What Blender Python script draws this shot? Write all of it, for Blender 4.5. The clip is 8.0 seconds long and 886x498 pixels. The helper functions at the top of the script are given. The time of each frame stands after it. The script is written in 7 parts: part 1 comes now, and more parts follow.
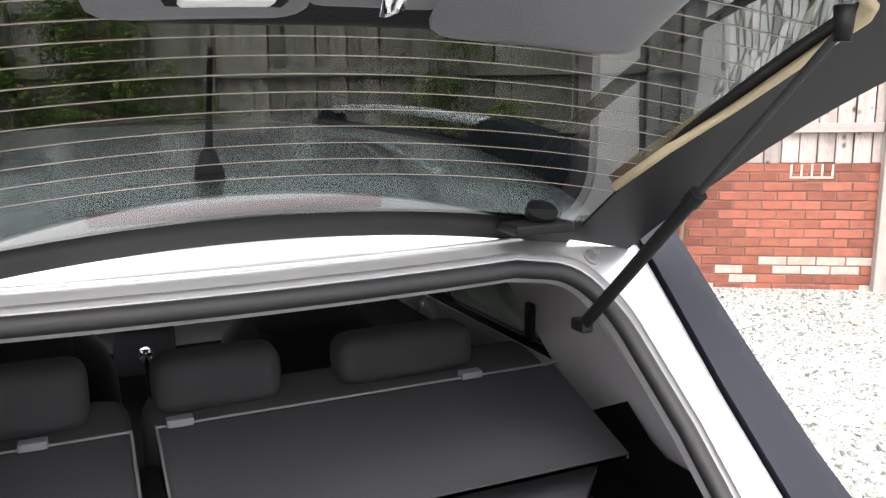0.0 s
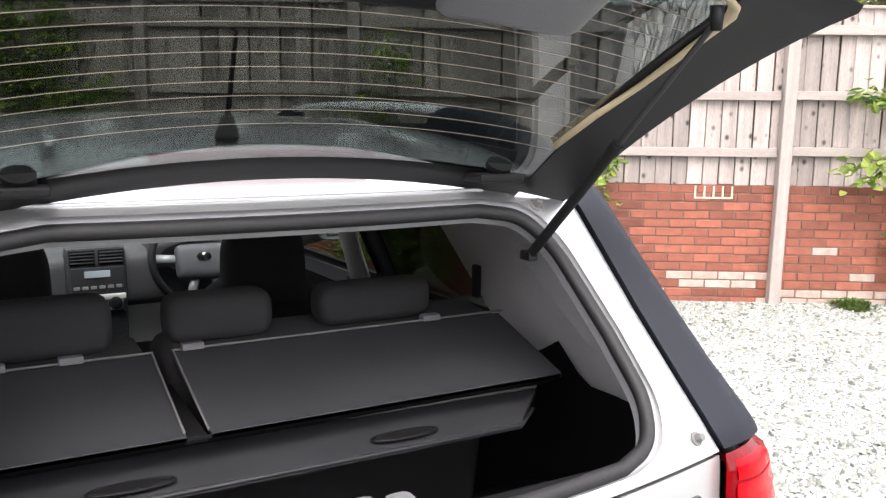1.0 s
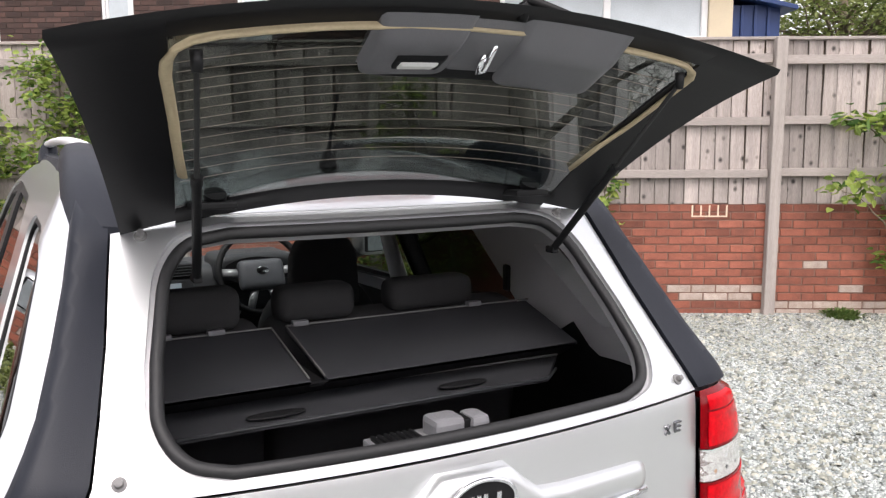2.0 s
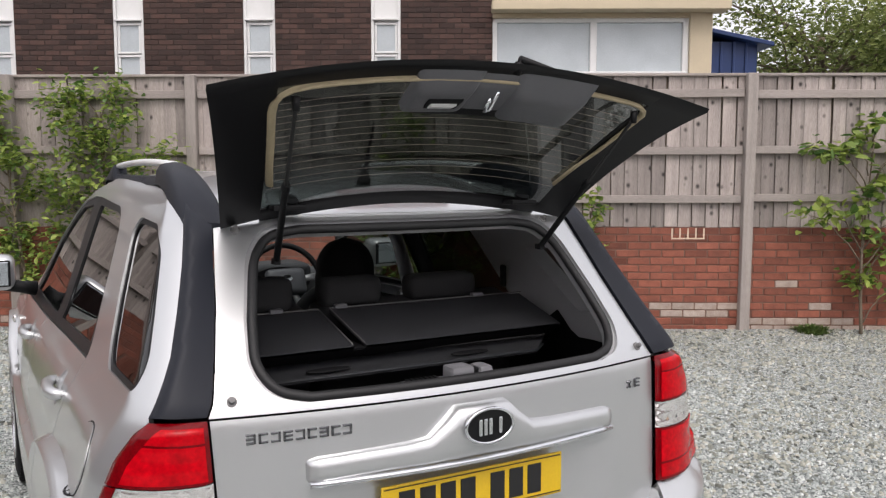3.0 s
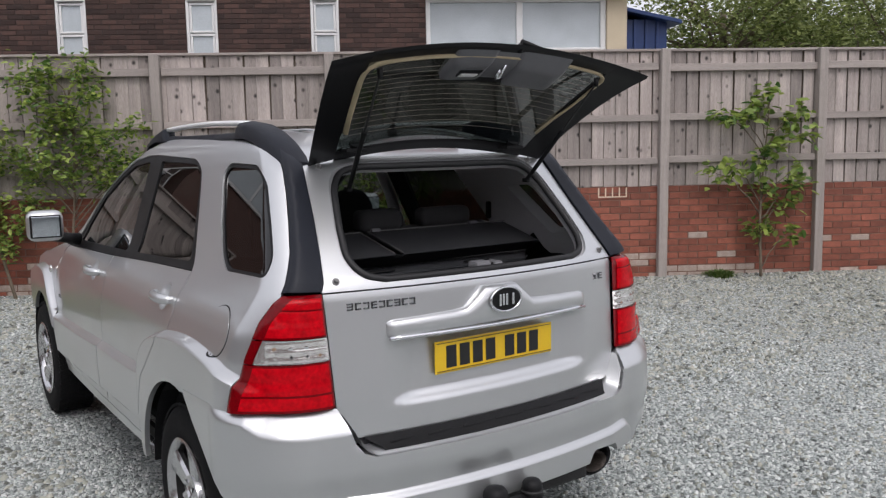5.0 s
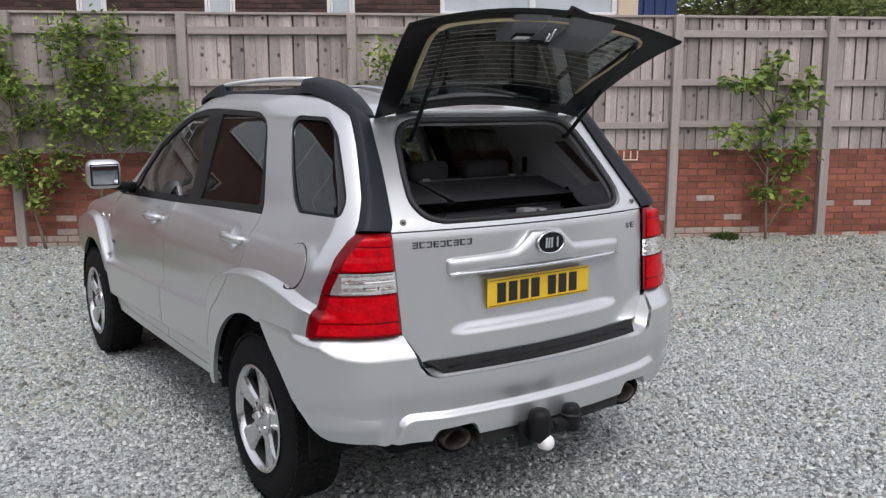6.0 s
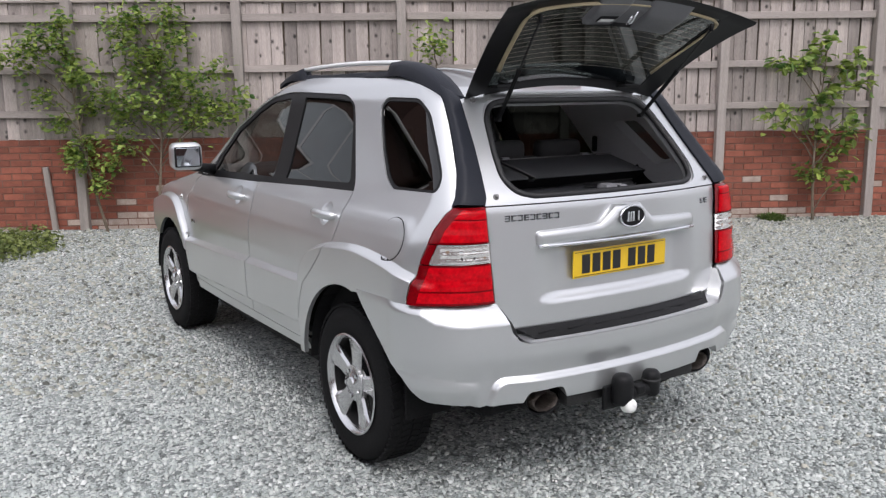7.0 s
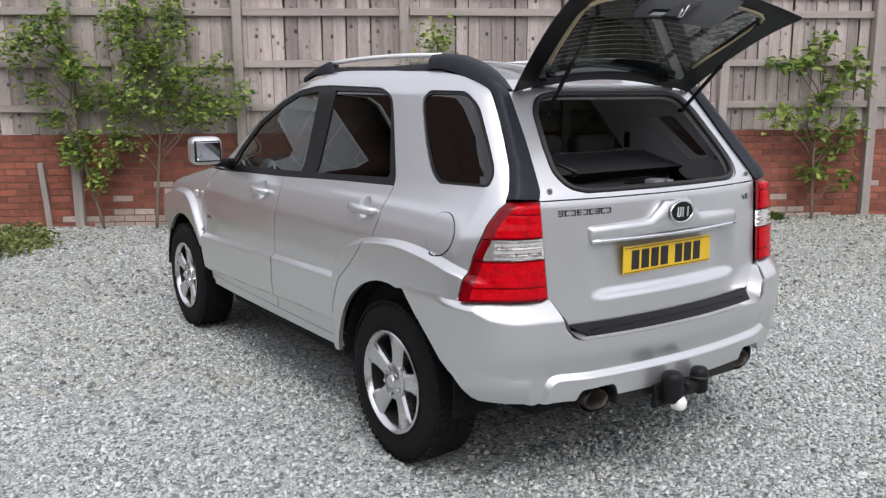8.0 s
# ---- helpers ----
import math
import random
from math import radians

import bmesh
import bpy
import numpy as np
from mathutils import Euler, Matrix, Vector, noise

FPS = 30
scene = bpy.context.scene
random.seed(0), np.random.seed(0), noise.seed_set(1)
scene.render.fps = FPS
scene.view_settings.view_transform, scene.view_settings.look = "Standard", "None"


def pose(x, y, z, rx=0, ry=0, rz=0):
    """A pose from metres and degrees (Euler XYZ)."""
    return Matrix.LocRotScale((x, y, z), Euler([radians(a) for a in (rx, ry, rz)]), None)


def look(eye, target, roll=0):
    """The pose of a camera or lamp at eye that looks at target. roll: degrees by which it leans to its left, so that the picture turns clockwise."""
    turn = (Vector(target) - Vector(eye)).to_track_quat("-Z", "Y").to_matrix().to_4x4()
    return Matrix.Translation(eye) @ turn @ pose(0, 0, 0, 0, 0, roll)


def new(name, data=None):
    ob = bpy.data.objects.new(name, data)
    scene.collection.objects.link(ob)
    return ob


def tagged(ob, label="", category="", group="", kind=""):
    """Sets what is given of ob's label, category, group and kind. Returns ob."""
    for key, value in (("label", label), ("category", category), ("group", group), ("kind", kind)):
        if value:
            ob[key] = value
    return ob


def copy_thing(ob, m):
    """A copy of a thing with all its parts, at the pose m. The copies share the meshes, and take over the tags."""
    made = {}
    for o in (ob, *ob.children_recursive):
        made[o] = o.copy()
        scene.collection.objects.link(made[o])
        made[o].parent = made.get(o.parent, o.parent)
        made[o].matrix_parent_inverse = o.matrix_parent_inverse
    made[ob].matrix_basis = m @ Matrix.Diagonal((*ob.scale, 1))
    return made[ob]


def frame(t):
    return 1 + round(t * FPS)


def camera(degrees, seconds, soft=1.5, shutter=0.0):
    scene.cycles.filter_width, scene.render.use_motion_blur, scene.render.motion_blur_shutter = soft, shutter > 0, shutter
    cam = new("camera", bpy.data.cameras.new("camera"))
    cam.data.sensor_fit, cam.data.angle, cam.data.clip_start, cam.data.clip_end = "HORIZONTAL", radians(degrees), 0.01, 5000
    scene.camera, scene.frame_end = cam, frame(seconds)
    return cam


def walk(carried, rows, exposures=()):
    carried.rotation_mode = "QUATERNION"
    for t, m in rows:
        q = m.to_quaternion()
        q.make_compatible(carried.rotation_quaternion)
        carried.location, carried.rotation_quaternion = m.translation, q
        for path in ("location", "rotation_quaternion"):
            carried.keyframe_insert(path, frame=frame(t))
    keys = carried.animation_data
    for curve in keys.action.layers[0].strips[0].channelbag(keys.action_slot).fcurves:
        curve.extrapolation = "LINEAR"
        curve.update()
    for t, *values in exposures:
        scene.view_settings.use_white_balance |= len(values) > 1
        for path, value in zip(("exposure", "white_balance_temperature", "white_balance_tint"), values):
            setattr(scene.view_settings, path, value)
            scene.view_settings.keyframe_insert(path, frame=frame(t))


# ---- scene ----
# The world's axes are the car's: x to its right, y to its front, z up; the rear axle stands at y = 0.87.
cam = camera(55.7, 8.0, soft=1.3)
PATH = [
    (0, (-0.184, -0.368, 1.783), (0.596, 1.431, 1.391), -0.7),
    (0.5, (-0.297, -0.435, 1.76), (0.635, 1.291, 1.37), -1.5),
    (1, (-0.401, -0.613, 1.705), (0.561, 1.11, 1.381), 0.8),
    (1.5, (-0.546, -0.834, 1.709), (0.406, 0.906, 1.454), 0.6),
    (1.7, (-0.625, -0.899, 1.728), (0.328, 0.837, 1.453), -0.3),
    (2.8, (-0.997, -1.403, 1.689), (-0.022, 0.333, 1.497), 0.3),
    (3, (-1.059, -1.473, 1.698), (-0.079, 0.259, 1.506), -0.0),
    (3.5, (-1.276, -1.595, 1.683), (-0.229, 0.098, 1.489), -0.5),
    (4, (-1.441, -1.741, 1.679), (-0.34, -0.083, 1.479), 0.1),
    (4.2, (-1.492, -1.852, 1.673), (-0.388, -0.197, 1.463), -0.1),
    (5.3, (-1.939, -2.028, 1.603), (-0.789, -0.414, 1.334), -0.9),
    (5.5, (-2.026, -2.041, 1.604), (-0.869, -0.435, 1.315), -0.4),
    (6, (-2.149, -2.157, 1.586), (-1.01, -0.546, 1.256), -0.1),
    (6.5, (-2.268, -2.215, 1.587), (-1.173, -0.579, 1.234), 0.1),
    (7, (-2.449, -2.175, 1.57), (-1.368, -0.531, 1.207), -0.6),
    (7.5, (-2.623, -2.084, 1.56), (-1.51, -0.464, 1.192), -1.2),
    (8, (-2.646, -1.974, 1.547), (-1.521, -0.362, 1.182), -0.2),
]
walk(cam, [(t, look(eye, target, roll)) for t, eye, target, roll in PATH],
     exposures=[(t, e, 6600 if t < 5 else 6300, 15) for t, e in ((0.0, 2.02), (0.6, 2.0), (1.0, 1.88), (1.4, 1.60), (1.7, 1.36), (2.8, 0.54), (3.5, 0.31), (5.5, 0.15), (6.5, 0.41), (8.0, 0.47))])

# ---- light: a bright overcast sky ----
SUN_TURN, SUN_RISE = 200.0, 55.0
world = bpy.data.worlds.new("overcast_sky")
scene.world = world
world.use_nodes = True
wn, wl = world.node_tree.nodes, world.node_tree.links
sky = wn.new("ShaderNodeTexSky")
sky.sky_type, sky.sun_disc = "NISHITA", False
sky.sun_elevation, sky.sun_rotation = radians(SUN_RISE), radians(SUN_TURN)
sky.air_density, sky.dust_density, sky.ozone_density = 1.0, 6.0, 0.6
grey = wn.new("ShaderNodeHueSaturation")
grey.inputs["Saturation"].default_value = 0.38
wl.new(sky.outputs[0], grey.inputs["Color"])
cloud = wn.new("ShaderNodeMix")
cloud.data_type = "RGBA"
cloud.inputs["Factor"].default_value = 0.55
cloud.inputs["B"].default_value = (6.0, 6.05, 6.2, 1)
wl.new(grey.outputs[0], cloud.inputs["A"])
wl.new(cloud.outputs["Result"], wn["Background"].inputs["Color"])
wn["Background"].inputs["Strength"].default_value = 0.165

sun = new("sun", bpy.data.lights.new("sun", "SUN"))
sun.data.energy, sun.data.angle, sun.data.color = 0.55, radians(25), (1.0, 0.985, 0.96)
a, e = radians(SUN_TURN), radians(SUN_RISE)
sun.matrix_world = look((math.sin(a) * math.cos(e) * 30, math.cos(a) * math.cos(e) * 30, math.sin(e) * 30), (0, 0, 0))

# ---- materials ----
def mat(name, colour, rough=0.6, metal=0.0, vary=0.25, scale=6.0, fine=60.0, bump=0.15, coat=0.0, tint=None, stretch=(1, 1, 1), piece=0.0, rvar=0.15, spec=0.5):
    """A surface with stains at one scale and grain at a finer one; piece: how much each separate piece differs."""
    m = bpy.data.materials.new(name)
    m.use_nodes = True
    n, l = m.node_tree.nodes, m.node_tree.links
    b = n["Principled BSDF"]
    b.inputs["Metallic"].default_value = metal
    b.inputs["Specular IOR Level"].default_value = spec
    if coat:
        b.inputs["Coat Weight"].default_value, b.inputs["Coat Roughness"].default_value = coat, 0.06
    co = n.new("ShaderNodeTexCoord")
    mp = n.new("ShaderNodeMapping")
    mp.inputs["Scale"].default_value = stretch
    if piece:
        own, far_off = n.new("ShaderNodeObjectInfo"), n.new("ShaderNodeCombineXYZ")
        mul = n.new("ShaderNodeMath")
        mul.operation, mul.inputs[1].default_value = "MULTIPLY", 43.0
        l.new(own.outputs["Random"], mul.inputs[0])
        l.new(mul.outputs[0], far_off.inputs["X"])
        l.new(mul.outputs[0], far_off.inputs["Z"])
        l.new(far_off.outputs[0], mp.inputs["Location"])
    l.new(co.outputs["Object"], mp.inputs["Vector"])
    big, small = n.new("ShaderNodeTexNoise"), n.new("ShaderNodeTexNoise")
    for t, sc, d in ((big, scale, 5), (small, fine, 3)):
        t.inputs["Scale"].default_value, t.inputs["Detail"].default_value = sc, d
        l.new(mp.outputs[0], t.inputs["Vector"])
    ramp = n.new("ShaderNodeMix")
    ramp.data_type = "RGBA"
    dark = tuple(c * (1 - vary) for c in colour)
    light = tint or tuple(min(1, c * (1 + vary)) for c in colour)
    ramp.inputs["A"].default_value, ramp.inputs["B"].default_value = (*dark, 1), (*light, 1)
    mix = n.new("ShaderNodeMath")
    mix.operation = "MULTIPLY_ADD"
    mix.inputs[1].default_value, mix.inputs[2].default_value = 0.5, 0.0
    l.new(small.outputs["Fac"], mix.inputs[0])
    add = n.new("ShaderNodeMath")
    add.operation = "MULTIPLY_ADD"
    add.inputs[1].default_value = 0.5
    l.new(big.outputs["Fac"], add.inputs[0])
    l.new(mix.outputs[0], add.inputs[2])
    sharp = n.new("ShaderNodeMapRange")
    sharp.inputs["From Min"].default_value, sharp.inputs["From Max"].default_value = 0.3, 0.7
    l.new(add.outputs[0], sharp.inputs["Value"])
    l.new(sharp.outputs[0], ramp.inputs["Factor"])
    out = ramp.outputs["Result"]
    if piece:
        info, hsv = n.new("ShaderNodeObjectInfo"), n.new("ShaderNodeHueSaturation")
        mr = n.new("ShaderNodeMapRange")
        mr.inputs["To Min"].default_value, mr.inputs["To Max"].default_value = 1 - piece, 1 + piece
        l.new(info.outputs["Random"], mr.inputs["Value"])
        l.new(mr.outputs[0], hsv.inputs["Value"])
        l.new(out, hsv.inputs["Color"])
        out = hsv.outputs[0]
    l.new(out, b.inputs["Base Color"])
    rr = n.new("ShaderNodeMapRange")
    rr.inputs["To Min"].default_value, rr.inputs["To Max"].default_value = max(0.02, rough * (1 - rvar)), min(1, rough * (1 + rvar))
    l.new(big.outputs["Fac"], rr.inputs["Value"])
    l.new(rr.outputs[0], b.inputs["Roughness"])
    if bump:
        bp = n.new("ShaderNodeBump")
        bp.inputs["Strength"].default_value, bp.inputs["Distance"].default_value = bump, 0.004
        l.new(small.outputs["Fac"], bp.inputs["Height"])
        l.new(bp.outputs[0], b.inputs["Normal"])
    return m


def glass(name, tint, rough=0.0, film=0.0):
    """A thin pane: tinted see-through, with a mirror-like face by Fresnel."""
    m = bpy.data.materials.new(name)
    m.use_nodes = True
    n, l = m.node_tree.nodes, m.node_tree.links
    n.remove(n["Principled BSDF"])
    tr, gl, mx, lw = n.new("ShaderNodeBsdfTransparent"), n.new("ShaderNodeBsdfGlossy"), n.new("ShaderNodeMixShader"), n.new("ShaderNodeLayerWeight")
    tr.inputs["Color"].default_value = (*tint, 1)
    gl.inputs["Roughness"].default_value = rough
    lw.inputs["Blend"].default_value = 0.5
    pw, sc = n.new("ShaderNodeMath"), n.new("ShaderNodeMath")
    pw.operation, sc.operation = "POWER", "MULTIPLY_ADD"
    pw.inputs[1].default_value = 4.0
    sc.inputs[1].default_value, sc.inputs[2].default_value = 0.92, 0.075 + film
    l.new(lw.outputs["Facing"], pw.inputs[0])
    l.new(pw.outputs[0], sc.inputs[0])
    l.new(sc.outputs[0], mx.inputs[0])
    l.new(tr.outputs[0], mx.inputs[1])
    l.new(gl.outputs[0], mx.inputs[2])
    l.new(mx.outputs[0], n["Material Output"].inputs["Surface"])
    return m


SILVER = mat("silver_paint", (0.60, 0.611, 0.617), 0.33, 0.80, 0.03, 2, 700, 0.0, coat=0.8, rvar=0.05)
# Body silver darkened and dulled; the shade on the flange is in the colour.
FLANGE_SHADED = mat("shaded_silver_flange", (0.42, 0.42, 0.43), 0.5, 0.35, 0.08, 9, 200, 0.05)
BAR_SILVER = mat("satin_rail_silver", (0.80, 0.80, 0.80), 0.35, 0.3, 0.04, 6, 300, 0.03)
BLACK_PLASTIC = mat("black_plastic", (0.006, 0.0062, 0.0068), 0.5, 0, 0.25, 8, 300, 0.2, spec=0.22)
GREY_PLASTIC = mat("slate_grey_plastic", (0.012, 0.014, 0.0205), 0.48, 0, 0.15, 5, 500, 0.12, spec=0.25)
RUBBER = mat("tyre_rubber", (0.011, 0.011, 0.0115), 0.8, 0, 0.4, 9, 120, 0.3, spec=0.12)
SEAL = mat("rubber_seal", (0.012, 0.012, 0.013), 0.6, 0, 0.3, 9, 90, 0.2)
FLANGE = mat("grey_flange", (0.16, 0.157, 0.155), 0.5, 0, 0.2, 9, 90, 0.15)
ALLOY = mat("alloy_wheel", (0.60, 0.60, 0.61), 0.24, 0.9, 0.08, 8, 300, 0.05, coat=0.4)
NAME_CHROME = mat("dark_chrome", (0.16, 0.16, 0.17), 0.15, 0.9, 0.1, 9, 200, 0.02)
CHROME = mat("chrome", (0.75, 0.76, 0.78), 0.08, 1.0, 0.05, 9, 200, 0.02)
DARK_METAL = mat("dark_metal", (0.02, 0.02, 0.02), 0.6, 0.3, 0.4, 10, 120, 0.3)
RUST = mat("exhaust_metal", (0.10, 0.085, 0.075), 0.45, 0.7, 0.5, 14, 150, 0.4)
FABRIC = mat("charcoal_seat_cloth", (0.040, 0.040, 0.042), 0.9, 0, 0.2, 14, 700, 0.5)
COVER = mat("black_vinyl_cover", (0.040, 0.041, 0.045), 0.42, 0, 0.2, 6, 800, 0.35)
TRIM = mat("pale_grey_trim", (0.62, 0.615, 0.63), 0.8, 0, 0.08, 5, 500, 0.3)
DARK_TRIM = mat("black_boot_trim", (0.010, 0.010, 0.011), 0.7, 0, 0.2, 8, 400, 0.25, spec=0.15)
DASH = mat("dark_dashboard", (0.016, 0.018, 0.021), 0.55, 0, 0.15, 8, 500, 0.2)
SILVER_PLASTIC = mat("satin_silver_plastic", (0.30, 0.31, 0.32), 0.35, 0.4, 0.06, 8, 300, 0.05)
BEIGE = mat("beige_sealant", (0.42, 0.345, 0.22), 0.75, 0, 0.12, 9, 150, 0.15)
FRIT = mat("black_glass_border", (0.006, 0.006, 0.0068), 0.42, 0, 0.15, 8, 200, 0.03, spec=0.26)
HOUSING = mat("dark_moulded_plastic", (0.12, 0.12, 0.128), 0.40, 0, 0.12, 8, 500, 0.2)
DASH_TOP = mat("grey_dashboard_top", (0.032, 0.035, 0.039), 0.6, 0, 0.12, 8, 500, 0.2)
GREY_HUB = mat("slate_grey_hub", (0.085, 0.09, 0.10), 0.5, 0, 0.1, 8, 500, 0.1)
GREY_BOX = mat("grey_moulded_plastic", (0.17, 0.17, 0.18), 0.45, 0, 0.12, 8, 500, 0.2)
PLATE = mat("yellow_plate", (0.68, 0.442, 0.0102), 0.35, 0, 0.06, 6, 200, 0.03, coat=0.3)
PLATE_INK = mat("black_plate_ink", (0.012, 0.012, 0.013), 0.4, 0, 0.1, 8, 200, 0.03)
REFLECTOR = mat("red_reflector", (0.46, 0.0012, 0.006), 0.22, 0, 0.40, 26, 90, 0.05, coat=0.10, spec=0.12)
REFLECTOR_DARK = mat("dark_red_reflector", (0.15, 0.0008, 0.003), 0.15, 0, 0.3, 40, 160, 0.04, coat=0.12, spec=0.2)
CLEAR_LAMP = mat("clear_lamp", (0.80, 0.78, 0.76), 0.10, 0.75, 0.20, 45, 90, 0.15, coat=1.0)
LAMP_CELL = mat("lamp_reflector_cell", (0.55, 0.36, 0.25), 0.12, 0.6, 0.45, 60, 110, 0.15, coat=1.0)
WHITE_CAP = mat("white_cap", (0.75, 0.75, 0.72), 0.4, 0, 0.1, 30, 200, 0.1)
GLASS_CLEAR = glass("clear_glass", (0.20, 0.225, 0.215))
GLASS_TINT = glass("privacy_glass", (0.022, 0.026, 0.024))
GLASS_DARK = glass("dark_quarter_glass", (0.025, 0.028, 0.027))
GLASS_HATCH = glass("hatch_glass", (0.31, 0.34, 0.33), film=0.075)
GLASS_SCREEN = glass("windscreen_glass", (0.78, 0.83, 0.80))
MIRROR = mat("mirror_silver", (0.55, 0.58, 0.62), 0.02, 1.0, 0.01, 8, 100, 0.0)
HEAT = mat("heating_wire", (0.26, 0.22, 0.19), 0.5, 0.3, 0.1, 8, 100, 0.0)

PALE_WOOD = mat("weathered_board", (0.3354, 0.2925, 0.2691), 0.85, 0, 0.40, 3.0, 45, 0.5, stretch=(6, 6, 0.45), piece=0.30)
RAIL_WOOD = mat("weathered_rail", (0.3198, 0.2808, 0.2574), 0.85, 0, 0.28, 3.0, 40, 0.5, stretch=(0.5, 0.5, 6), piece=0.1)
POST_WOOD = mat("weathered_post", (0.312, 0.2769, 0.2535), 0.85, 0, 0.3, 3.0, 40, 0.5, stretch=(6, 6, 0.4), piece=0.08)


def knots(m):
    """Dark knots and nail stains in a board."""
    n, l = m.node_tree.nodes, m.node_tree.links
    mp, b = n["Mapping"], n["Principled BSDF"]
    scale = n.new("ShaderNodeVectorMath")
    scale.operation = "MULTIPLY"
    scale.inputs[1].default_value = (1.1, 1.1, 12.0)
    v = n.new("ShaderNodeTexVoronoi")
    v.inputs["Scale"].default_value = 1.25
    l.new(mp.outputs[0], scale.inputs[0])
    l.new(scale.outputs[0], v.inputs["Vector"])
    r = n.new("ShaderNodeMapRange")
    r.inputs["From Min"].default_value, r.inputs["From Max"].default_value, r.inputs["To Min"].default_value = 0.07, 0.22, 0.12
    l.new(v.outputs["Distance"], r.inputs["Value"])
    mul = n.new("ShaderNodeMix")
    mul.data_type, mul.blend_type = "RGBA", "MULTIPLY"
    mul.inputs["Factor"].default_value = 1.0
    src = b.inputs["Base Color"].links[0].from_socket
    l.new(src, mul.inputs["A"])
    l.new(r.outputs[0], mul.inputs["B"])
    l.new(mul.outputs["Result"], b.inputs["Base Color"])


knots(PALE_WOOD)
BRICK = mat("red_brick", (0.2378, 0.0779, 0.0492), 0.85, 0, 0.42, 9, 130, 0.5, piece=0.28)
BRICK_PALE = mat("limed_brick", (0.41, 0.2952, 0.2378), 0.9, 0, 0.3, 14, 130, 0.5, tint=(0.52, 0.44, 0.385), piece=0.12)
MORTAR = mat("mortar", (0.1804, 0.1025, 0.0779), 0.95, 0, 0.25, 12, 160, 0.5)
SOLDIER_MORTAR = mat("pale_mortar", (0.62, 0.50, 0.38), 0.95, 0, 0.15, 12, 160, 0.4)
BROWN_BRICK = mat("brown_brick", (0.0697, 0.0369, 0.02952), 0.85, 0, 0.35, 7, 90, 0.4, piece=0.25)
BROWN_MORTAR = mat("dark_mortar", (0.0492, 0.0369, 0.0328), 0.95, 0, 0.2, 9, 120, 0.4)
WHITE_PAINT = mat("white_window_paint", (0.702, 0.702, 0.693), 0.4, 0, 0.06, 5, 80, 0.06)
CREAM = mat("cream_render", (0.561, 0.476, 0.34), 0.8, 0, 0.08, 3, 90, 0.2)
PANE = mat("window_pane", (0.30, 0.36, 0.40), 0.03, 0, 0.3, 1.5, 4, 0.0, spec=1.0)
BLIND = mat("net_curtain", (0.43, 0.475, 0.50), 0.5, 0, 0.15, 2.5, 60, 0.1, coat=1.0)
BLUE = mat("blue_painted_boards", (0.0136, 0.03825, 0.136), 0.5, 0, 0.2, 4, 60, 0.15)
BARK = mat("bark", (0.16, 0.125, 0.09), 0.9, 0, 0.35, 12, 90, 0.7)
GRAVEL_BED = None


def leaf_mat(name, a, b):
    """Foliage: each leaf its own green, a little light shining through."""
    m = mat(name, a, 0.5, 0, 0.25, 4, 60, 0.1)
    n, l = m.node_tree.nodes, m.node_tree.links
    bs = n["Principled BSDF"]
    g, r = n.new("ShaderNodeNewGeometry"), n.new("ShaderNodeValToRGB")
    r.color_ramp.elements[0].color, r.color_ramp.elements[1].color = (*a, 1), (*b, 1)
    l.new(g.outputs["Random Per Island"], r.inputs["Fac"])
    l.new(r.outputs[0], bs.inputs["Base Color"])
    t, mx = n.new("ShaderNodeBsdfTranslucent"), n.new("ShaderNodeMixShader")
    l.new(r.outputs[0], t.inputs["Color"])
    mx.inputs[0].default_value = 0.35
    l.new(bs.outputs[0], mx.inputs[1])
    l.new(t.outputs[0], mx.inputs[2])
    l.new(mx.outputs[0], n["Material Output"].inputs["Surface"])
    return m


def mottled(m, amount):
    """Joined bricks differ one from another."""
    n, l = m.node_tree.nodes, m.node_tree.links
    g, mr, hsv = n.new("ShaderNodeNewGeometry"), n.new("ShaderNodeMapRange"), n.new("ShaderNodeHueSaturation")
    mr.inputs["To Min"].default_value, mr.inputs["To Max"].default_value = 1 - amount, 1 + amount
    b = n["Principled BSDF"]
    src = b.inputs["Base Color"].links[0].from_socket
    l.new(g.outputs["Random Per Island"], mr.inputs["Value"])
    l.new(mr.outputs[0], hsv.inputs["Value"])
    l.new(src, hsv.inputs["Color"])
    l.new(hsv.outputs[0], b.inputs["Base Color"])


mottled(BRICK, 0.28)
mottled(BRICK_PALE, 0.15)
mottled(BROWN_BRICK, 0.5)
LEAF = leaf_mat("fruit_tree_leaves", (0.052, 0.13, 0.022), (0.37, 0.45, 0.10))
LEAF_FAR = leaf_mat("far_leaves", (0.0765, 0.111, 0.0255), (0.281, 0.323, 0.102))
GRASS = leaf_mat("grass", (0.051, 0.102, 0.017), (0.136, 0.187, 0.051))


CHIP_COLOURS = ((0.0, (0.10, 0.11, 0.106)), (0.15, (0.25, 0.274, 0.264)), (0.5, (0.425, 0.463, 0.443)), (0.85, (0.53, 0.557, 0.528)), (1.0, (0.68, 0.70, 0.68)))


def chip_ramp(n):
    r = n.new("ShaderNodeValToRGB")
    while len(r.color_ramp.elements) < len(CHIP_COLOURS):
        r.color_ramp.elements.new(0.5)
    for el, (p, c) in zip(r.color_ramp.elements, CHIP_COLOURS):
        el.position, el.color = p, (*c, 1)
    return r


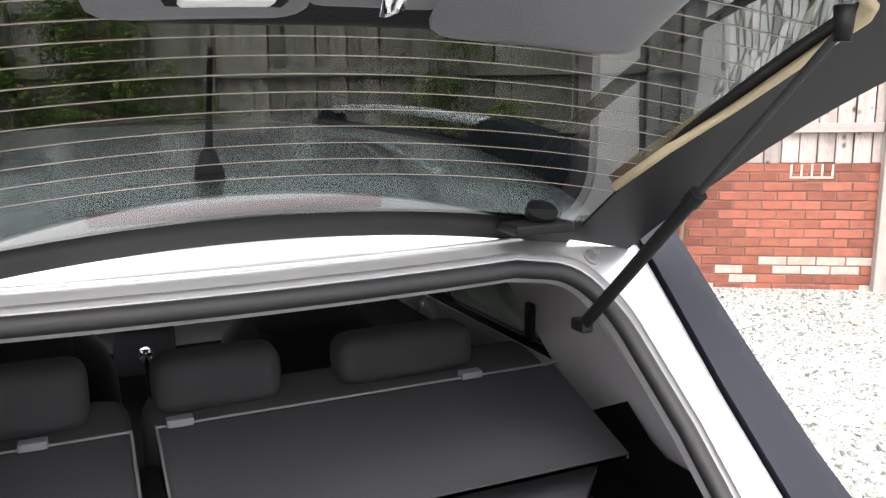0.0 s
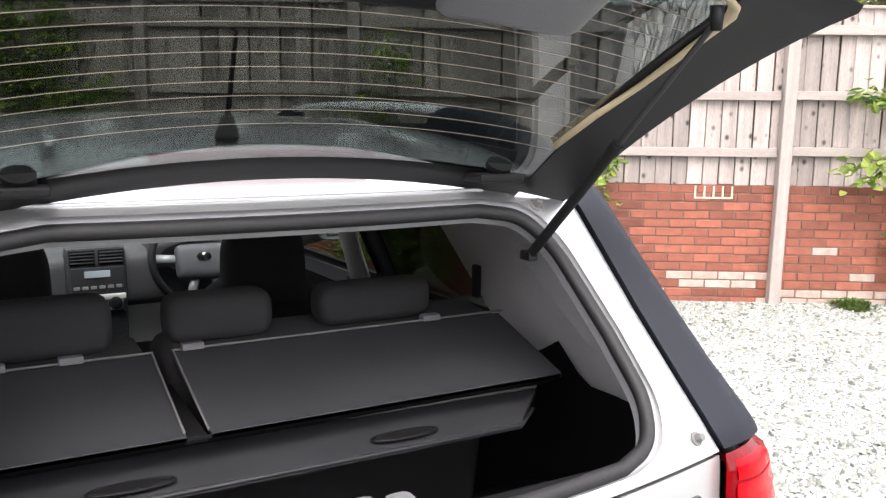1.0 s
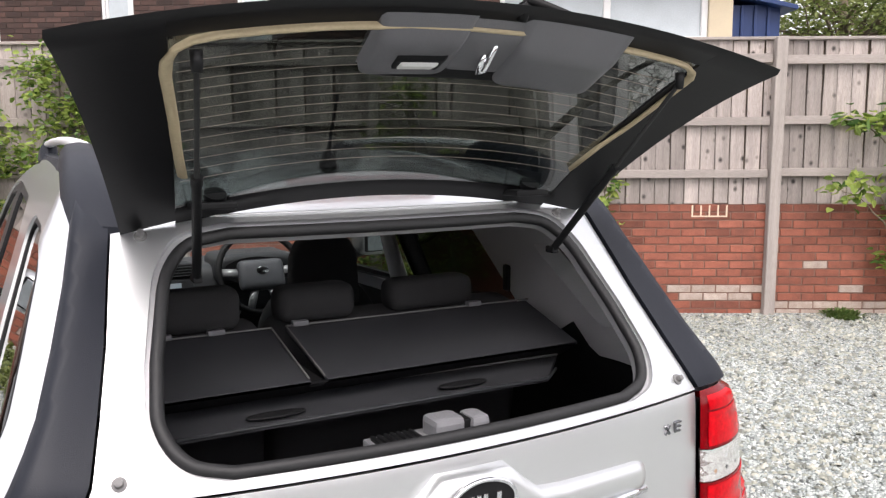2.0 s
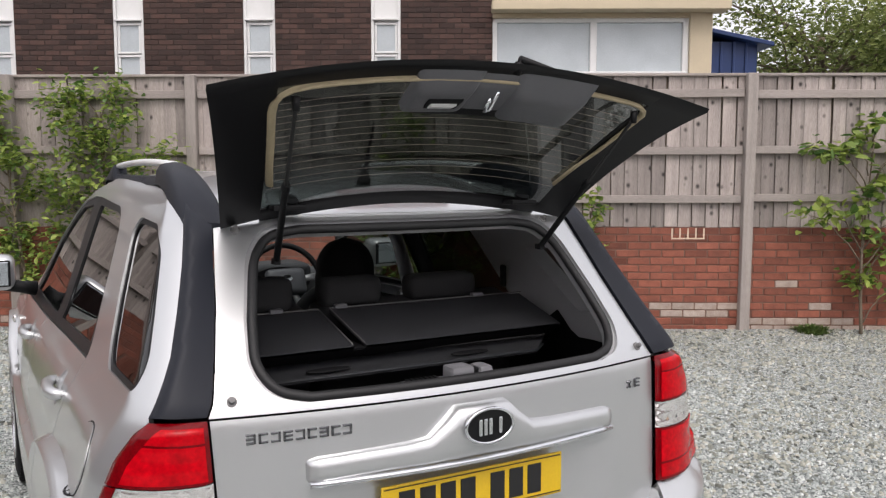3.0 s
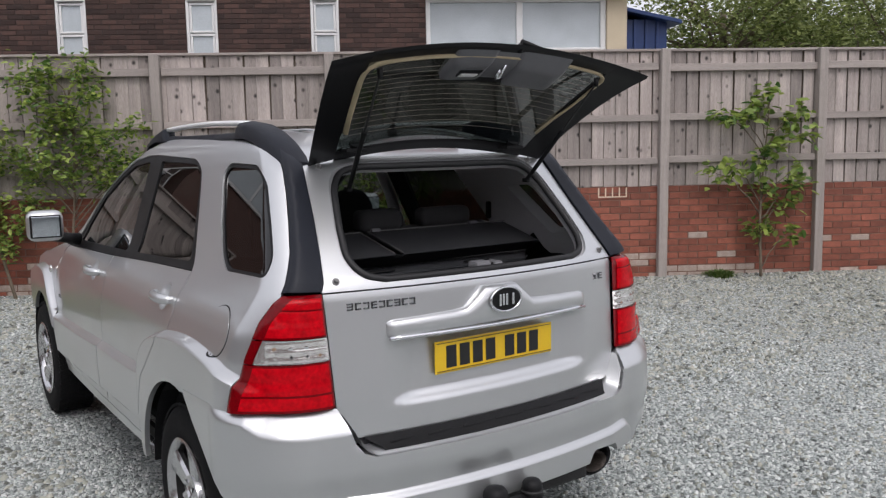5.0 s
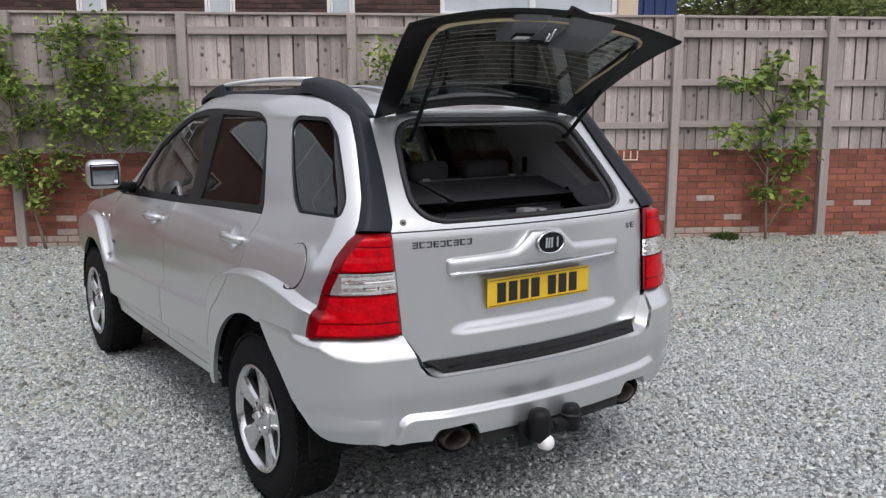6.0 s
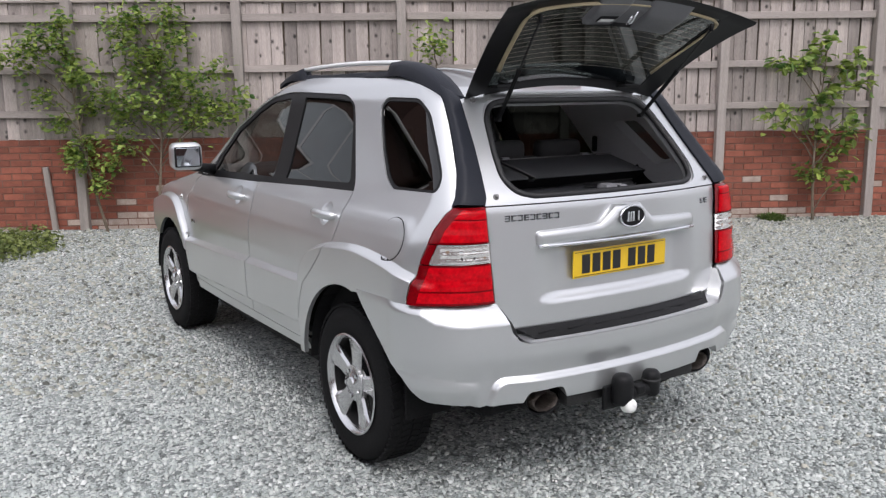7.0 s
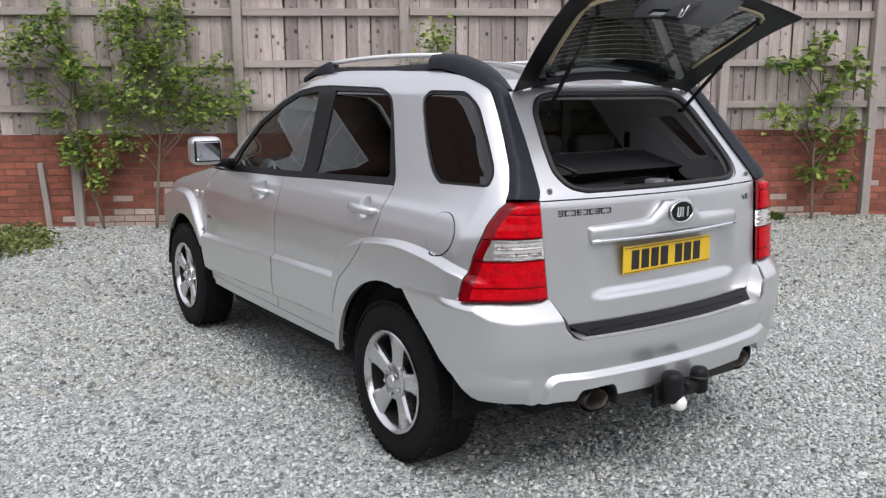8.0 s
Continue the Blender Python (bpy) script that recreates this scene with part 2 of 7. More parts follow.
def stone_mat(name="slate_chips", dirt_dim=(1, 1, 1)):
    """Slate chips, each its own grey, tinted for dirt and painted dimming."""
    m = mat(name, (0.2, 0.21, 0.2), 0.7, 0, 0.25, 30, 200, 0.4)
    n, l = m.node_tree.nodes, m.node_tree.links
    g, r = n.new("ShaderNodeNewGeometry"), chip_ramp(n)
    l.new(g.outputs["Random Per Island"], r.inputs["Fac"])
    for el in r.color_ramp.elements:
        el.color = (*[c * k for c, k in zip(el.color, dirt_dim)], 1)
    l.new(r.outputs[0], n["Principled BSDF"].inputs["Base Color"])
    return m


def bed_mat():
    """The bed of smaller chips between the larger ones."""
    m = mat("gravel_bed", (0.2, 0.21, 0.2), 0.85, 0, 0.25, 30, 200, 0.4)
    n, l = m.node_tree.nodes, m.node_tree.links
    co = n.new("ShaderNodeTexCoord")
    v, e = n.new("ShaderNodeTexVoronoi"), n.new("ShaderNodeTexVoronoi")
    e.feature = "DISTANCE_TO_EDGE"
    for t in (v, e):
        t.inputs["Scale"].default_value = 62.0
        l.new(co.outputs["Object"], t.inputs["Vector"])
    r, sep = chip_ramp(n), n.new("ShaderNodeSeparateColor")
    l.new(v.outputs["Color"], sep.inputs[0])
    l.new(sep.outputs[0], r.inputs["Fac"])
    # Chip colour falls to about a third at each chip's edge.
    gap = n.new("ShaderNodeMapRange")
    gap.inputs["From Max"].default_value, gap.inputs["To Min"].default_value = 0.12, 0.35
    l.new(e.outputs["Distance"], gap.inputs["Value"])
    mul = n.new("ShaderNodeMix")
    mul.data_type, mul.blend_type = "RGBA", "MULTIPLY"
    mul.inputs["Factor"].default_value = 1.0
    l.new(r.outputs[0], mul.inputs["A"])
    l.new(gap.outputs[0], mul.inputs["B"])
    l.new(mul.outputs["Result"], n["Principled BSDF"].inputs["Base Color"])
    bp = n["Bump"]
    bp.inputs["Distance"].default_value, bp.inputs["Strength"].default_value = 0.012, 0.8
    l.new(gap.outputs[0], bp.inputs["Height"])
    return m


STONE, GRAVEL_BED = stone_mat(), bed_mat()
# Brown dirt, plus darkening in the colour against overbright lighting on the right.
STONE_DIRTY_DIM = stone_mat("dirty_dimmed_slate_chips", (0.74, 0.70, 0.62))

# ---- mesh helpers ----
def mesh_of(name, verts, faces, smooth=False):
    me = bpy.data.meshes.new(name)
    me.from_pydata([tuple(map(float, v)) for v in verts], [], [tuple(map(int, f)) for f in faces])
    if smooth:
        me.shade_smooth()
    return me


def obj(name, me, material, parent=None, label="", m=None):
    ob = new(name, me)
    if material and not me.materials:
        me.materials.append(material)
    if parent is not None:
        ob.parent = parent
    if m is not None:
        ob.matrix_basis = m
    return tagged(ob, label=label)


def part(name, bm, material, parent=None, label="", smooth=False, m=None):
    me = bpy.data.meshes.new(name)
    bmesh.ops.recalc_face_normals(bm, faces=bm.faces[:])
    bm.to_mesh(me)
    bm.free()
    if smooth:
        me.shade_smooth()
        if smooth is not True:
            me.set_sharp_from_angle(angle=radians(smooth))
    return obj(name, me, material, parent, label, m)


def thing(name, label, category, at=(0, 0, 0), group="", kind=""):
    ob = new(name)
    ob.matrix_basis = Matrix.Translation(at)
    return tagged(ob, label, category, group, kind)


def box(bm, lo, hi, bevel=0.0, seg=2, m=None):
    """A box from one corner to the other, with bevelled edges."""
    lo, hi = Vector(lo), Vector(hi)
    r = bmesh.ops.create_cube(bm, size=1.0, matrix=(m or Matrix()) @ Matrix.Translation((lo + hi) / 2) @ Matrix.Diagonal((*(hi - lo), 1)))
    if bevel:
        es = list({e for v in r["verts"] for e in v.link_edges})
        bmesh.ops.bevel(bm, geom=es, offset=bevel, segments=seg, affect="EDGES", profile=0.6)
    return bm


def boxed(name, lo, hi, material, parent, bevel=0.0, label="", m=None, seg=2, smooth=False):
    return part(name, box(bmesh.new(), lo, hi, bevel, seg, m), material, parent, label, smooth)


def tube(path, radius, sides=10, closed=False, flat=1.0, up=(0, 0, 1)):
    """A swept tube along a line of points; radius may be a list. flat squeezes it across."""
    P = [Vector(p) for p in path]
    n = len(P)
    R = radius if isinstance(radius, (list, tuple)) else [radius] * n
    bm = bmesh.new()
    rings = []
    for i, p in enumerate(P):
        d = (P[(i + 1) % n] - P[i - 1]) if closed else (P[min(i + 1, n - 1)] - P[max(i - 1, 0)])
        d.normalize()
        a = d.cross(Vector(up))
        if a.length < 1e-3:
            a = d.cross(Vector((1, 0, 0)))
        a.normalize()
        b = a.cross(d)
        rings.append([bm.verts.new(p + R[i] * (a * math.cos(t) + b * math.sin(t) * flat)) for t in (2 * math.pi * k / sides for k in range(sides))])
    for i in range(n if closed else n - 1):
        A, B = rings[i], rings[(i + 1) % n]
        for k in range(sides):
            bm.faces.new((A[k], A[(k + 1) % sides], B[(k + 1) % sides], B[k]))
    if not closed:
        bm.faces.new(rings[0])
        bm.faces.new(rings[-1][::-1])
    return bm


def lathe(profile, steps=40, axis="x", cap=True):
    """Turns (radius, along) points round an axis."""
    bm = bmesh.new()
    rings = []
    for r, a in profile:
        ring = []
        for k in range(steps):
            t = 2 * math.pi * k / steps
            c, s_ = r * math.cos(t), r * math.sin(t)
            ring.append(bm.verts.new({"x": (a, c, s_), "y": (c, a, s_), "z": (c, s_, a)}[axis]))
        rings.append(ring)
    for A, B in zip(rings, rings[1:]):
        for k in range(steps):
            bm.faces.new((A[k], A[(k + 1) % steps], B[(k + 1) % steps], B[k]))
    if cap and profile[0][0] > 1e-4:
        bm.faces.new(rings[0])
    if cap and profile[-1][0] > 1e-4:
        bm.faces.new(rings[-1][::-1])
    bmesh.ops.remove_doubles(bm, verts=bm.verts[:], dist=1e-5)
    return bm


def rounded(poly, r=None, n=5):
    """A polygon with its corners rounded; a vertex may carry its own radius."""
    out = []
    N = len(poly)
    for i, p in enumerate(poly):
        rad = p[2] if len(p) > 2 else (r or 0)
        p0, p1, p2 = Vector(poly[i - 1][:2]), Vector(p[:2]), Vector(poly[(i + 1) % N][:2])
        if rad <= 0:
            out.append(tuple(p1))
            continue
        a, b = p0 - p1, p2 - p1
        d = min(rad, 0.48 * a.length, 0.48 * b.length)
        s_, e_ = p1 + a.normalized() * d, p1 + b.normalized() * d
        for k in range(n + 1):
            t = k / n
            out.append(tuple((1 - t) ** 2 * s_ + 2 * t * (1 - t) * p1 + t * t * e_))
    return out


def resample(poly, step):
    out = []
    for i, p in enumerate(poly):
        q = poly[(i + 1) % len(poly)]
        k = max(1, int(math.ceil(math.dist(p, q) / step)))
        out += [(p[0] + (q[0] - p[0]) * j / k, p[1] + (q[1] - p[1]) * j / k) for j in range(k)]
    return out


def inside(x, y, poly):
    P = np.array(poly)
    x, y = np.asarray(x, float), np.asarray(y, float)
    c = np.zeros(x.shape, bool)
    for (x0, y0), (x1, y1) in zip(P, np.roll(P, -1, 0)):
        if y0 == y1:
            continue
        c ^= ((y0 > y) != (y1 > y)) & (x < (x1 - x0) * (y - y0) / (y1 - y0) + x0)
    return c


def depth_in(x, y, poly):
    """The distance to a polygon's edge, positive inside."""
    P = np.array(poly)
    x, y = np.asarray(x, float), np.asarray(y, float)
    d = np.full(x.shape, 9.0)
    for (x0, y0), (x1, y1) in zip(P, np.roll(P, -1, 0)):
        dx, dy = x1 - x0, y1 - y0
        t = np.clip(((x - x0) * dx + (y - y0) * dy) / (dx * dx + dy * dy + 1e-12), 0, 1)
        d = np.minimum(d, np.hypot(x - x0 - t * dx, y - y0 - t * dy))
    return np.where(inside(x, y, poly), d, -d)


def smooth01(v):
    v = np.clip(v, 0, 1)
    return v * v * (3 - 2 * v)

# ---- the car's skin: a plan outline for every height ----
ZS = np.arange(0.1, 1.8, 0.005)


def profile(pts, blur=5):
    a = np.array(pts)
    v = np.interp(ZS, a[:, 0], a[:, 1])
    k = np.hanning(2 * blur + 3)[1:-1]
    v = np.convolve(np.pad(v, blur, mode="reflect", reflect_type="odd"), k / k.sum(), "valid")
    return lambda z: np.interp(z, ZS, v)


HALF = profile([(0.2, 0.86), (0.45, 0.885), (0.6, 0.892), (0.8, 0.895), (0.95, 0.882), (1.03, 0.86), (1.1, 0.825), (1.18, 0.782), (1.22, 0.765), (1.55, 0.645), (1.62, 0.60), (1.68, 0.53)])
REAR = profile([(0.2, 0.25), (0.45, 0.2), (0.55, 0.195), (0.8, 0.195), (1.155, 0.225), (1.19, 0.24), (1.545, 0.54), (1.572, 0.575), (1.60, 0.64), (1.63, 0.72), (1.68, 0.80)])
CORNER = profile([(0.2, 0.2), (0.9, 0.2), (1.2, 0.1), (1.7, 0.08)])
NOSE = profile([(0.2, 4.24), (0.42, 4.33), (0.68, 4.35), (0.84, 4.31), (0.95, 4.16), (1.02, 3.85), (1.08, 3.45), (1.13, 3.28), (1.2, 3.15), (1.39, 2.88), (1.5, 2.64), (1.57, 2.47), (1.62, 2.33), (1.68, 2.05)])
NOSE_CORNER = profile([(0.2, 0.42), (0.9, 0.34), (1.05, 0.28), (1.2, 0.22), (1.7, 0.2)])


def skin(s, z):
    """s runs from the rear's middle round the corner and along the flank to the nose; the left side is negative."""
    s, z = np.asarray(s, float), np.asarray(z, float)
    w, r, rc, y1, rf = HALF(z), REAR(z), CORNER(z), NOSE(z), NOSE_CORNER(z)
    a = np.abs(s)
    L, A = w - rc, rc * np.pi / 2
    q = np.clip((a - L) / rc, 0, np.pi / 2)
    x = np.where(a <= L, a, L + rc * np.sin(q))
    y = np.where(a <= L, r, r + rc * (1 - np.cos(q))) + np.maximum(a - L - A, 0)
    B = L + A + (y1 - rf) - (r + rc)
    over = a - B
    q2 = np.clip(over / rf, 0, np.pi / 2)
    x = np.where(over > 0, w - rf * (1 - np.cos(q2)), x)
    y = np.where(over > 0, y1 - rf + rf * np.sin(q2), y)
    rest = np.maximum(over - rf * np.pi / 2, 0)
    x = x - rest
    y = y - 0.0 * rest
    y = y + 0.18 * x * x * np.exp(-((y - r) / 0.35) ** 2) - 0.10 * (x * x) * smooth01((y - y1 + rf) / rf)
    f = 1 - 0.05 * np.maximum(0, (y - 2.0) / 1.5) ** 2 * np.where(z > 1.0, 1, 0.6)
    return np.stack([np.sign(s) * x * f, y, z + 0 * y], -1)


def flank(y, z):
    """s of a place on the flank."""
    y, z = np.asarray(y, float), np.asarray(z, float)
    w, r, rc = HALF(z), REAR(z), CORNER(z)
    yb = y
    for _ in range(25):
        yb = y - 0.18 * w * w * np.exp(-((yb - r) / 0.35) ** 2)
    return w - rc + rc * np.pi / 2 + yb - r - rc


REAR_FLARE = [(1.40, 0.30), (1.392, 0.62), (1.376, 0.745), (1.335, 0.83), (1.275, 0.885), (1.20, 0.918), (1.067, 0.946), (0.858, 0.962), (0.66, 0.952), (0.50, 0.930), (0.40, 0.895), (0.30, 0.85), (0.30, 0.3)]
FRONT_FLARE = [(3.16, 0.30), (3.19, 0.60), (3.27, 0.78), (3.42, 0.90), (3.62, 0.93), (3.85, 0.90), (4.10, 0.78), (4.25, 0.3)]


def eased(pts, n=5):
    """A smooth curve through the places, corners at its ends kept."""
    P = [np.array(p) for p in pts]
    out = []
    for i in range(len(P) - 1):
        a, b, c, d = P[max(i - 1, 0)], P[i], P[i + 1], P[min(i + 2, len(P) - 1)]
        for k in range(n):
            t = k / n
            out.append(tuple(0.5 * (2 * b + (c - a) * t + (2 * a - 5 * b + 4 * c - d) * t * t + (3 * b - a - 3 * c + d) * t ** 3)))
    return out + [tuple(P[-1])]


REAR_FLARE = eased(REAR_FLARE[:-1]) + REAR_FLARE[-1:]
FRONT_FLARE = eased(FRONT_FLARE)


def bevel(u):
    """A crisp slope from 0 to 1 with a slightly eased upper edge."""
    u = np.clip(u, 0, 1)
    return u * (1.35 - 0.35 * u)


def moulding_top(y):
    """The height of the ledge along the doors."""
    return np.interp(y, (1.39, 1.71, 2.08, 2.557, 3.19), (0.748, 0.738, 0.731, 0.710, 0.688))


def relief(s, z, y):
    """How far the panels stand proud of the plain skin: the arches, and the hollow for the number plate."""
    a = np.abs(s)
    side = a > 0.8
    d = 0.040 * bevel(depth_in(y, z, REAR_FLARE) / 0.019) + 0.040 * bevel(depth_in(y, z, FRONT_FLARE) / 0.019)
    crease = 0.006 * np.exp(-((z - 1.075) / 0.03) ** 2)
    d = np.where(side, d * smooth01((a - 0.8) / 0.12) + crease * smooth01((a - 0.9) / 0.1), 0)
    h = -0.036 * smooth01(np.minimum(z - 0.772, 1.015 - z) / 0.045) * smooth01((0.465 - a) / 0.14)
    return np.where(a < 0.55, h, d)


def flare_lines():
    """The outer and inner edge of each arch's slope, as places on the skin."""
    out = []
    for F_ in (REAR_FLARE[:-1], FRONT_FLARE):
        Q = np.array(F_)
        T = np.gradient(Q, axis=0)
        T /= np.linalg.norm(T, axis=1, keepdims=True) + 1e-9
        for w in (-0.005, 0.0, 0.0095, 0.019, 0.024):
            g_ = 1 if F_ is not FRONT_FLARE else -1
            R = Q + w * g_ * np.stack([-T[:, 1], T[:, 0]], 1)
            out.append([(float(flank(y, z)), z) for y, z in R])
    return out


def placed(s, z, off=0.0, shape=relief):
    e = 0.003
    def nrm(f):
        ds, dz = f(s + e, z) - f(s - e, z), f(s, z + e) - f(s, z - e)
        n = np.cross(ds, dz)
        return n / (np.linalg.norm(n, axis=-1, keepdims=True) + 1e-12)
    def full(s_, z_):
        p = skin(s_, z_)
        d1, d2 = skin(s_ + e, z_) - skin(s_ - e, z_), skin(s_, z_ + e) - skin(s_, z_ - e)
        n = np.cross(d1, d2)
        n /= np.linalg.norm(n, axis=-1, keepdims=True) + 1e-12
        d = off + (shape(s_, z_, p[..., 1]) if shape else 0)
        return p + n * np.asarray(d)[..., None] if np.ndim(d) else p + n * d
    return full(s, z), nrm(full)


from mathutils.geometry import delaunay_2d_cdt


def panel(name, outer, material, parent, holes=(), off=0.0, shape=relief, skirt=0.02, step=0.035, label="", mirror=1, lines=()):
    """A sheet of the skin cut to an outline in (s, z), with turned-in edges and exact normals."""
    loops = [resample(rounded(p), step) for p in (outer, *holes)]
    loops = [[(mirror * a, b) for a, b in lp] for lp in loops]
    pts, edges = [], []
    for lp in loops:
        k = len(pts)
        pts += lp
        edges += [(k + i, k + (i + 1) % len(lp)) for i in range(len(lp))]
    P = np.array(loops[0])
    lo, hi = P.min(0), P.max(0)
    gx, gz = np.meshgrid(np.arange(lo[0] + step / 2, hi[0], step), np.arange(lo[1] + step / 2, hi[1], step))
    gx = (gx + (np.arange(gx.shape[0]) % 2)[:, None] * step / 2).ravel()
    gz = gz.ravel()
    ok = depth_in(gx, gz, loops[0]) > step * 0.4
    for h in loops[1:]:
        ok &= depth_in(gx, gz, h) < -step * 0.4
    for line in lines:
        lp = np.array([(mirror * a, b) for a, b in resample([tuple(q) for q in line], step * 0.6)[:-max(1, int(math.ceil(math.dist(line[-1], line[0]) / (step * 0.6)))) or None]])
        near = depth_in(lp[:, 0], lp[:, 1], loops[0]) > step * 0.35
        for h in loops[1:]:
            near &= depth_in(lp[:, 0], lp[:, 1], h) < -step * 0.35
        run = np.cumsum(near) - 1 + len(pts)
        edges += [(int(run[i]), int(run[i + 1])) for i in range(len(lp) - 1) if near[i] and near[i + 1]]
        lp = lp[near]
        for q in lp:
            ok &= np.hypot(gx - q[0], gz - q[1]) > step * 0.55
        pts += [tuple(q) for q in lp]
    pts += list(zip(gx[ok], gz[ok]))
    v2, _, tris, *_ = delaunay_2d_cdt([Vector(p) for p in pts], edges, [], 0, 1e-6)
    V = np.array([tuple(v) for v in v2])
    T = np.array([t for t in tris if len(t) == 3])
    C = V[T].mean(1)
    keep = inside(C[:, 0], C[:, 1], loops[0])
    for h in loops[1:]:
        keep &= ~inside(C[:, 0], C[:, 1], h)
    T = T[keep]
    X, N = placed(V[:, 0], V[:, 1], off, shape)
    p0, p1, p2 = V[T[:, 0]], V[T[:, 1]], V[T[:, 2]]
    flip = (p1[:, 0] - p0[:, 0]) * (p2[:, 1] - p0[:, 1]) - (p1[:, 1] - p0[:, 1]) * (p2[:, 0] - p0[:, 0]) < 0
    T[flip] = T[flip][:, ::-1]
    verts, faces, normals = list(X), [tuple(t) for t in T], [tuple(n) for n in N]
    count = {}
    for t in T:
        for i in range(3):
            e = (t[i], t[(i + 1) % 3])
            count[e] = count.get(e, 0) + 1
    rim = [e for e in count if (e[1], e[0]) not in count]
    if skirt:
        dup = {}
        for e in rim:
            for v in e:
                if v not in dup:
                    dup[v] = len(verts)
                    verts += [X[v], X[v] - N[v] * skirt]
                    normals += [(0, 0, 0), (0, 0, 0)]
        for a_, b_ in rim:
            faces.append((dup[b_], dup[a_], dup[a_] + 1, dup[b_] + 1))
    me = mesh_of(name, verts, faces, True)
    me.normals_split_custom_set_from_vertices(normals)
    return obj(name, me, material, parent, label)


def on_skin(poly):
    """Flank places (y, z[, radius]) as (s, z[, radius])."""
    return [(float(flank(p[0], p[1])), *p[1:]) for p in poly]


def arc(cy, cz, r, a0, a1, n=14):
    return [(cy + r * math.cos(radians(a0 + (a1 - a0) * k / n)), cz + r * math.sin(radians(a0 + (a1 - a0) * k / n))) for k in range(n + 1)]


# ---- the car ----
car = thing("car", "silver compact off-road car, rear glass hatch raised, on slate gravel", "car")
REAR_HUB, FRONT_HUB, HUB_Z = 0.935, 3.575, 0.345
REAR_ARCH, FRONT_ARCH = 0.892, 3.545
WINDOW_LINE = [(1.223, 1.463), (1.275, 1.535, 0.06), (1.40, 1.575, 0.05), (1.93, 1.590), (2.086, 1.588), (2.264, 1.564), (2.434, 1.505), (2.676, 1.391), (2.889, 1.202), (2.985, 1.100)]
DOOR_REAR = [(1.391, 0.43), (1.375, 0.55), (1.348, 0.64), (1.302, 0.735), (1.20, 0.81), (1.12, 0.89), (1.077, 0.975), (1.056, 1.06), (1.047, 1.158)]
QUARTER_GLASS = [(1.035, 1.52, 0.05), (1.0, 1.562, 0.04), (0.735, 1.556, 0.06), (0.635, 1.507, 0.05), (0.512, 1.36), (0.434, 1.262, 0.04), (0.425, 1.208, 0.03), (0.74, 1.198, 0.06), (0.815, 1.24, 0.06), (0.918, 1.354)]
PILLAR_L = [(-0.752, 1.166), (-0.732, 1.198), (-0.709, 1.238), (-0.688, 1.280), (-0.656, 1.372), (-0.628, 1.462), (-0.604, 1.558), (-0.594, 1.590)]
GATE_EDGE = [(0.633, 1.162), (0.619, 1.190), (0.597, 1.270), (0.571, 1.375), (0.554, 1.465), (0.537, 1.550), (0.524, 1.600)]


def lamp_inner(z):
    """The inner edge of the tail lamp, along the tailgate."""
    return float(np.interp(z, (0.80, 1.16), (0.620, 0.636)))

LAMP_L = [(0.747, 1.160), (0.774, 1.138), (0.821, 1.077), (0.869, 0.974), (0.905, 0.868), (0.922, 0.808)]
GAP = 0.003


def CUP(y, z):
    """The dished hollow behind a door handle."""
    return [(y + 0.050 * math.cos(t), z + 0.052 * math.sin(t)) for t in np.linspace(0, 2 * math.pi, 26, endpoint=False)]


def lamp_bulge(s, z, y):
    """How far the tail lamp swells beyond its edges, which lie flush with the arch."""
    a0 = np.interp(z, (0.80, 1.16), (0.620, 0.636))
    a1 = np.interp(z, [q[1] for q in LAMP_L[::-1]], [q[0] for q in LAMP_L[::-1]])
    k = np.clip((np.abs(s) - a0) / (a1 - a0), 0, 1)
    return 0.024 * np.sqrt(np.maximum(0.0, 1 - (2 * k - 1) ** 4)) * smooth01((1.165 - z) / 0.03) + np.maximum(relief(s, z, y), 0) * 0.8


def top_line(y):
    """The height at which the flank meets the roof."""
    return float(np.interp(y, (0.70, 0.80, 1.0, 1.3, 1.9, 2.15, 2.40), (1.60, 1.612, 1.642, 1.657, 1.659, 1.648, 1.612)))


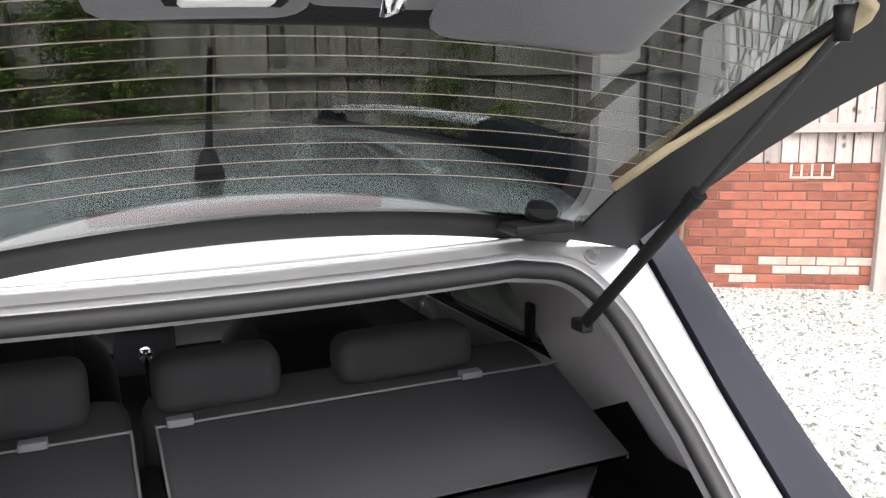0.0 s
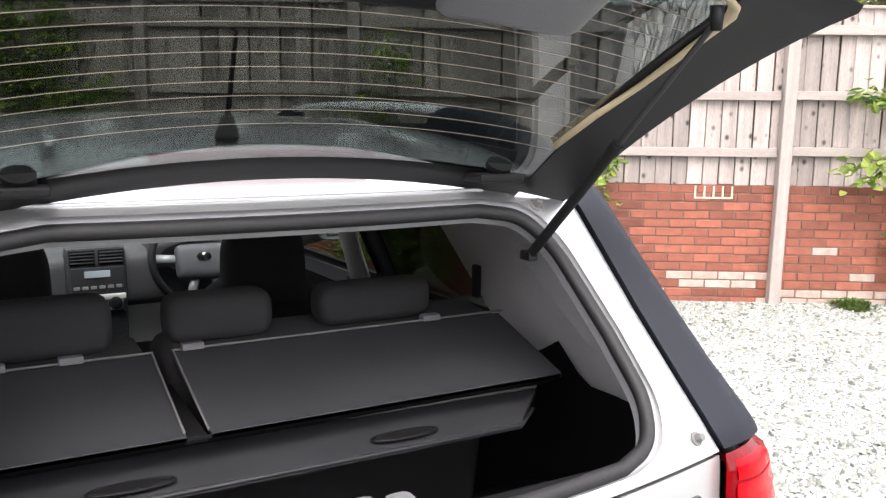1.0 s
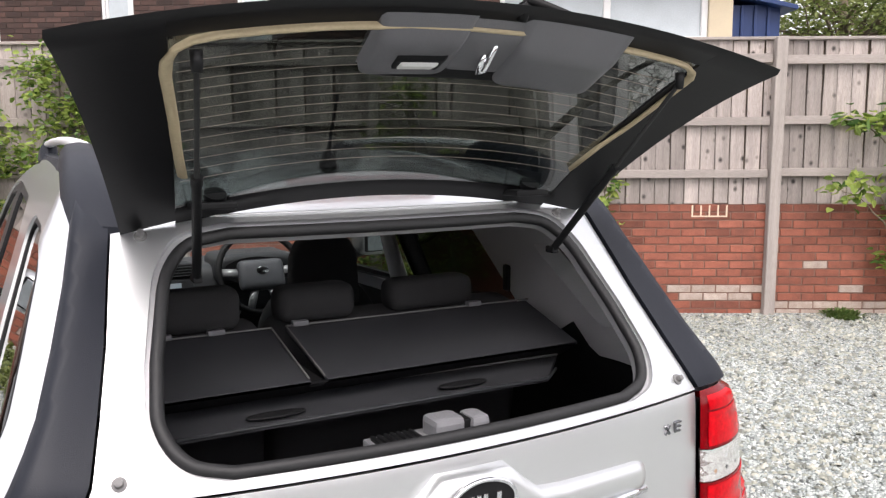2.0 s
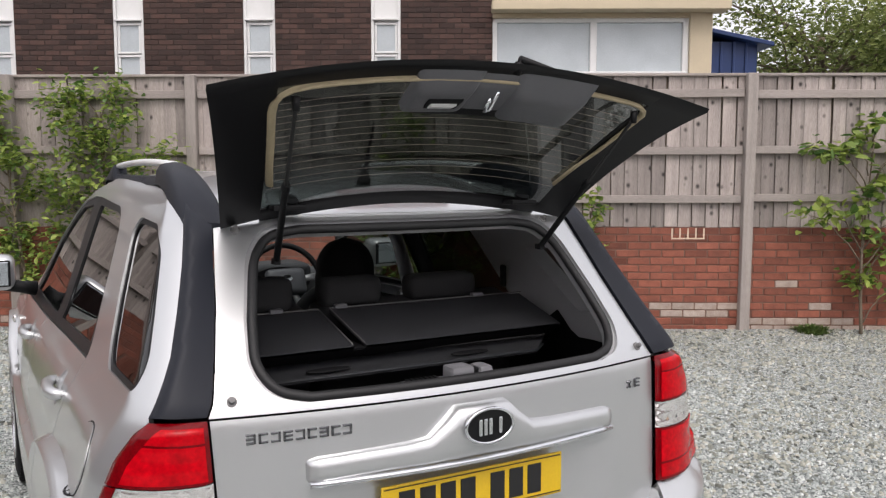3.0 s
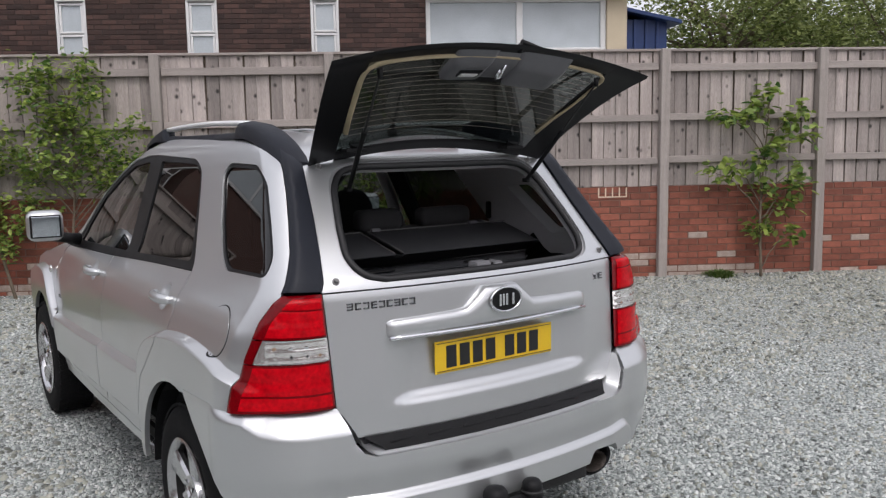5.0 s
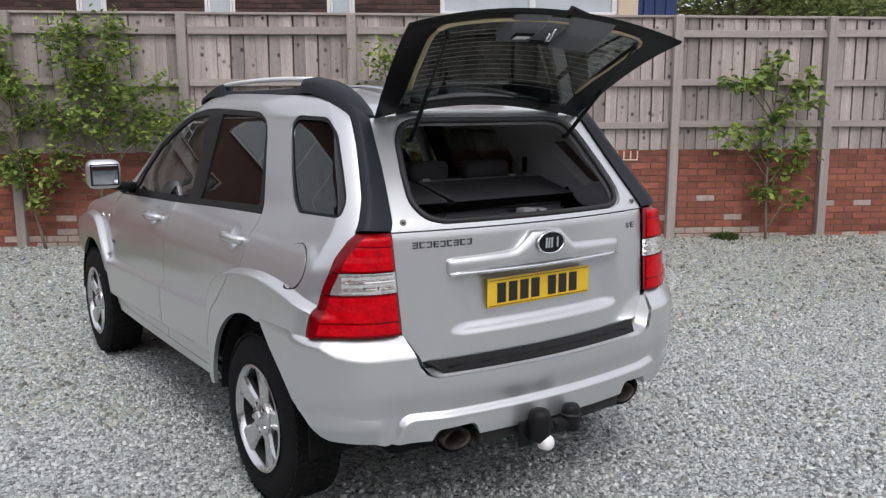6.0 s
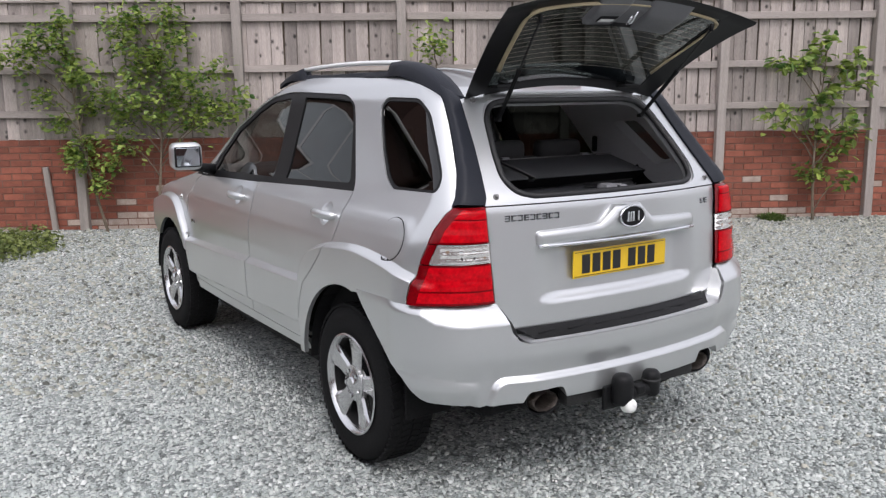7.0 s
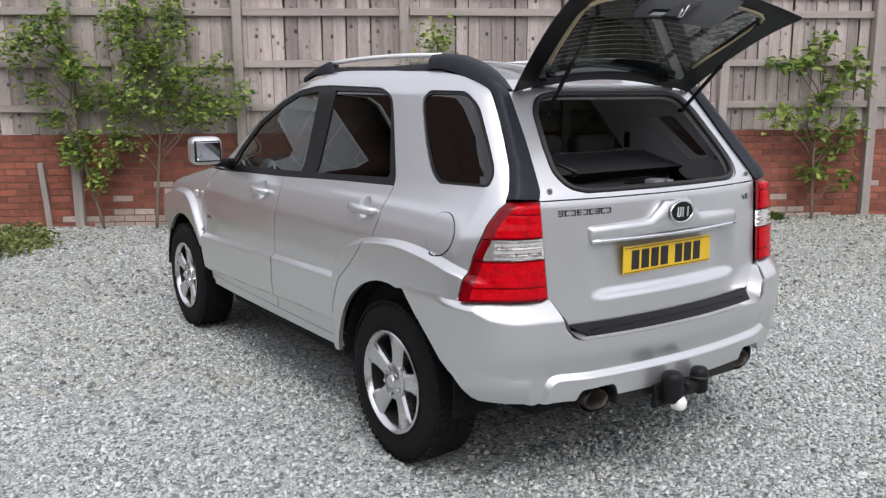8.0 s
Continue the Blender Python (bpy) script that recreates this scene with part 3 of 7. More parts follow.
def build_flank(g):
    """Panels of one flank; g is -1 on the left, 1 on the right."""
    def P(name, poly=None, m=None, **k):
        return panel(name, poly, m, car, mirror=g, **k)
    # the side panel runs round the windows, from the sill behind the door to the windscreen pillar
    a = [(1.405, 0.392), *[(y - GAP, z) for y, z in DOOR_REAR], *WINDOW_LINE, (3.07, 1.10), (2.975, 1.215), (2.75, 1.41), (2.50, 1.553), (2.38, 1.603), *[(y, top_line(y)) for y in (2.2, 2.05, 1.9, 1.6, 1.3, 1.15, 1.0, 0.88, 0.76)]]
    b = [(-s, z) for s, z in PILLAR_L[::-1]] + [(s + 0.004, z) for s, z in LAMP_L]
    c = [(0.80, 0.788)] + arc(REAR_ARCH, HUB_Z, 0.448, 101, 6)
    side = P("side_panel", on_skin(a) + b + on_skin(c), SILVER, holes=[on_skin(QUARTER_GLASS)], step=0.0115, lines=flare_lines(), label="silver rear quarter with roof arch")
    P("quarter_window", on_skin(QUARTER_GLASS), GLASS_DARK, off=-0.010, shape=None, skirt=0.006)
    inner = rounded([(1.02, 1.51, 0.05), (0.99, 1.548, 0.04), (0.738, 1.544, 0.06), (0.648, 1.499, 0.05), (0.525, 1.36), (0.447, 1.264, 0.04), (0.44, 1.219, 0.03), (0.735, 1.210, 0.06), (0.80, 1.248, 0.06), (0.90, 1.354)])
    P("quarter_window_seal", on_skin(QUARTER_GLASS), FRIT, holes=[on_skin(inner)], off=-0.006, shape=None, skirt=0.006, step=0.03)
    # doors
    belt_r = [(1.05, 1.163), (1.5, 1.148), (2.085, 1.122)]
    P("rear_door", holes=[on_skin(CUP(1.20, 1.055))], poly=on_skin([(y + GAP, z) for y, z in DOOR_REAR] + belt_r + [(2.085, 0.9), (2.072, 0.70), (2.085, 0.43)]), m=SILVER, step=0.014, lines=flare_lines())
    P("front_door", holes=[on_skin(CUP(2.30, 1.035))], poly=on_skin([(2.092, 0.43), (2.079, 0.70), (2.092, 0.9), (2.092, 1.121), (2.6, 1.104), (3.04, 1.085), (3.13, 1.05, 0.04), (3.20, 0.95), (3.235, 0.8), (3.20, 0.62), (3.10, 0.43)]), m=SILVER)
    # black window surrounds and glass
    ring = [(1.055, 1.168), *WINDOW_LINE, (2.99, 1.092), (2.085, 1.126)]
    gr = [(1.115, 1.195, 0.03), (1.262, 1.475), (1.31, 1.54, 0.05), (1.42, 1.558, 0.03), (1.86, 1.566, 0.02), (1.80, 1.165, 0.02)]
    gf = [(1.955, 1.160, 0.02), (2.03, 1.562, 0.02), (2.25, 1.540), (2.42, 1.482), (2.655, 1.37), (2.83, 1.215), (2.87, 1.135, 0.02)]
    P("window_frame", on_skin(ring), FRIT, holes=[on_skin(gr), on_skin(gf)], off=-0.006, shape=None, skirt=0.012, step=0.03, label="black window surround and door pillar")
    P("rear_door_window", on_skin(gr), GLASS_TINT, off=-0.012, shape=None, skirt=0.0)
    P("front_door_window", on_skin(gf), GLASS_CLEAR, off=-0.012, shape=None, skirt=0.0)
    # front wing with its arch
    wing = [(3.10, 0.40), (3.206, 0.62), (3.241, 0.8), (3.206, 0.95), (3.136, 1.052), (3.05, 1.088), (3.35, 1.085), (3.62, 1.055), (3.85, 1.01), (4.02, 0.955), (4.10, 0.80), (4.04, 0.70)]
    P("front_wing", on_skin(wing + arc(FRONT_ARCH, HUB_Z, 0.425, 40, 172)), SILVER, step=0.0115, lines=flare_lines())
    P("sill", on_skin([(1.40, 0.385), (1.395, 0.427), (3.10, 0.427), (3.085, 0.372)]), SILVER)
    # Dark strip set back under the sill, standing for the shade there.
    P("sill_shade", on_skin([(1.33, 0.26), (1.38, 0.362), (3.09, 0.362), (3.05, 0.26)]), DARK_TRIM, off=-0.10)
    # body-coloured rubbing strips
    def ledge(s_, z_, y_):
        low = np.interp(y_, (1.32, 2.02, 3.11), (0.518, 0.500, 0.463))
        return -0.031 * (1 - np.clip((moulding_top(y_) - z_) / 0.026, 0, 1)) - 0.010 * smooth01((low + 0.012 - z_) / 0.012)
    ledge_lines = [[(float(flank(y, moulding_top(y) - w)), float(moulding_top(y)) - w) for y in np.linspace(1.36, 3.19, 60)] for w in (0.009, 0.020, 0.026, 0.031)]
    P("front_door_moulding", on_skin([(2.074, 0.499), (2.076, 0.60), (2.074, 0.730, 0.012), (2.557, 0.710), (3.20, 0.687, 0.02), (3.20, 0.58), (3.165, 0.462, 0.02)]), SILVER, off=0.031, skirt=0.033, shape=ledge, step=0.011, lines=ledge_lines)
    P("rear_door_moulding", on_skin([(1.385, 0.517), (1.372, 0.60), (1.352, 0.70), (1.345, 0.749), (1.71, 0.737), (2.066, 0.731, 0.012), (2.067, 0.60), (2.066, 0.500)]), SILVER, off=0.031, skirt=0.033, shape=ledge, step=0.011, lines=ledge_lines)
    # handles
    for y in (1.20, 2.30):
        zc = 1.055 if y < 2 else 1.035
        cup = CUP(y, zc)
        x = float(skin(flank(y, zc), zc)[0])
        h = part("door_handle", tube([(g * (x + o), y + d, zc + 0.004 * d) for d, o in ((-0.10, 0.0), (-0.09, 0.022), (-0.05, 0.034), (0.0, 0.036), (0.05, 0.034), (0.09, 0.022), (0.10, 0.0))], [0.011, 0.015, 0.017, 0.017, 0.017, 0.015, 0.011], 12, flat=1.15), SILVER, car, smooth=True)
        P("handle_cup", on_skin(cup), SILVER, shape=lambda s_, z_, y_, y0=y, z0=zc: -0.024 * smooth01(1.6 * (1.02 - np.hypot((y_ - y0) / 0.050, (z_ - z0) / 0.052))) + relief(s_, z_, y_), step=0.010, skirt=0.004)
    # mirror
    mr = part("door_mirror", box(bmesh.new(), (-0.09, -0.075, -0.078), (0.09, 0.07, 0.085), 0.052, 5, Matrix.Translation((g * 0.975, 2.84, 1.222)) @ Matrix.Rotation(g * radians(6), 4, "Z")), SILVER, car, smooth=True)
    part("mirror_rim", box(bmesh.new(), (-0.075, -0.079, -0.058), (0.075, -0.06, 0.062), 0.008, 2, Matrix.Translation((g * 0.975, 2.84, 1.222)) @ Matrix.Rotation(g * radians(6), 4, "Z")), BLACK_PLASTIC, mr)
    part("mirror_glass", box(bmesh.new(), (-0.068, -0.083, -0.051), (0.068, -0.075, 0.055), 0.003, 1, Matrix.Translation((g * 0.975, 2.84, 1.222)) @ Matrix.Rotation(g * radians(6), 4, "Z")), MIRROR, mr)
    part("mirror_arm", tube([(g * 0.80, 2.87, 1.135), (g * 0.86, 2.86, 1.148), (g * 0.93, 2.85, 1.165)], [0.035, 0.028, 0.03], 12), BLACK_PLASTIC, mr, smooth=True)
    # black rear pillar trim, standing proud
    pl = [(s_ + 0.003, z_ + 0.003) for s_, z_ in GATE_EDGE] + [(0.592, 1.602)] + [(-s - 0.003, z) for s, z in PILLAR_L[::-1]]
    def ridge(s_, z_, y_):
        a0 = np.interp(z_, [q[1] for q in GATE_EDGE], [q[0] for q in GATE_EDGE])
        a1 = np.interp(z_, [q[1] for q in PILLAR_L], [-q[0] for q in PILLAR_L])
        k = np.clip((np.abs(s_) - a0) / (a1 - a0), 0, 1)
        return np.where(k < 0.78, 0.004 + 0.020 * k / 0.78, 0.024 * (1 - 0.95 * (k - 0.78) / 0.22))
    ridge_line = [(b0 + 0.78 * (b1 - b0), z_) for b0, b1, z_ in ((float(np.interp(z_, [q[1] for q in GATE_EDGE], [q[0] for q in GATE_EDGE])), float(np.interp(z_, [q[1] for q in PILLAR_L], [-q[0] for q in PILLAR_L])), float(z_)) for z_ in np.linspace(1.17, 1.59, 40))]
    P("pillar_trim", pl, GREY_PLASTIC, off=0.003, shape=ridge, lines=[ridge_line], skirt=0.05, step=0.012, label="slate grey plastic pillar trim")
    # tail lamp in bands
    for nm, z0, z1, m, o in (("tail_lamp_top", 1.030, 1.158, REFLECTOR, 0.010), ("reversing_lamp", 0.956, 1.027, CLEAR_LAMP, 0.008), ("tail_lamp_bottom", 0.806, 0.953, REFLECTOR, 0.010)):
        inn, inn1 = lamp_inner(z0), lamp_inner(z1)
        outer = [(float(np.interp(z, [q[1] for q in LAMP_L[::-1]], [q[0] for q in LAMP_L[::-1]])) - 0.004, z) for z in np.linspace(z0, z1, 7)]
        if nm == "reversing_lamp":
            outer = [(s_ - 0.035, z_) for s_, z_ in outer]
            P("lamp_edge", [(s_ + 0.002, z_) for s_, z_ in outer] + [(s_ + 0.033, z_) for s_, z_ in outer[::-1]], REFLECTOR_DARK, off=0.010, shape=lambda s_, z_, y_: lamp_bulge(s_, z_, y_), step=0.015, skirt=0.03)
        if m is REFLECTOR:
            P("lens_rim", [(inn, z0)] + outer + [(inn1, z1)], REFLECTOR_DARK, off=o - 0.001, shape=lambda s_, z_, y_: lamp_bulge(s_, z_, y_), step=0.015, skirt=0.03)
            zc = (z0 + z1) / 2
            bands = ((z0 + 0.008, z0 + 0.045), (z0 + 0.052, z1 - 0.006)) if nm == "tail_lamp_bottom" else ((z0 + 0.006, z1 - 0.045), (z1 - 0.040, z1 - 0.010))
            for b0, b1 in bands:
                edge_ = [(float(np.interp(z, [q[1] for q in LAMP_L[::-1]], [q[0] for q in LAMP_L[::-1]])) - 0.042, z) for z in np.linspace(b0, b1, 5)]
                P(nm, [(lamp_inner(b0) + 0.009, b0)] + edge_ + [(lamp_inner(b1) + 0.009, b1)], m, off=o + 0.001, shape=lambda s_, z_, y_: lamp_bulge(s_, z_, y_) + 0.0004 * np.sin(z_ * 2 * np.pi / 0.016), step=0.012, skirt=0.003, label="ribbed red tail lamp lens")
            continue
        P(nm, [(inn, z0)] + outer + [(inn1, z1)], m, off=o, shape=lambda s_, z_, y_: lamp_bulge(s_, z_, y_) + 0.0006 * np.sin(z_ * 2 * np.pi / 0.021) * (np.abs(s_) < 0.80), step=0.012, skirt=0.03, label=("clear ribbed reversing lamp" if m is CLEAR_LAMP else "ribbed red tail lamp lens"))
        ends = sorted(s_ for s_, z_ in outer)
        for i in range(4):
            for j in range(2):
                s0_, s1_ = inn + 0.012 + (ends[0] - inn - 0.02) * (i + 0.06) / 4, inn + 0.012 + (ends[0] - inn - 0.02) * (i + 0.94) / 4
                q0_, q1_ = z0 + 0.008 + 0.029 * j, z0 + 0.033 + 0.029 * j
                P("reflector_cell", [(s0_, q0_), (s1_, q0_), (s1_, q1_), (s0_, q1_)], (LAMP_CELL, CHROME, CLEAR_LAMP, NAME_CHROME)[(i * 3 + j * 2 + i // 2) % 4], off=o + 0.001, shape=lambda s_, z_, y_, sc=(s0_ + s1_) / 2, zc_=(q0_ + q1_) / 2: lamp_bulge(s_, z_, y_) - 0.006 * (((np.abs(s_) - sc) / 0.02) ** 2 + ((z_ - zc_) / 0.02) ** 2), step=0.009, skirt=0.003)
    # filler cap on the left only
    if g < 0:
        cap = [(0.603 + 0.088 * math.cos(t), 1.022 + 0.078 * math.sin(t)) for t in np.linspace(0, 2 * math.pi, 36, endpoint=False)]
        P("filler_flap_gap", on_skin([(0.603 + 1.045 * (y - 0.603), 1.022 + 1.045 * (z - 1.022)) for y, z in cap]), BLACK_PLASTIC, off=0.0008, skirt=0.004, step=0.008)
        P("filler_flap", on_skin(cap), SILVER, off=0.0035, skirt=0.004, step=0.008)
    # small badge low on the front door
    for k_, (dy, dz) in enumerate(((0.0, 0.0), (0.03, 0.004), (0.055, 0.0))):
        P("badge_stroke", on_skin([(3.05 + dy, 0.790 + dz), (3.065 + dy, 0.790 + dz), (3.071 + dy, 0.806 + dz), (3.056 + dy, 0.806 + dz)]), NAME_CHROME, off=0.003, skirt=0.003, step=0.01)
    # side repeater
    x = float(skin(flank(3.30, 0.93), 0.93)[0])
    part("side_repeater", lathe([(0.022, 0), (0.022, 0.006), (0.015, 0.012), (0.0, 0.014)], 18), CLEAR_LAMP, car, smooth=40, m=Matrix.Translation((g * (x + 0.012), 3.31, 0.93)) @ Matrix.Rotation(0 if g > 0 else math.pi, 4, "Z"))
    # wheel house lining
    for cy, r in ((REAR_ARCH, 0.455), (FRONT_ARCH, 0.435)):
        bm = bmesh.new()
        rows = []
        for k in range(15):
            t = radians(2 + 164 * k / 14)
            rows.append([bm.verts.new((g * xx, cy + r * math.cos(t), HUB_Z + r * math.sin(t))) for xx in (0.885, 0.55)])
        for A_, B_ in zip(rows, rows[1:]):
            bm.faces.new((A_[0], A_[1], B_[1], B_[0]))
        bm.faces.new([r_[1] for r_ in rows])
        part("wheel_house", bm, DARK_TRIM, car)


build_flank(-1)
build_flank(1)

# tailgate, its upper frame round the glass opening, roof
panel("tailgate", [(-0.631, 1.157), (-0.614, 0.80), (-0.602, 0.76), (-0.577, 0.692, 0.03), (0.577, 0.692, 0.03), (0.602, 0.76), (0.614, 0.80), (0.631, 1.157)], SILVER, car, step=0.028)
OPENING = [(-0.425, 1.178, 0.0), (-0.50, 1.195, 0.06), (-0.535, 1.25, 0.04), (-0.517, 1.35), (-0.478, 1.49, 0.03), (-0.43, 1.548, 0.05), (-0.34, 1.562), (0.34, 1.562), (0.43, 1.548, 0.05), (0.478, 1.49, 0.03), (0.517, 1.35), (0.535, 1.25, 0.04), (0.50, 1.195, 0.06), (0.425, 1.178, 0.0)]
FRAME = [(-a_, z_) for a_, z_ in GATE_EDGE] + GATE_EDGE[::-1]
panel("window_opening_frame", FRAME, SILVER, car, holes=[OPENING], skirt=0.03, step=0.02, label="silver frame round the open rear glass")
inner_open = [(x * 0.968, 1.37 + (z - 1.37) * 0.945) for x, z in rounded(OPENING)]
panel("opening_flange", OPENING, FLANGE_SHADED, car, holes=[inner_open], off=-0.012, shape=None, skirt=0.03, step=0.022)
ring3 = [tuple(placed(np.array([x * 0.962]), np.array([1.37 + (z - 1.37) * 0.935]), -0.010, None)[0][0]) for x, z in resample(rounded(OPENING), 0.03)]
part("rubber_seal", tube(ring3, 0.012, 8, closed=True), SEAL, car, smooth=True)

tot = float(HALF(1.6) - CORNER(1.6) + CORNER(1.6) * np.pi / 2 + (NOSE(1.6) - NOSE_CORNER(1.6)) - REAR(1.6) - CORNER(1.6) + NOSE_CORNER(1.6) * np.pi / 2 + HALF(1.6) - NOSE_CORNER(1.6))
loop = skin(np.linspace(-tot, tot, 181)[:-1], np.full(180, 1.60))
for i, p in enumerate(loop):
    if abs(p[0]) > 0.48 and 0.7 < p[1] < 2.4:
        zt = top_line(p[1])
        loop[i] = skin(np.sign(p[0]) * flank(p[1], zt), zt)
mid = np.array([0, 1.45, 1.60])
rv, rf_ = [], []
for k in range(15):
    q = 1 - k / 14
    rv += [(*(mid[:2] + (p[:2] - mid[:2]) * q), p[2] + (1.695 - p[2]) * (1 - q ** 2.4)) for p in loop]
for k in range(14):
    for i in range(180):
        j = (i + 1) % 180
        rf_.append((k * 180 + i, (k + 1) * 180 + i, (k + 1) * 180 + j, k * 180 + j))
roof_me = mesh_of("roof", rv, rf_, True)
obj("roof", roof_me, SILVER, car)
lining = [(x * 0.96, 1.45 + (y - 1.45) * 0.96, z - 0.035) for x, y, z in rv]
obj("headlining", mesh_of("headlining", lining, [f[::-1] for f in rf_], True), TRIM, car)
for x in (-0.30, 0.30):
    part("roof_rib", tube([(x, y, 1.632 + 0.063 * (1 - max(abs(x) / 0.585, abs(y - 1.45) / 0.80) ** 2.4) + 0.001) for y in np.linspace(0.75, 2.1, 24)], 0.012, 8, flat=0.4), SILVER, car, smooth=True)

# nose, bonnet, windscreen
def nose_s(z, x):
    """s of a place at x on the front."""
    return float(HALF(z) - CORNER(z) + CORNER(z) * np.pi / 2 + (NOSE(z) - NOSE_CORNER(z)) - REAR(z) - CORNER(z) + NOSE_CORNER(z) * np.pi / 2 + HALF(z) - NOSE_CORNER(z) - x)


def front_sheet(name, zs, x0, x1, material, off=0.0, label=""):
    """A strip of the front between two shares of the half width, over the heights zs."""
    us = np.linspace(x0, x1, 25)
    V_, F_ = [], []
    for z in zs:
        for u in us:
            full = nose_s(z, 0.0)
            start = full - float(HALF(z) - NOSE_CORNER(z)) - float(NOSE_CORNER(z)) * np.pi / 2
            V_.append(placed(np.array([np.sign(u) * (full - abs(u) * (full - start))]), np.array([z]), off, None)[0][0])
    n_ = len(us)
    for i in range(len(zs) - 1):
        for j in range(n_ - 1):
            F_.append((i * n_ + j, i * n_ + j + 1, (i + 1) * n_ + j + 1, (i + 1) * n_ + j))
    return obj(name, mesh_of(name, V_, F_, True), material, car, label)


for g in (-1, 1):
    front_sheet("front_bumper", np.linspace(0.26, 0.70, 10), g * 0.001, g * 1.0, SILVER, 0.02)
    front_sheet("grille", np.linspace(0.70, 0.82, 4), g * 0.001, g * 0.34, BLACK_PLASTIC)
    front_sheet("headlamp", np.linspace(0.70, 0.83, 5), g * 0.35, g * 0.80, CLEAR_LAMP, 0.006)
    front_sheet("bonnet", np.linspace(0.82, 1.085, 12), g * 0.001, g * 0.78, SILVER, 0.002)
    front_sheet("scuttle", np.linspace(1.085, 1.11, 3), g * 0.001, g * 1.0, BLACK_PLASTIC)
    front_sheet("windscreen", np.linspace(1.11, 1.60, 14), g * 0.001, g * 1.0, GLASS_SCREEN).visible_shadow = False

# rear bumper: swells out below the lamps and carries a black tread pad
VALANCE = rounded([(-0.672, 0.42, 0), (-0.640, 0.527, 0.05), (0.640, 0.527, 0.05), (0.672, 0.42, 0)], n=8)


def inset(line, w):
    """An open line moved inwards (to the right of its run) by w."""
    Q = np.array(line)
    T = np.gradient(Q, axis=0)
    T /= np.linalg.norm(T, axis=1, keepdims=True)
    return [tuple(q) for q in Q + w * np.stack([T[:, 1], -T[:, 0]], 1)]



def bumper_shape(s, z, y):
    a = np.abs(s)
    shelf = np.interp(a, (0.60, 0.75, 0.815, 0.863, 0.92), (0.080, 0.076, 0.066, 0.034, 0.030))
    top = 0.074 * bevel((0.814 - z) / shelf) + 0.004 * smooth01((0.74 - z) / 0.10)
    side = smooth01((1.05 - a) / 0.30)
    strip = 0.024 * bevel(depth_in(s, z, VALANCE) / 0.016) - 0.010 * smooth01((0.60 - z) / 0.09) * smooth01((0.70 - a) / 0.06)
    mid = 0.016 * smooth01((0.70 - z) / 0.03) * smooth01((0.62 - a) / 0.15) - 0.014 * smooth01((0.62 - z) / 0.10)
    fold = np.interp(a, (0.66, 0.79, 0.86, 0.95), (0.508, 0.533, 0.542, 0.552))
    lip = (0.005 * bevel((fold - z) / 0.010) - 0.030 * smooth01((0.50 - z) / 0.09)) * smooth01((a - 0.69) / 0.03)
    return (top + strip + mid) * (0.07 + 0.93 * side) + 0.041 * (1 - side) + lip


def bumper_top(x):
    """The height of the bumper's upper edge across the rear."""
    return float(np.interp(abs(x), (0.52, 0.555, 0.578, 0.597, 0.618), (0.655, 0.668, 0.700, 0.758, 0.802)))


bl = [(x, bumper_top(x)) for x in (-0.597, -0.578, -0.565, -0.555, -0.54, -0.52, 0.52, 0.54, 0.555, 0.565, 0.578, 0.597, 0.618)]
fl = [(1.365, 0.802), (1.30, 0.748), (1.255, 0.713), (1.16, 0.656), (1.062, 0.602), (0.99, 0.563), (0.94, 0.533), (0.912, 0.50), (0.893, 0.475), (0.872, 0.453), (0.846, 0.441)]
left_run = [(-s, z) for s, z in fl]
bumper = panel("rear_bumper", bl + [(0.75, 0.808), (0.922, 0.815)] + fl + [(0.80, 0.438), (0.71, 0.430, 0.03), (0.64, 0.438, 0.03), (0.535, 0.438), (0.515, 0.468, 0.02), (0.375, 0.474, 0.02), (0.355, 0.438), (-0.355, 0.438), (-0.375, 0.474, 0.02), (-0.515, 0.468, 0.02), (-0.535, 0.438), (-0.64, 0.438, 0.03), (-0.71, 0.430, 0.03), (-0.80, 0.438)] + left_run[::-1] + [(-0.922, 0.815), (-0.75, 0.808), (-0.618, 0.802)], SILVER, car, shape=bumper_shape, skirt=0.10, step=0.012,
               lines=[[(g * a_, 0.814 - h_) for a_, h_ in ((0.60, 0.080), (0.75, 0.076), (0.815, 0.066), (0.863, 0.034), (0.92, 0.030), (1.3, 0.030))] for g in (-1, 1)]
               + [[(g * a_, z_ - o_) for a_, z_ in ((0.69, 0.513), (0.79, 0.533), (0.86, 0.542), (0.95, 0.552))] for g in (-1, 1) for o_ in (0, 0.010)] + [inset(VALANCE, w_) for w_ in (-0.005, 0.0, 0.008, 0.016, 0.021)], label="silver moulded rear bumper")
pad = bmesh.new()
rows = []
for u in np.linspace(-1, 1, 31):
    xb, xf = 0.535 * u, 0.492 * u
    e_ = placed(np.array([xf]), np.array([0.655]), 0, bumper_shape)[0][0]
    yb = float(skin(xb, 0.70)[1]) - 0.008
    rows.append([pad.verts.new(p) for p in ((xf, e_[1] + 0.034, 0.652), (xf, e_[1] + 0.034, 0.6615), (xf, e_[1] + 0.038, 0.6640), (xb, yb, 0.694), (xb, yb, 0.66))])
for A_, B_ in zip(rows, rows[1:]):
    for i in range(4):
        pad.faces.new((A_[i], A_[i + 1], B_[i + 1], B_[i]))
tread = part("tread_pad", pad, BLACK_PLASTIC, car, smooth=30, label="ribbed black plastic step pad")
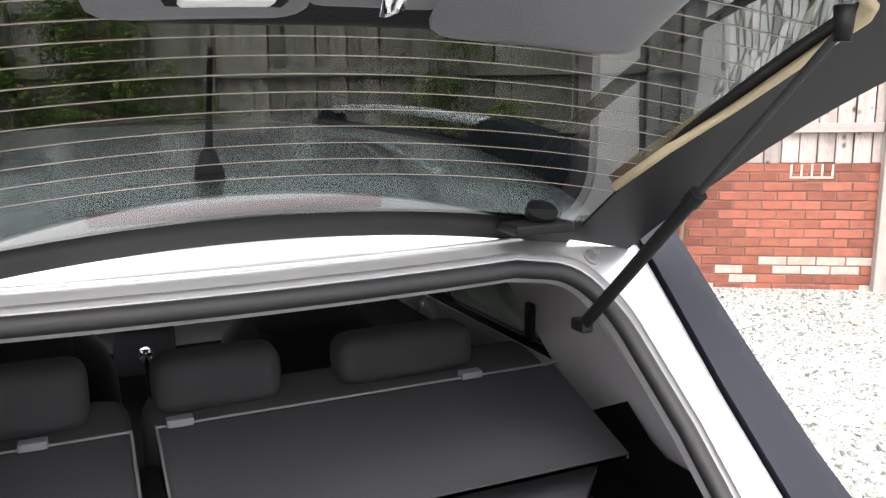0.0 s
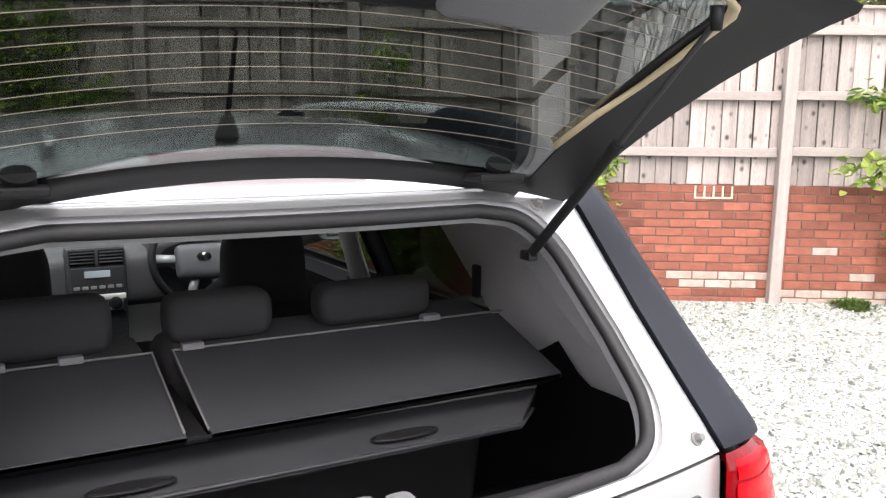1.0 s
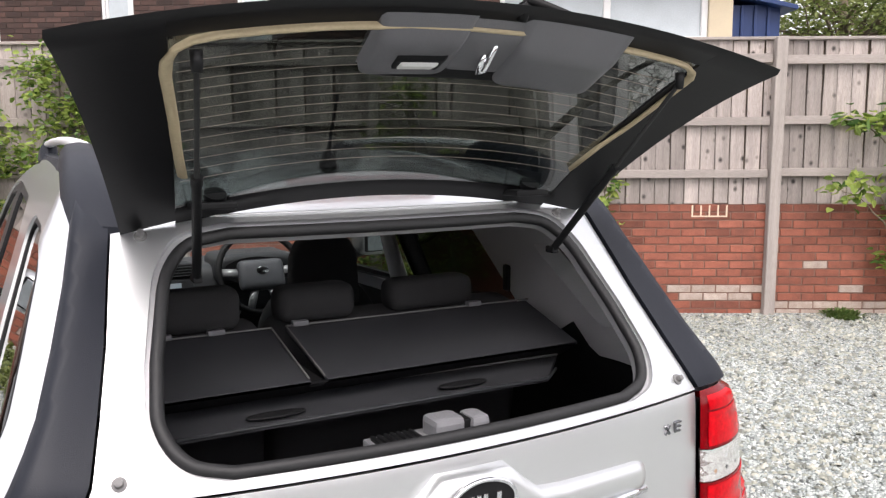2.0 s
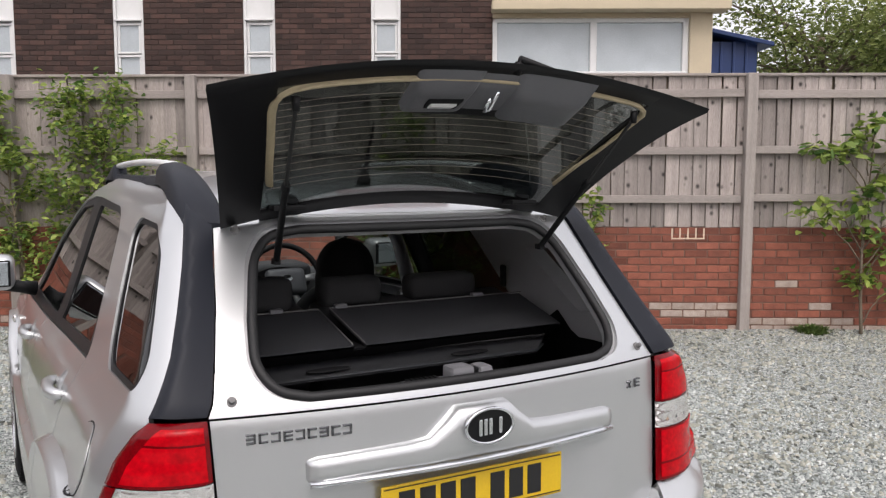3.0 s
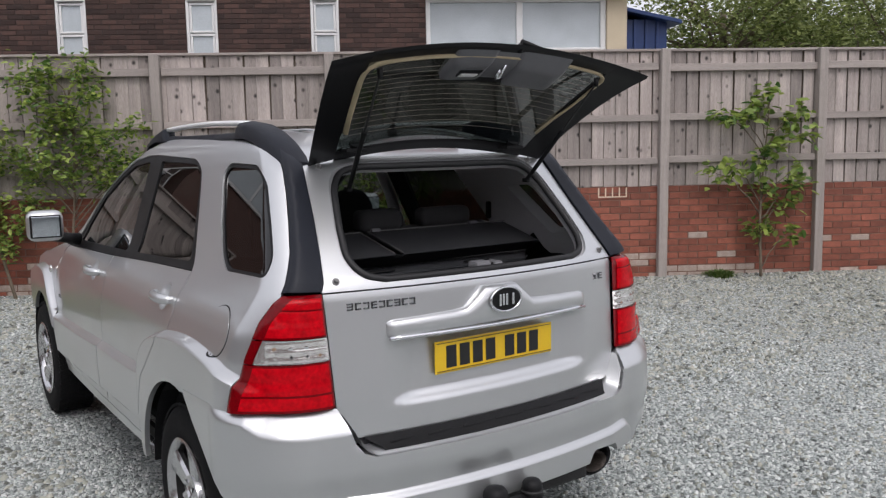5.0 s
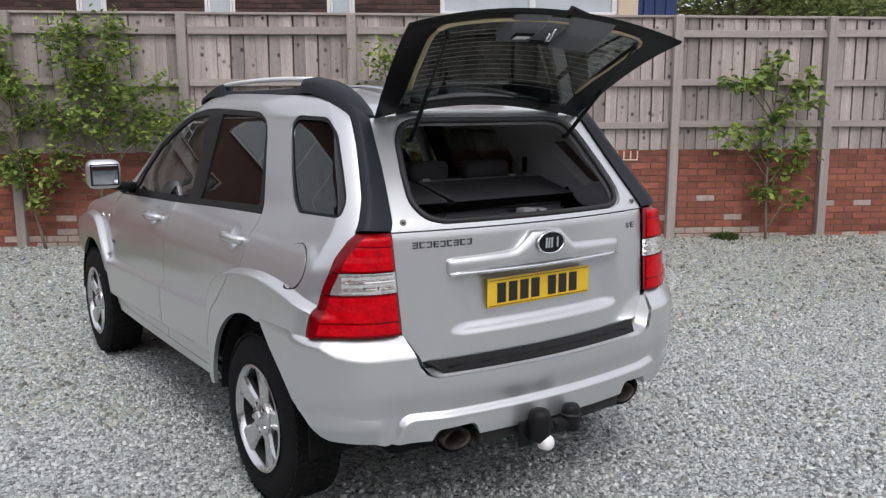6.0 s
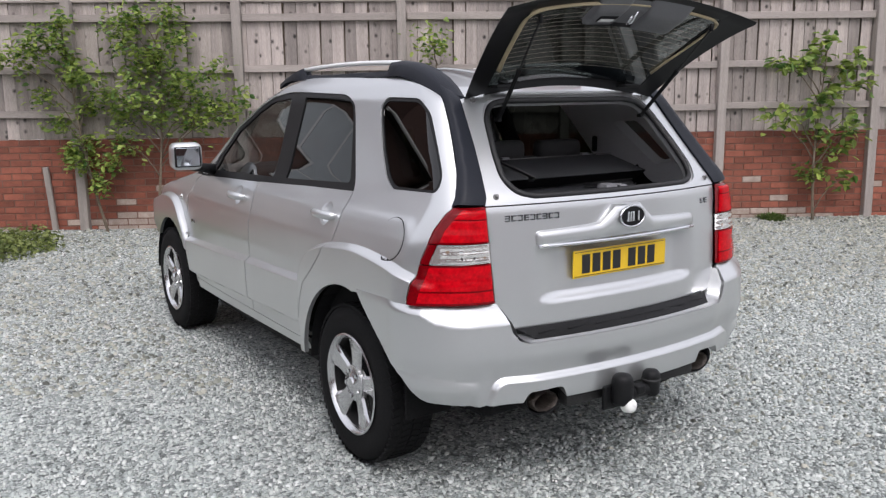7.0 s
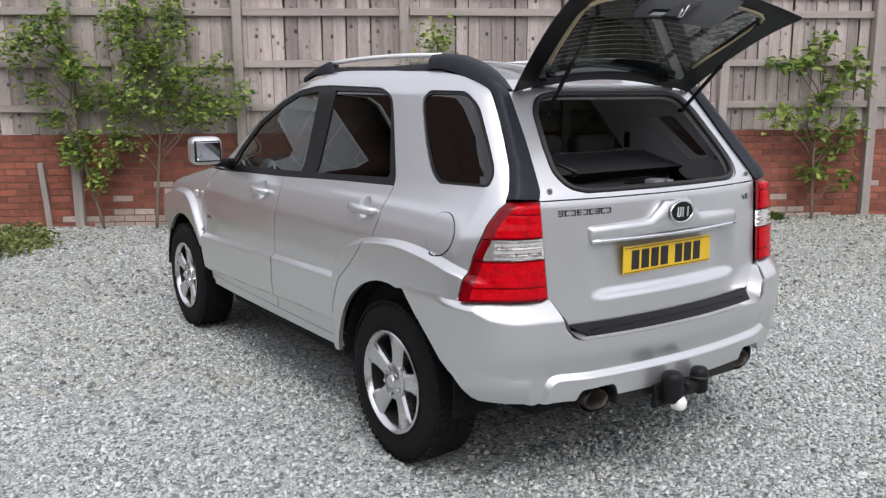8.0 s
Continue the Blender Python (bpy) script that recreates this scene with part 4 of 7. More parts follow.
for k in range(7):
    x = -0.405 + 0.135 * k
    yb, ye = float(skin(x, 0.70)[1]) - 0.03, float(placed(np.array([x]), np.array([0.655]), 0, bumper_shape)[0][0][1]) + 0.056
    bm = box(bmesh.new(), (x - 0.06, ye, 0), (x + 0.06, yb, 0.003), 0.0015, 1)
    for v in bm.verts:
        v.co.z += 0.6640 + 0.0300 * (v.co.y - ye + 0.018) / (yb - ye + 0.040)
    part("tread_rib", bm, BLACK_PLASTIC, tread)
ledge = bmesh.new()
rows = []
for x in np.linspace(-0.61, 0.61, 61):
    e_ = placed(np.array([x]), np.array([bumper_top(x)]), 0, bumper_shape)[0][0]
    rows.append([ledge.verts.new((x, e_[1] + 0.004, e_[2] - 0.002)), ledge.verts.new((x, e_[1] + 0.02, e_[2])), ledge.verts.new((x, float(skin(x, 0.69)[1]) + 0.05, max(0.683, e_[2] + 0.004)))])
for A_, B_ in zip(rows, rows[1:]):
    for i in range(2):
        ledge.faces.new((A_[i], A_[i + 1], B_[i + 1], B_[i]))
part("bumper_ledge", ledge, SILVER, car, smooth=True)

# grip bar, badge, lettering, plate
def bar_loft(name, xs, centre_z, half_h, out, material, label=""):
    bm = bmesh.new()
    rings = []
    for x, cz, h, o in zip(xs, centre_z, half_h, out):
        base = float(skin(x, cz)[1])
        ring = []
        for k in range(14):
            t = math.pi * k / 13
            ring.append(bm.verts.new((x, base + 0.012 - (o + 0.012) * abs(math.sin(t)) ** 0.42, cz + h * math.cos(t))))
        rings.append(ring)
    for A_, B_ in zip(rings, rings[1:]):
        for k in range(13):
            bm.faces.new((A_[k], A_[k + 1], B_[k + 1], B_[k]))
    bm.faces.new(rings[0])
    bm.faces.new(rings[-1][::-1])
    return part(name, bm, material, car, label, smooth=50)


xs = [-0.435, -0.43, -0.41, -0.2, -0.145, -0.10, -0.07, 0.07, 0.10, 0.145, 0.2, 0.41, 0.43, 0.435]
mid_z = [1.027, 1.027, 1.028, 1.034, 1.036, 1.055, 1.068, 1.068, 1.055, 1.036, 1.034, 1.028, 1.027, 1.027]
hh = [0.018, 0.026, 0.03, 0.031, 0.034, 0.052, 0.066, 0.066, 0.052, 0.034, 0.031, 0.03, 0.026, 0.018]
oo = [0.006, 0.016, 0.022, 0.026, 0.028, 0.034, 0.038, 0.038, 0.034, 0.028, 0.026, 0.022, 0.016, 0.006]
grip = bar_loft("tailgate_grip", xs, mid_z, hh, oo, SILVER)
part("chrome_strip", tube([(x, float(skin(x, 1.0)[1]) - 0.012 - 0.008 * (1 - (x / 0.43) ** 2), 0.999) for x in np.linspace(-0.43, 0.43, 20)], 0.008, 8), CHROME, car, smooth=True)
by = float(skin(0, 1.085)[1]) - 0.040
badge = part("oval_badge", lathe([(0.0, 0.0), (0.052, 0.0), (0.055, 0.006), (0.052, 0.010), (0.0, 0.012)], 40, "y"), BLACK_PLASTIC, car, smooth=40, m=Matrix.Translation((0, by, 1.086)) @ Matrix.Diagonal((1.22, -0.9, 0.78, 1)))
part("badge_rim", tube([(0.066 * math.cos(t), -0.008, 0.042 * math.sin(t)) for t in np.linspace(0, 2 * math.pi, 40, endpoint=False)], 0.0045, 8, closed=True, up=(0, 1, 0)), CHROME, car, smooth=True, m=Matrix.Translation((0, by, 1.086)))
for x0, x1, lean in ((-0.036, -0.026, 0), (-0.008, 0.002, 0.004), (0.02, 0.03, -0.006), (-0.022, -0.012, 0.008)):
    boxed("badge_stroke", (x0, -0.015, -0.020), (x1, -0.009, 0.020), CHROME, car, 0.002, m=Matrix.Translation((0.002, by, 1.086)) @ Matrix.Shear("XY", 4, (0, 0)))
# the chromed name, as plain strokes of its size
for k in range(9):
    x = -0.560 + k * 0.0265
    y = float(skin(x, 1.115)[1])
    for dz0, dz1 in (((-0.012, -0.007), (0.006, 0.011)) if k % 3 else ((-0.012, -0.007), (-0.003, 0.002), (0.006, 0.011))):
        boxed("name_stroke", (x, y - 0.006, 1.112 + dz0), (x + 0.021, y + 0.004, 1.112 + dz1), NAME_CHROME, car, 0.001)
    boxed("name_stroke", (x + (0.0 if k % 2 else 0.016), y - 0.006, 1.100), (x + (0.005 if k % 2 else 0.021), y + 0.004, 1.123), NAME_CHROME, car, 0.001)


for x, lean in ((0.520, 0.4), (0.520, -0.4), (0.548, 0)):
    part("trim_stroke", box(bmesh.new(), (-0.003, -0.005, -0.012), (0.003, 0.003, 0.012), 0.001, 1, Matrix.Translation((x, float(skin(x, 1.098)[1]), 1.098)) @ Matrix.Rotation(lean * 1.5, 4, "Y")), NAME_CHROME, car)
for dz in (-0.010, 0.0, 0.010):
    boxed("trim_stroke", (0.548, float(skin(0.555, 1.098)[1]) - 0.005, 1.0965 + dz), (0.566, float(skin(0.555, 1.098)[1]) + 0.003, 1.1005 + dz), NAME_CHROME, car, 0.001)
py_ = float(skin(0, 0.905)[1]) + 0.024
plate = boxed("number_plate", (-0.26, py_, 0.851), (0.26, py_ + 0.006, 0.962), PLATE, car, 0.003, label="yellow rear number plate with black bars")
for x0, x1, z0, z1 in ((-0.254, 0.254, 0.9535, 0.9555), (-0.254, 0.254, 0.8575, 0.8595)):
    boxed("plate_border", (x0, py_ - 0.002, z0), (x1, py_ + 0.001, z1), PLATE_INK, plate)
for k in range(7):
    x = -0.215 + k * 0.056 + (0.030 if k > 3 else 0)
    boxed("plate_bar", (x, py_ - 0.002, 0.868), (x + 0.042, py_ + 0.001, 0.944), PLATE_INK, plate, 0.001)
# rubber stops on the frame
for x, z in ((-0.581, 1.192), (0.581, 1.192), (-0.487, 1.545), (0.447, 1.545)):
    p, n_ = placed(np.array([x]), np.array([z]), 0, None)
    q = Vector(n_[0]).to_track_quat("Z", "Y").to_matrix().to_4x4()
    st = part("rubber_stop", lathe([(0.012, -0.004), (0.012, 0.002), (0.0075, 0.003), (0.006, 0.014), (0.0, 0.015)], 18, "z"), FLANGE, car, smooth=40, m=Matrix.Translation(p[0]) @ q)

# exhausts, tow bar
for x in (-0.440, 0.432):
    ex = part("exhaust_surround", lathe([(1.0, -0.075), (1.0, 0.10), (0.90, 0.10), (0.90, -0.07), (1.0, -0.075)], 32, "y", cap=False), DARK_TRIM, car, smooth=40, m=Matrix.Translation((x, 0.255, 0.412)) @ Matrix.Diagonal((0.092, 1, 0.062, 1)))
    boxed("exhaust_shield", (x - 0.085, 0.30, 0.36), (x + 0.085, 0.34, 0.47), DARK_TRIM, car, 0.02)
    part("exhaust_tailpipe", lathe([(0.058, -0.085), (0.063, -0.075), (0.060, 0.12), (0.050, 0.12), (0.050, -0.075), (0.058, -0.085)], 32, "y", cap=False), RUST, car, smooth=40, m=Matrix.Translation((x, 0.255, 0.402)) @ Matrix.Diagonal((1.0, 1, 0.62, 1)))


def capsule(r, z0, z1):
    """An upright rubber cap with a domed top."""
    return lathe([(0.0, z0), (r * 0.8, z0), (r, z0 + 0.01), (r, z1 - r * 0.8), (r * 0.92, z1 - r * 0.42), (r * 0.7, z1 - r * 0.15), (r * 0.35, z1 - 0.002), (0.0, z1)], 24, "z")


tow = boxed("tow_bar", (-0.36, 0.14, 0.37), (0.36, 0.20, 0.43), DARK_METAL, car, 0.012, label="black tow bar")
part("tow_plate", box(bmesh.new(), (-0.215, 0.085, 0.34), (-0.075, 0.105, 0.44), 0.012, 2), BLACK_PLASTIC, tow)
part("tow_neck", capsule(0.043, 0.365, 0.490), BLACK_PLASTIC, tow, "black rubber ball cover", smooth=40, m=Matrix.Translation((-0.142, 0.062, 0)))
part("tow_socket", capsule(0.036, 0.372, 0.478), BLACK_PLASTIC, tow, "black socket housing", smooth=40, m=Matrix.Translation((0.018, 0.062, 0)))
part("socket_collar", lathe([(0.037, -0.006), (0.040, 0.0), (0.037, 0.006)], 24, "z", cap=False), DARK_METAL, tow, smooth=40, m=Matrix.Translation((0.018, 0.062, 0.436)))
part("tow_cross", tube([(-0.13, 0.07, 0.402), (-0.03, 0.066, 0.398), (0.03, 0.07, 0.400)], [0.030, 0.027, 0.034], 14), BLACK_PLASTIC, tow, smooth=40)
part("tow_knuckle", box(bmesh.new(), (-0.085, 0.035, 0.392), (-0.035, 0.075, 0.432), 0.012, 3), BLACK_PLASTIC, tow, smooth=40)
part("tow_cap", lathe([(0.0, -0.012), (0.018, -0.011), (0.027, -0.004), (0.029, 0.004), (0.029, 0.03), (0.0, 0.03)], 24, "y"), WHITE_CAP, tow, "scuffed white cap", smooth=40, m=Matrix.Translation((-0.132, 0.022, 0.366)) @ Matrix.Rotation(radians(-12), 4, "X"))
boxed("underbody", (-0.60, 0.36, 0.30), (0.60, 4.1, 0.44), DARK_TRIM, car, 0.04)
boxed("silencer", (-0.45, 0.38, 0.34), (0.45, 0.58, 0.45), DARK_TRIM, car, 0.05)
for g in (-1, 1):
    part("mud_flap", box(bmesh.new(), (g * 0.76 - 0.11, 0.500, 0.315), (g * 0.76 + 0.105, 0.512, 0.52), 0.003, 1), RUBBER, car)


# wheels
def build_wheel():
    w = new("wheel")
    w.parent = car
    tw = 0.108
    prof = [(0.205, -tw + 0.012), (0.235, -tw + 0.002), (0.28, -tw - 0.004), (0.318, -tw + 0.004), (0.338, -tw + 0.022), (0.3445, -tw + 0.045), (0.345, 0), (0.3445, tw - 0.045), (0.338, tw - 0.022), (0.318, tw - 0.004), (0.28, tw), (0.235, tw - 0.004), (0.205, tw - 0.012)]
    tyre = part("tyre", lathe(prof, 72, cap=False), RUBBER, w, smooth=40)
    bm = bmesh.new()
    for k in range(64):
        a = 2 * math.pi * k / 64
        for x0, x1, sh in ((-0.098, -0.052, 0.02), (-0.044, -0.004, -0.015), (0.004, 0.044, 0.015), (0.052, 0.098, -0.02)):
            m = Matrix.Rotation(a + sh, 4, "X") @ Matrix.Translation((0, 0, 0.345 if abs(x0 + x1) < 0.1 else 0.3425))
            box(bm, (x0, -0.0125, -0.006), (x1, 0.0125, 0.005), 0, 1, m @ Matrix.Rotation(radians(14 if x0 < 0 else -14), 4, "Z"))
    part("tread", bm, RUBBER, tyre)
    # outer face points to -x
    rim = part("rim", lathe([(0.216, -tw + 0.004), (0.222, -tw - 0.002), (0.214, -tw - 0.006), (0.203, -tw + 0.004), (0.198, -tw + 0.022)], 60, cap=False), ALLOY, w, smooth=40)
    # Rim's inner wall, coloured dark for the shade between the spokes.
    part("shaded_barrel", lathe([(0.199, -tw + 0.020), (0.188, -tw + 0.12), (0.19, tw - 0.02), (0.212, tw)], 60, cap=False), DARK_METAL, rim, smooth=40)
    part("brake_disc", lathe([(0.0, -0.02), (0.135, -0.02), (0.135, 0.0), (0.0, 0.0)], 40), DARK_METAL, rim, smooth=40)
    part("wheel_back", lathe([(0.0, 0.02), (0.19, 0.02), (0.19, 0.04), (0.0, 0.04)], 40), DARK_TRIM, rim)
    hub = part("hub_cap", lathe([(0.0, -tw - 0.004), (0.026, -tw - 0.003), (0.03, -tw + 0.003), (0.033, -tw + 0.006), (0.078, -tw + 0.016), (0.085, -tw + 0.04), (0.0, -tw + 0.06)], 40), ALLOY, rim, smooth=40)
    for k in range(5):
        a = 2 * math.pi * k / 5 + 0.15
        bm = bmesh.new()
        sec = []
        for r, half, x, th in ((0.045, 0.034, -tw + 0.018, 0.04), (0.09, 0.037, -tw + 0.020, 0.034), (0.14, 0.043, -tw + 0.016, 0.03), (0.185, 0.057, -tw + 0.009, 0.03), (0.206, 0.070, -tw + 0.006, 0.03)):
            sec.append([bm.verts.new(p) for p in ((x + 0.010, -half, r), (x, -half * 0.74, r), (x, half * 0.74, r), (x + 0.010, half, r), (x + th, half * 0.9, r), (x + th, -half * 0.9, r))])
        for A_, B_ in zip(sec, sec[1:]):
            for i in range(6):
                bm.faces.new((A_[i], A_[(i + 1) % 6], B_[(i + 1) % 6], B_[i]))
        bm.faces.new(sec[0])
        bm.faces.new(sec[-1][::-1])
        part("spoke", bm, ALLOY, rim, smooth=35, m=Matrix.Rotation(a, 4, "X"))
        part("wheel_nut", lathe([(0.0, -tw + 0.004), (0.009, -tw + 0.004), (0.011, -tw + 0.03)], 6), CHROME, rim, m=Matrix.Rotation(a + math.pi / 5, 4, "X") @ Matrix.Translation((0, 0, 0.057)))
    return w


wheel = build_wheel()
wheel.matrix_basis = Matrix.Translation((-0.782, REAR_HUB, HUB_Z))
for x, y, turn in ((-0.79, FRONT_HUB, 0), (0.782, REAR_HUB, 180), (0.79, FRONT_HUB, 180)):
    copy_thing(wheel, Matrix.Translation((x, y, HUB_Z)) @ Matrix.Rotation(radians(turn), 4, "Z"))

# roof rails: black feet and base, a silver bar between them
for g in (-1, 1):
    bm = bmesh.new()
    rings = []
    for y, xc, zt, hw in ((2.40, 0.535, 1.640, 0.006), (2.30, 0.533, 1.668, 0.016), (2.20, 0.531, 1.692, 0.022), (2.10, 0.530, 1.712, 0.024), (2.05, 0.530, 1.716, 0.024), (2.03, 0.530, 1.678, 0.024), (1.8, 0.532, 1.674, 0.024), (1.4, 0.535, 1.674, 0.026), (1.12, 0.538, 1.677, 0.029), (1.09, 0.540, 1.713, 0.032), (1.0, 0.542, 1.716, 0.035), (0.88, 0.545, 1.702, 0.040), (0.78, 0.547, 1.674, 0.045), (0.70, 0.547, 1.640, 0.046), (0.645, 0.547, 1.604, 0.046), (0.60, 0.547, 1.565, 0.044)):
        b = min(1.650, zt - 0.03) if y > 0.9 else zt - 0.07
        rings.append([bm.verts.new((g * (xc + dx * hw), y, zz)) for dx, zz in ((1.25, b), (1.1, zt - 0.022), (0.7, zt - 0.004), (0, zt), (-0.7, zt - 0.004), (-1.0, zt - 0.02), (-1.0, b))])
    for A_, B_ in zip(rings, rings[1:]):
        for i in range(6):
            bm.faces.new((A_[i], A_[i + 1], B_[i + 1], B_[i]))
    bm.faces.new(rings[0])
    bm.faces.new(rings[-1][::-1])
    rail = part("roof_rail", bm, GREY_PLASTIC, car, "slate grey roof rail with a silver bar", smooth=45)
    part("rail_bar", tube([(g * 0.528, y, 1.714 - 0.012 * ((y - 1.55) / 0.5) ** 2 + 0.004) for y in np.linspace(1.07, 2.06, 14)], 0.018, 12, flat=0.62), BAR_SILVER, rail, "silver rail bar", smooth=True)
aer = part("aerial_base", lathe([(0.022, 0), (0.020, 0.013), (0.010, 0.038), (0.005, 0.042), (0, 0.043)], 18, "z"), BLACK_PLASTIC, car, smooth=40, m=Matrix.Translation((-0.013, 0.86, 1.652)))
part("aerial_rod", tube([(-0.013, 0.857, 1.685), (-0.012, 0.825, 1.76), (-0.011, 0.79, 1.83)], [0.006, 0.004, 0.004], 8), BLACK_PLASTIC, aer, smooth=True, m=Matrix.Translation((0.013, -0.86, -1.652)))


# ---- the raised rear glass ----
def hatch_at(x, b, n=0.0):
    """x across, b from the hinge (0) to the free edge (1), n above the outer face."""
    b = b * (0.95 + 0.17 * x * x)
    y = 0.575 - 0.43 * b - 0.03 * (1 - abs(2 * b - 1) ** 2) * 0.3
    z = 1.632 + 0.315 * b + 0.03 * (1 - (2 * b - 1) ** 2) - 0.232 * x * x
    return np.array([x, y - 0.55 * n, z + 0.83 * n])


HW = lambda b: 0.525 + 0.135 * b
hatch = thing("rear_glass_hatch", "raised tinted rear glass with black border, on gas struts", "car hatch", at=(0, 0.575, 1.63))
hb = Matrix.Translation((0, -0.575, -1.63))


def hatch_sheet(name, xa, xb, b0, b1, material, n0, n1, nx=24, nb=12, label=""):
    """A sheet between shares of the half width, with thickness."""
    V_, F_ = [], []
    for n in (n0, n1):
        for b in np.linspace(b0, b1, nb + 1):
            for u in np.linspace(0, 1, nx + 1):
                V_.append(hatch_at(xa(b) + (xb(b) - xa(b)) * u, b, n))
    W_, H_ = nx + 1, nb + 1
    for q, o in enumerate((0, W_ * H_)):
        for j in range(nb):
            for i in range(nx):
                f = (o + j * W_ + i, o + j * W_ + i + 1, o + (j + 1) * W_ + i + 1, o + (j + 1) * W_ + i)
                F_.append(f if q else f[::-1])
    o = W_ * H_
    for i in range(nx):
        F_ += [(i, i + 1, o + i + 1, o + i), (nb * W_ + i + 1, nb * W_ + i, o + nb * W_ + i, o + nb * W_ + i + 1)]
    for j in range(nb):
        F_ += [((j + 1) * W_, j * W_, o + j * W_, o + (j + 1) * W_), (j * W_ + nx, (j + 1) * W_ + nx, o + (j + 1) * W_ + nx, o + j * W_ + nx)]
    me = mesh_of(name, V_, F_, True)
    me.set_sharp_from_angle(angle=radians(40))
    return obj(name, me, material, hatch, label, m=hb)


IN = lambda b: 0.425 + 0.085 * b
pane_ = hatch_sheet("glass_pane", lambda b: -IN(b), IN, 0.0, 0.90, GLASS_HATCH, -0.0005, 0.0005, label="tinted heated glass")
pane_.visible_shadow = False
hatch_sheet("border_side", lambda b: -HW(b), lambda b: -IN(b), -0.035, 1.0, FRIT, -0.008, 0.004, 6)
hatch_sheet("border_side", IN, HW, -0.035, 1.0, FRIT, -0.008, 0.004, 6)
hatch_sheet("border_hinge", lambda b: -IN(b), IN, -0.052, 0.012, FRIT, -0.010, 0.004, 24, 4)
hatch_sheet("border_free", lambda b: -IN(b), IN, 0.90, 1.0, FRIT, -0.008, 0.004, 24, 4)
seal_line = [(-0.426, 0.19), (-0.446, 0.33), (-0.463, 0.48), (-0.480, 0.62), (-0.492, 0.72), (-0.494, 0.79), (-0.485, 0.845), (-0.465, 0.88), (-0.43, 0.892), (-0.36, 0.893), (-0.26, 0.893), (-0.12, 0.893), (0.0, 0.893), (0.12, 0.893), (0.26, 0.893), (0.36, 0.893), (0.44, 0.893), (0.475, 0.885), (0.498, 0.862), (0.508, 0.82), (0.508, 0.75), (0.497, 0.60), (0.483, 0.48), (0.455, 0.33), (0.428, 0.18)]
part("sealant_strip", tube([hatch_at(x, b, -0.012) for x, b in seal_line], 0.0105, 8, flat=0.55, up=(0, -0.55, 0.83)), BEIGE, hatch, "beige sealant strip", smooth=True, m=hb)
for k in range(13):
    b = 0.14 + 0.05 * k
    part("heating_wire", tube([hatch_at(x, b, -0.002) for x in np.linspace(-IN(b) + 0.01, IN(b) - 0.01, 22)], 0.00045, 4), HEAT, pane_, m=Matrix())
# housing of the wiper motor and lock on the inner face
def hatch_lump(name, x0, x1, b0, b1, deep, material, round_=0.35, label=""):
    """A pillow-shaped cover on the inner face: its height falls off towards its edge."""
    V_, F_ = [], []
    nx, nb = 22, 14
    for j in range(nb + 1):
        for i in range(nx + 1):
            u, w_ = i / nx * 2 - 1, j / nb * 2 - 1
            edge_ = (1 - abs(u) ** (2 / round_)) ** 0.5 * (1 - abs(w_) ** (1.6 / round_)) ** 0.5
            V_.append(hatch_at(x0 + (x1 - x0) * i / nx, b0 + (b1 - b0) * j / nb, -0.003 - deep * edge_ * (0.82 + 0.18 * w_)))
    for j in range(nb):
        for i in range(nx):
            k = j * (nx + 1) + i
            F_.append((k, k + nx + 1, k + nx + 2, k + 1))
    return obj(name, mesh_of(name, V_, F_, True), material, hatch, label, m=hb)


hatch_lump("lock_housing", -0.178, 0.0, 0.655, 0.955, 0.060, HOUSING, 0.26, label="grey moulded lock housing")
hatch_lump("motor_housing", 0.092, 0.322, 0.635, 0.965, 0.072, HOUSING, 0.22, label="grey moulded wiper motor housing")
hatch_lump("housing_bridge", -0.02, 0.115, 0.66, 0.94, 0.040, HOUSING, 0.2)
# Black lump that gives the housings their shaded side towards the hinge.
hatch_lump("housing_shade", -0.15, 0.31, 0.60, 0.74, 0.028, BLACK_PLASTIC, 0.3)
hatch_lump("lock_recess", -0.126, -0.022, 0.715, 0.865, 0.0625, DARK_TRIM, 0.08)
hatch_lump("lock_label", -0.112, -0.034, 0.735, 0.83, 0.0665, WHITE_PAINT, 0.08, "white label on the lock housing")
part("lock_striker", tube([hatch_at(0.05, 0.80, -0.03), hatch_at(0.05, 0.80, -0.07), hatch_at(0.055, 0.84, -0.075), hatch_at(0.06, 0.86, -0.03)], 0.006, 8), CHROME, hatch, smooth=True, m=hb)
part("wiper_pivot", tube([hatch_at(0.08, 0.93, 0.0), hatch_at(0.08, 0.94, 0.022), hatch_at(0.077, 0.93, 0.028)], [0.013, 0.012, 0.010], 10), BLACK_PLASTIC, hatch, smooth=True, m=hb)
part("wiper_arm", tube([hatch_at(0.08, 0.93, 0.035), hatch_at(0.25, 0.86, 0.03), hatch_at(0.47, 0.80, 0.025)], [0.010, 0.008, 0.006], 8), BLACK_PLASTIC, hatch, smooth=True, m=hb)
part("high_brake_light", tube([(x, 0.660 + 0.12 * x * x, 1.634 - 0.12 * x * x) for x in np.linspace(-0.18, 0.172, 24)], 0.011, 10, flat=0.8), REFLECTOR_DARK, car, "red high-level brake light", smooth=True)
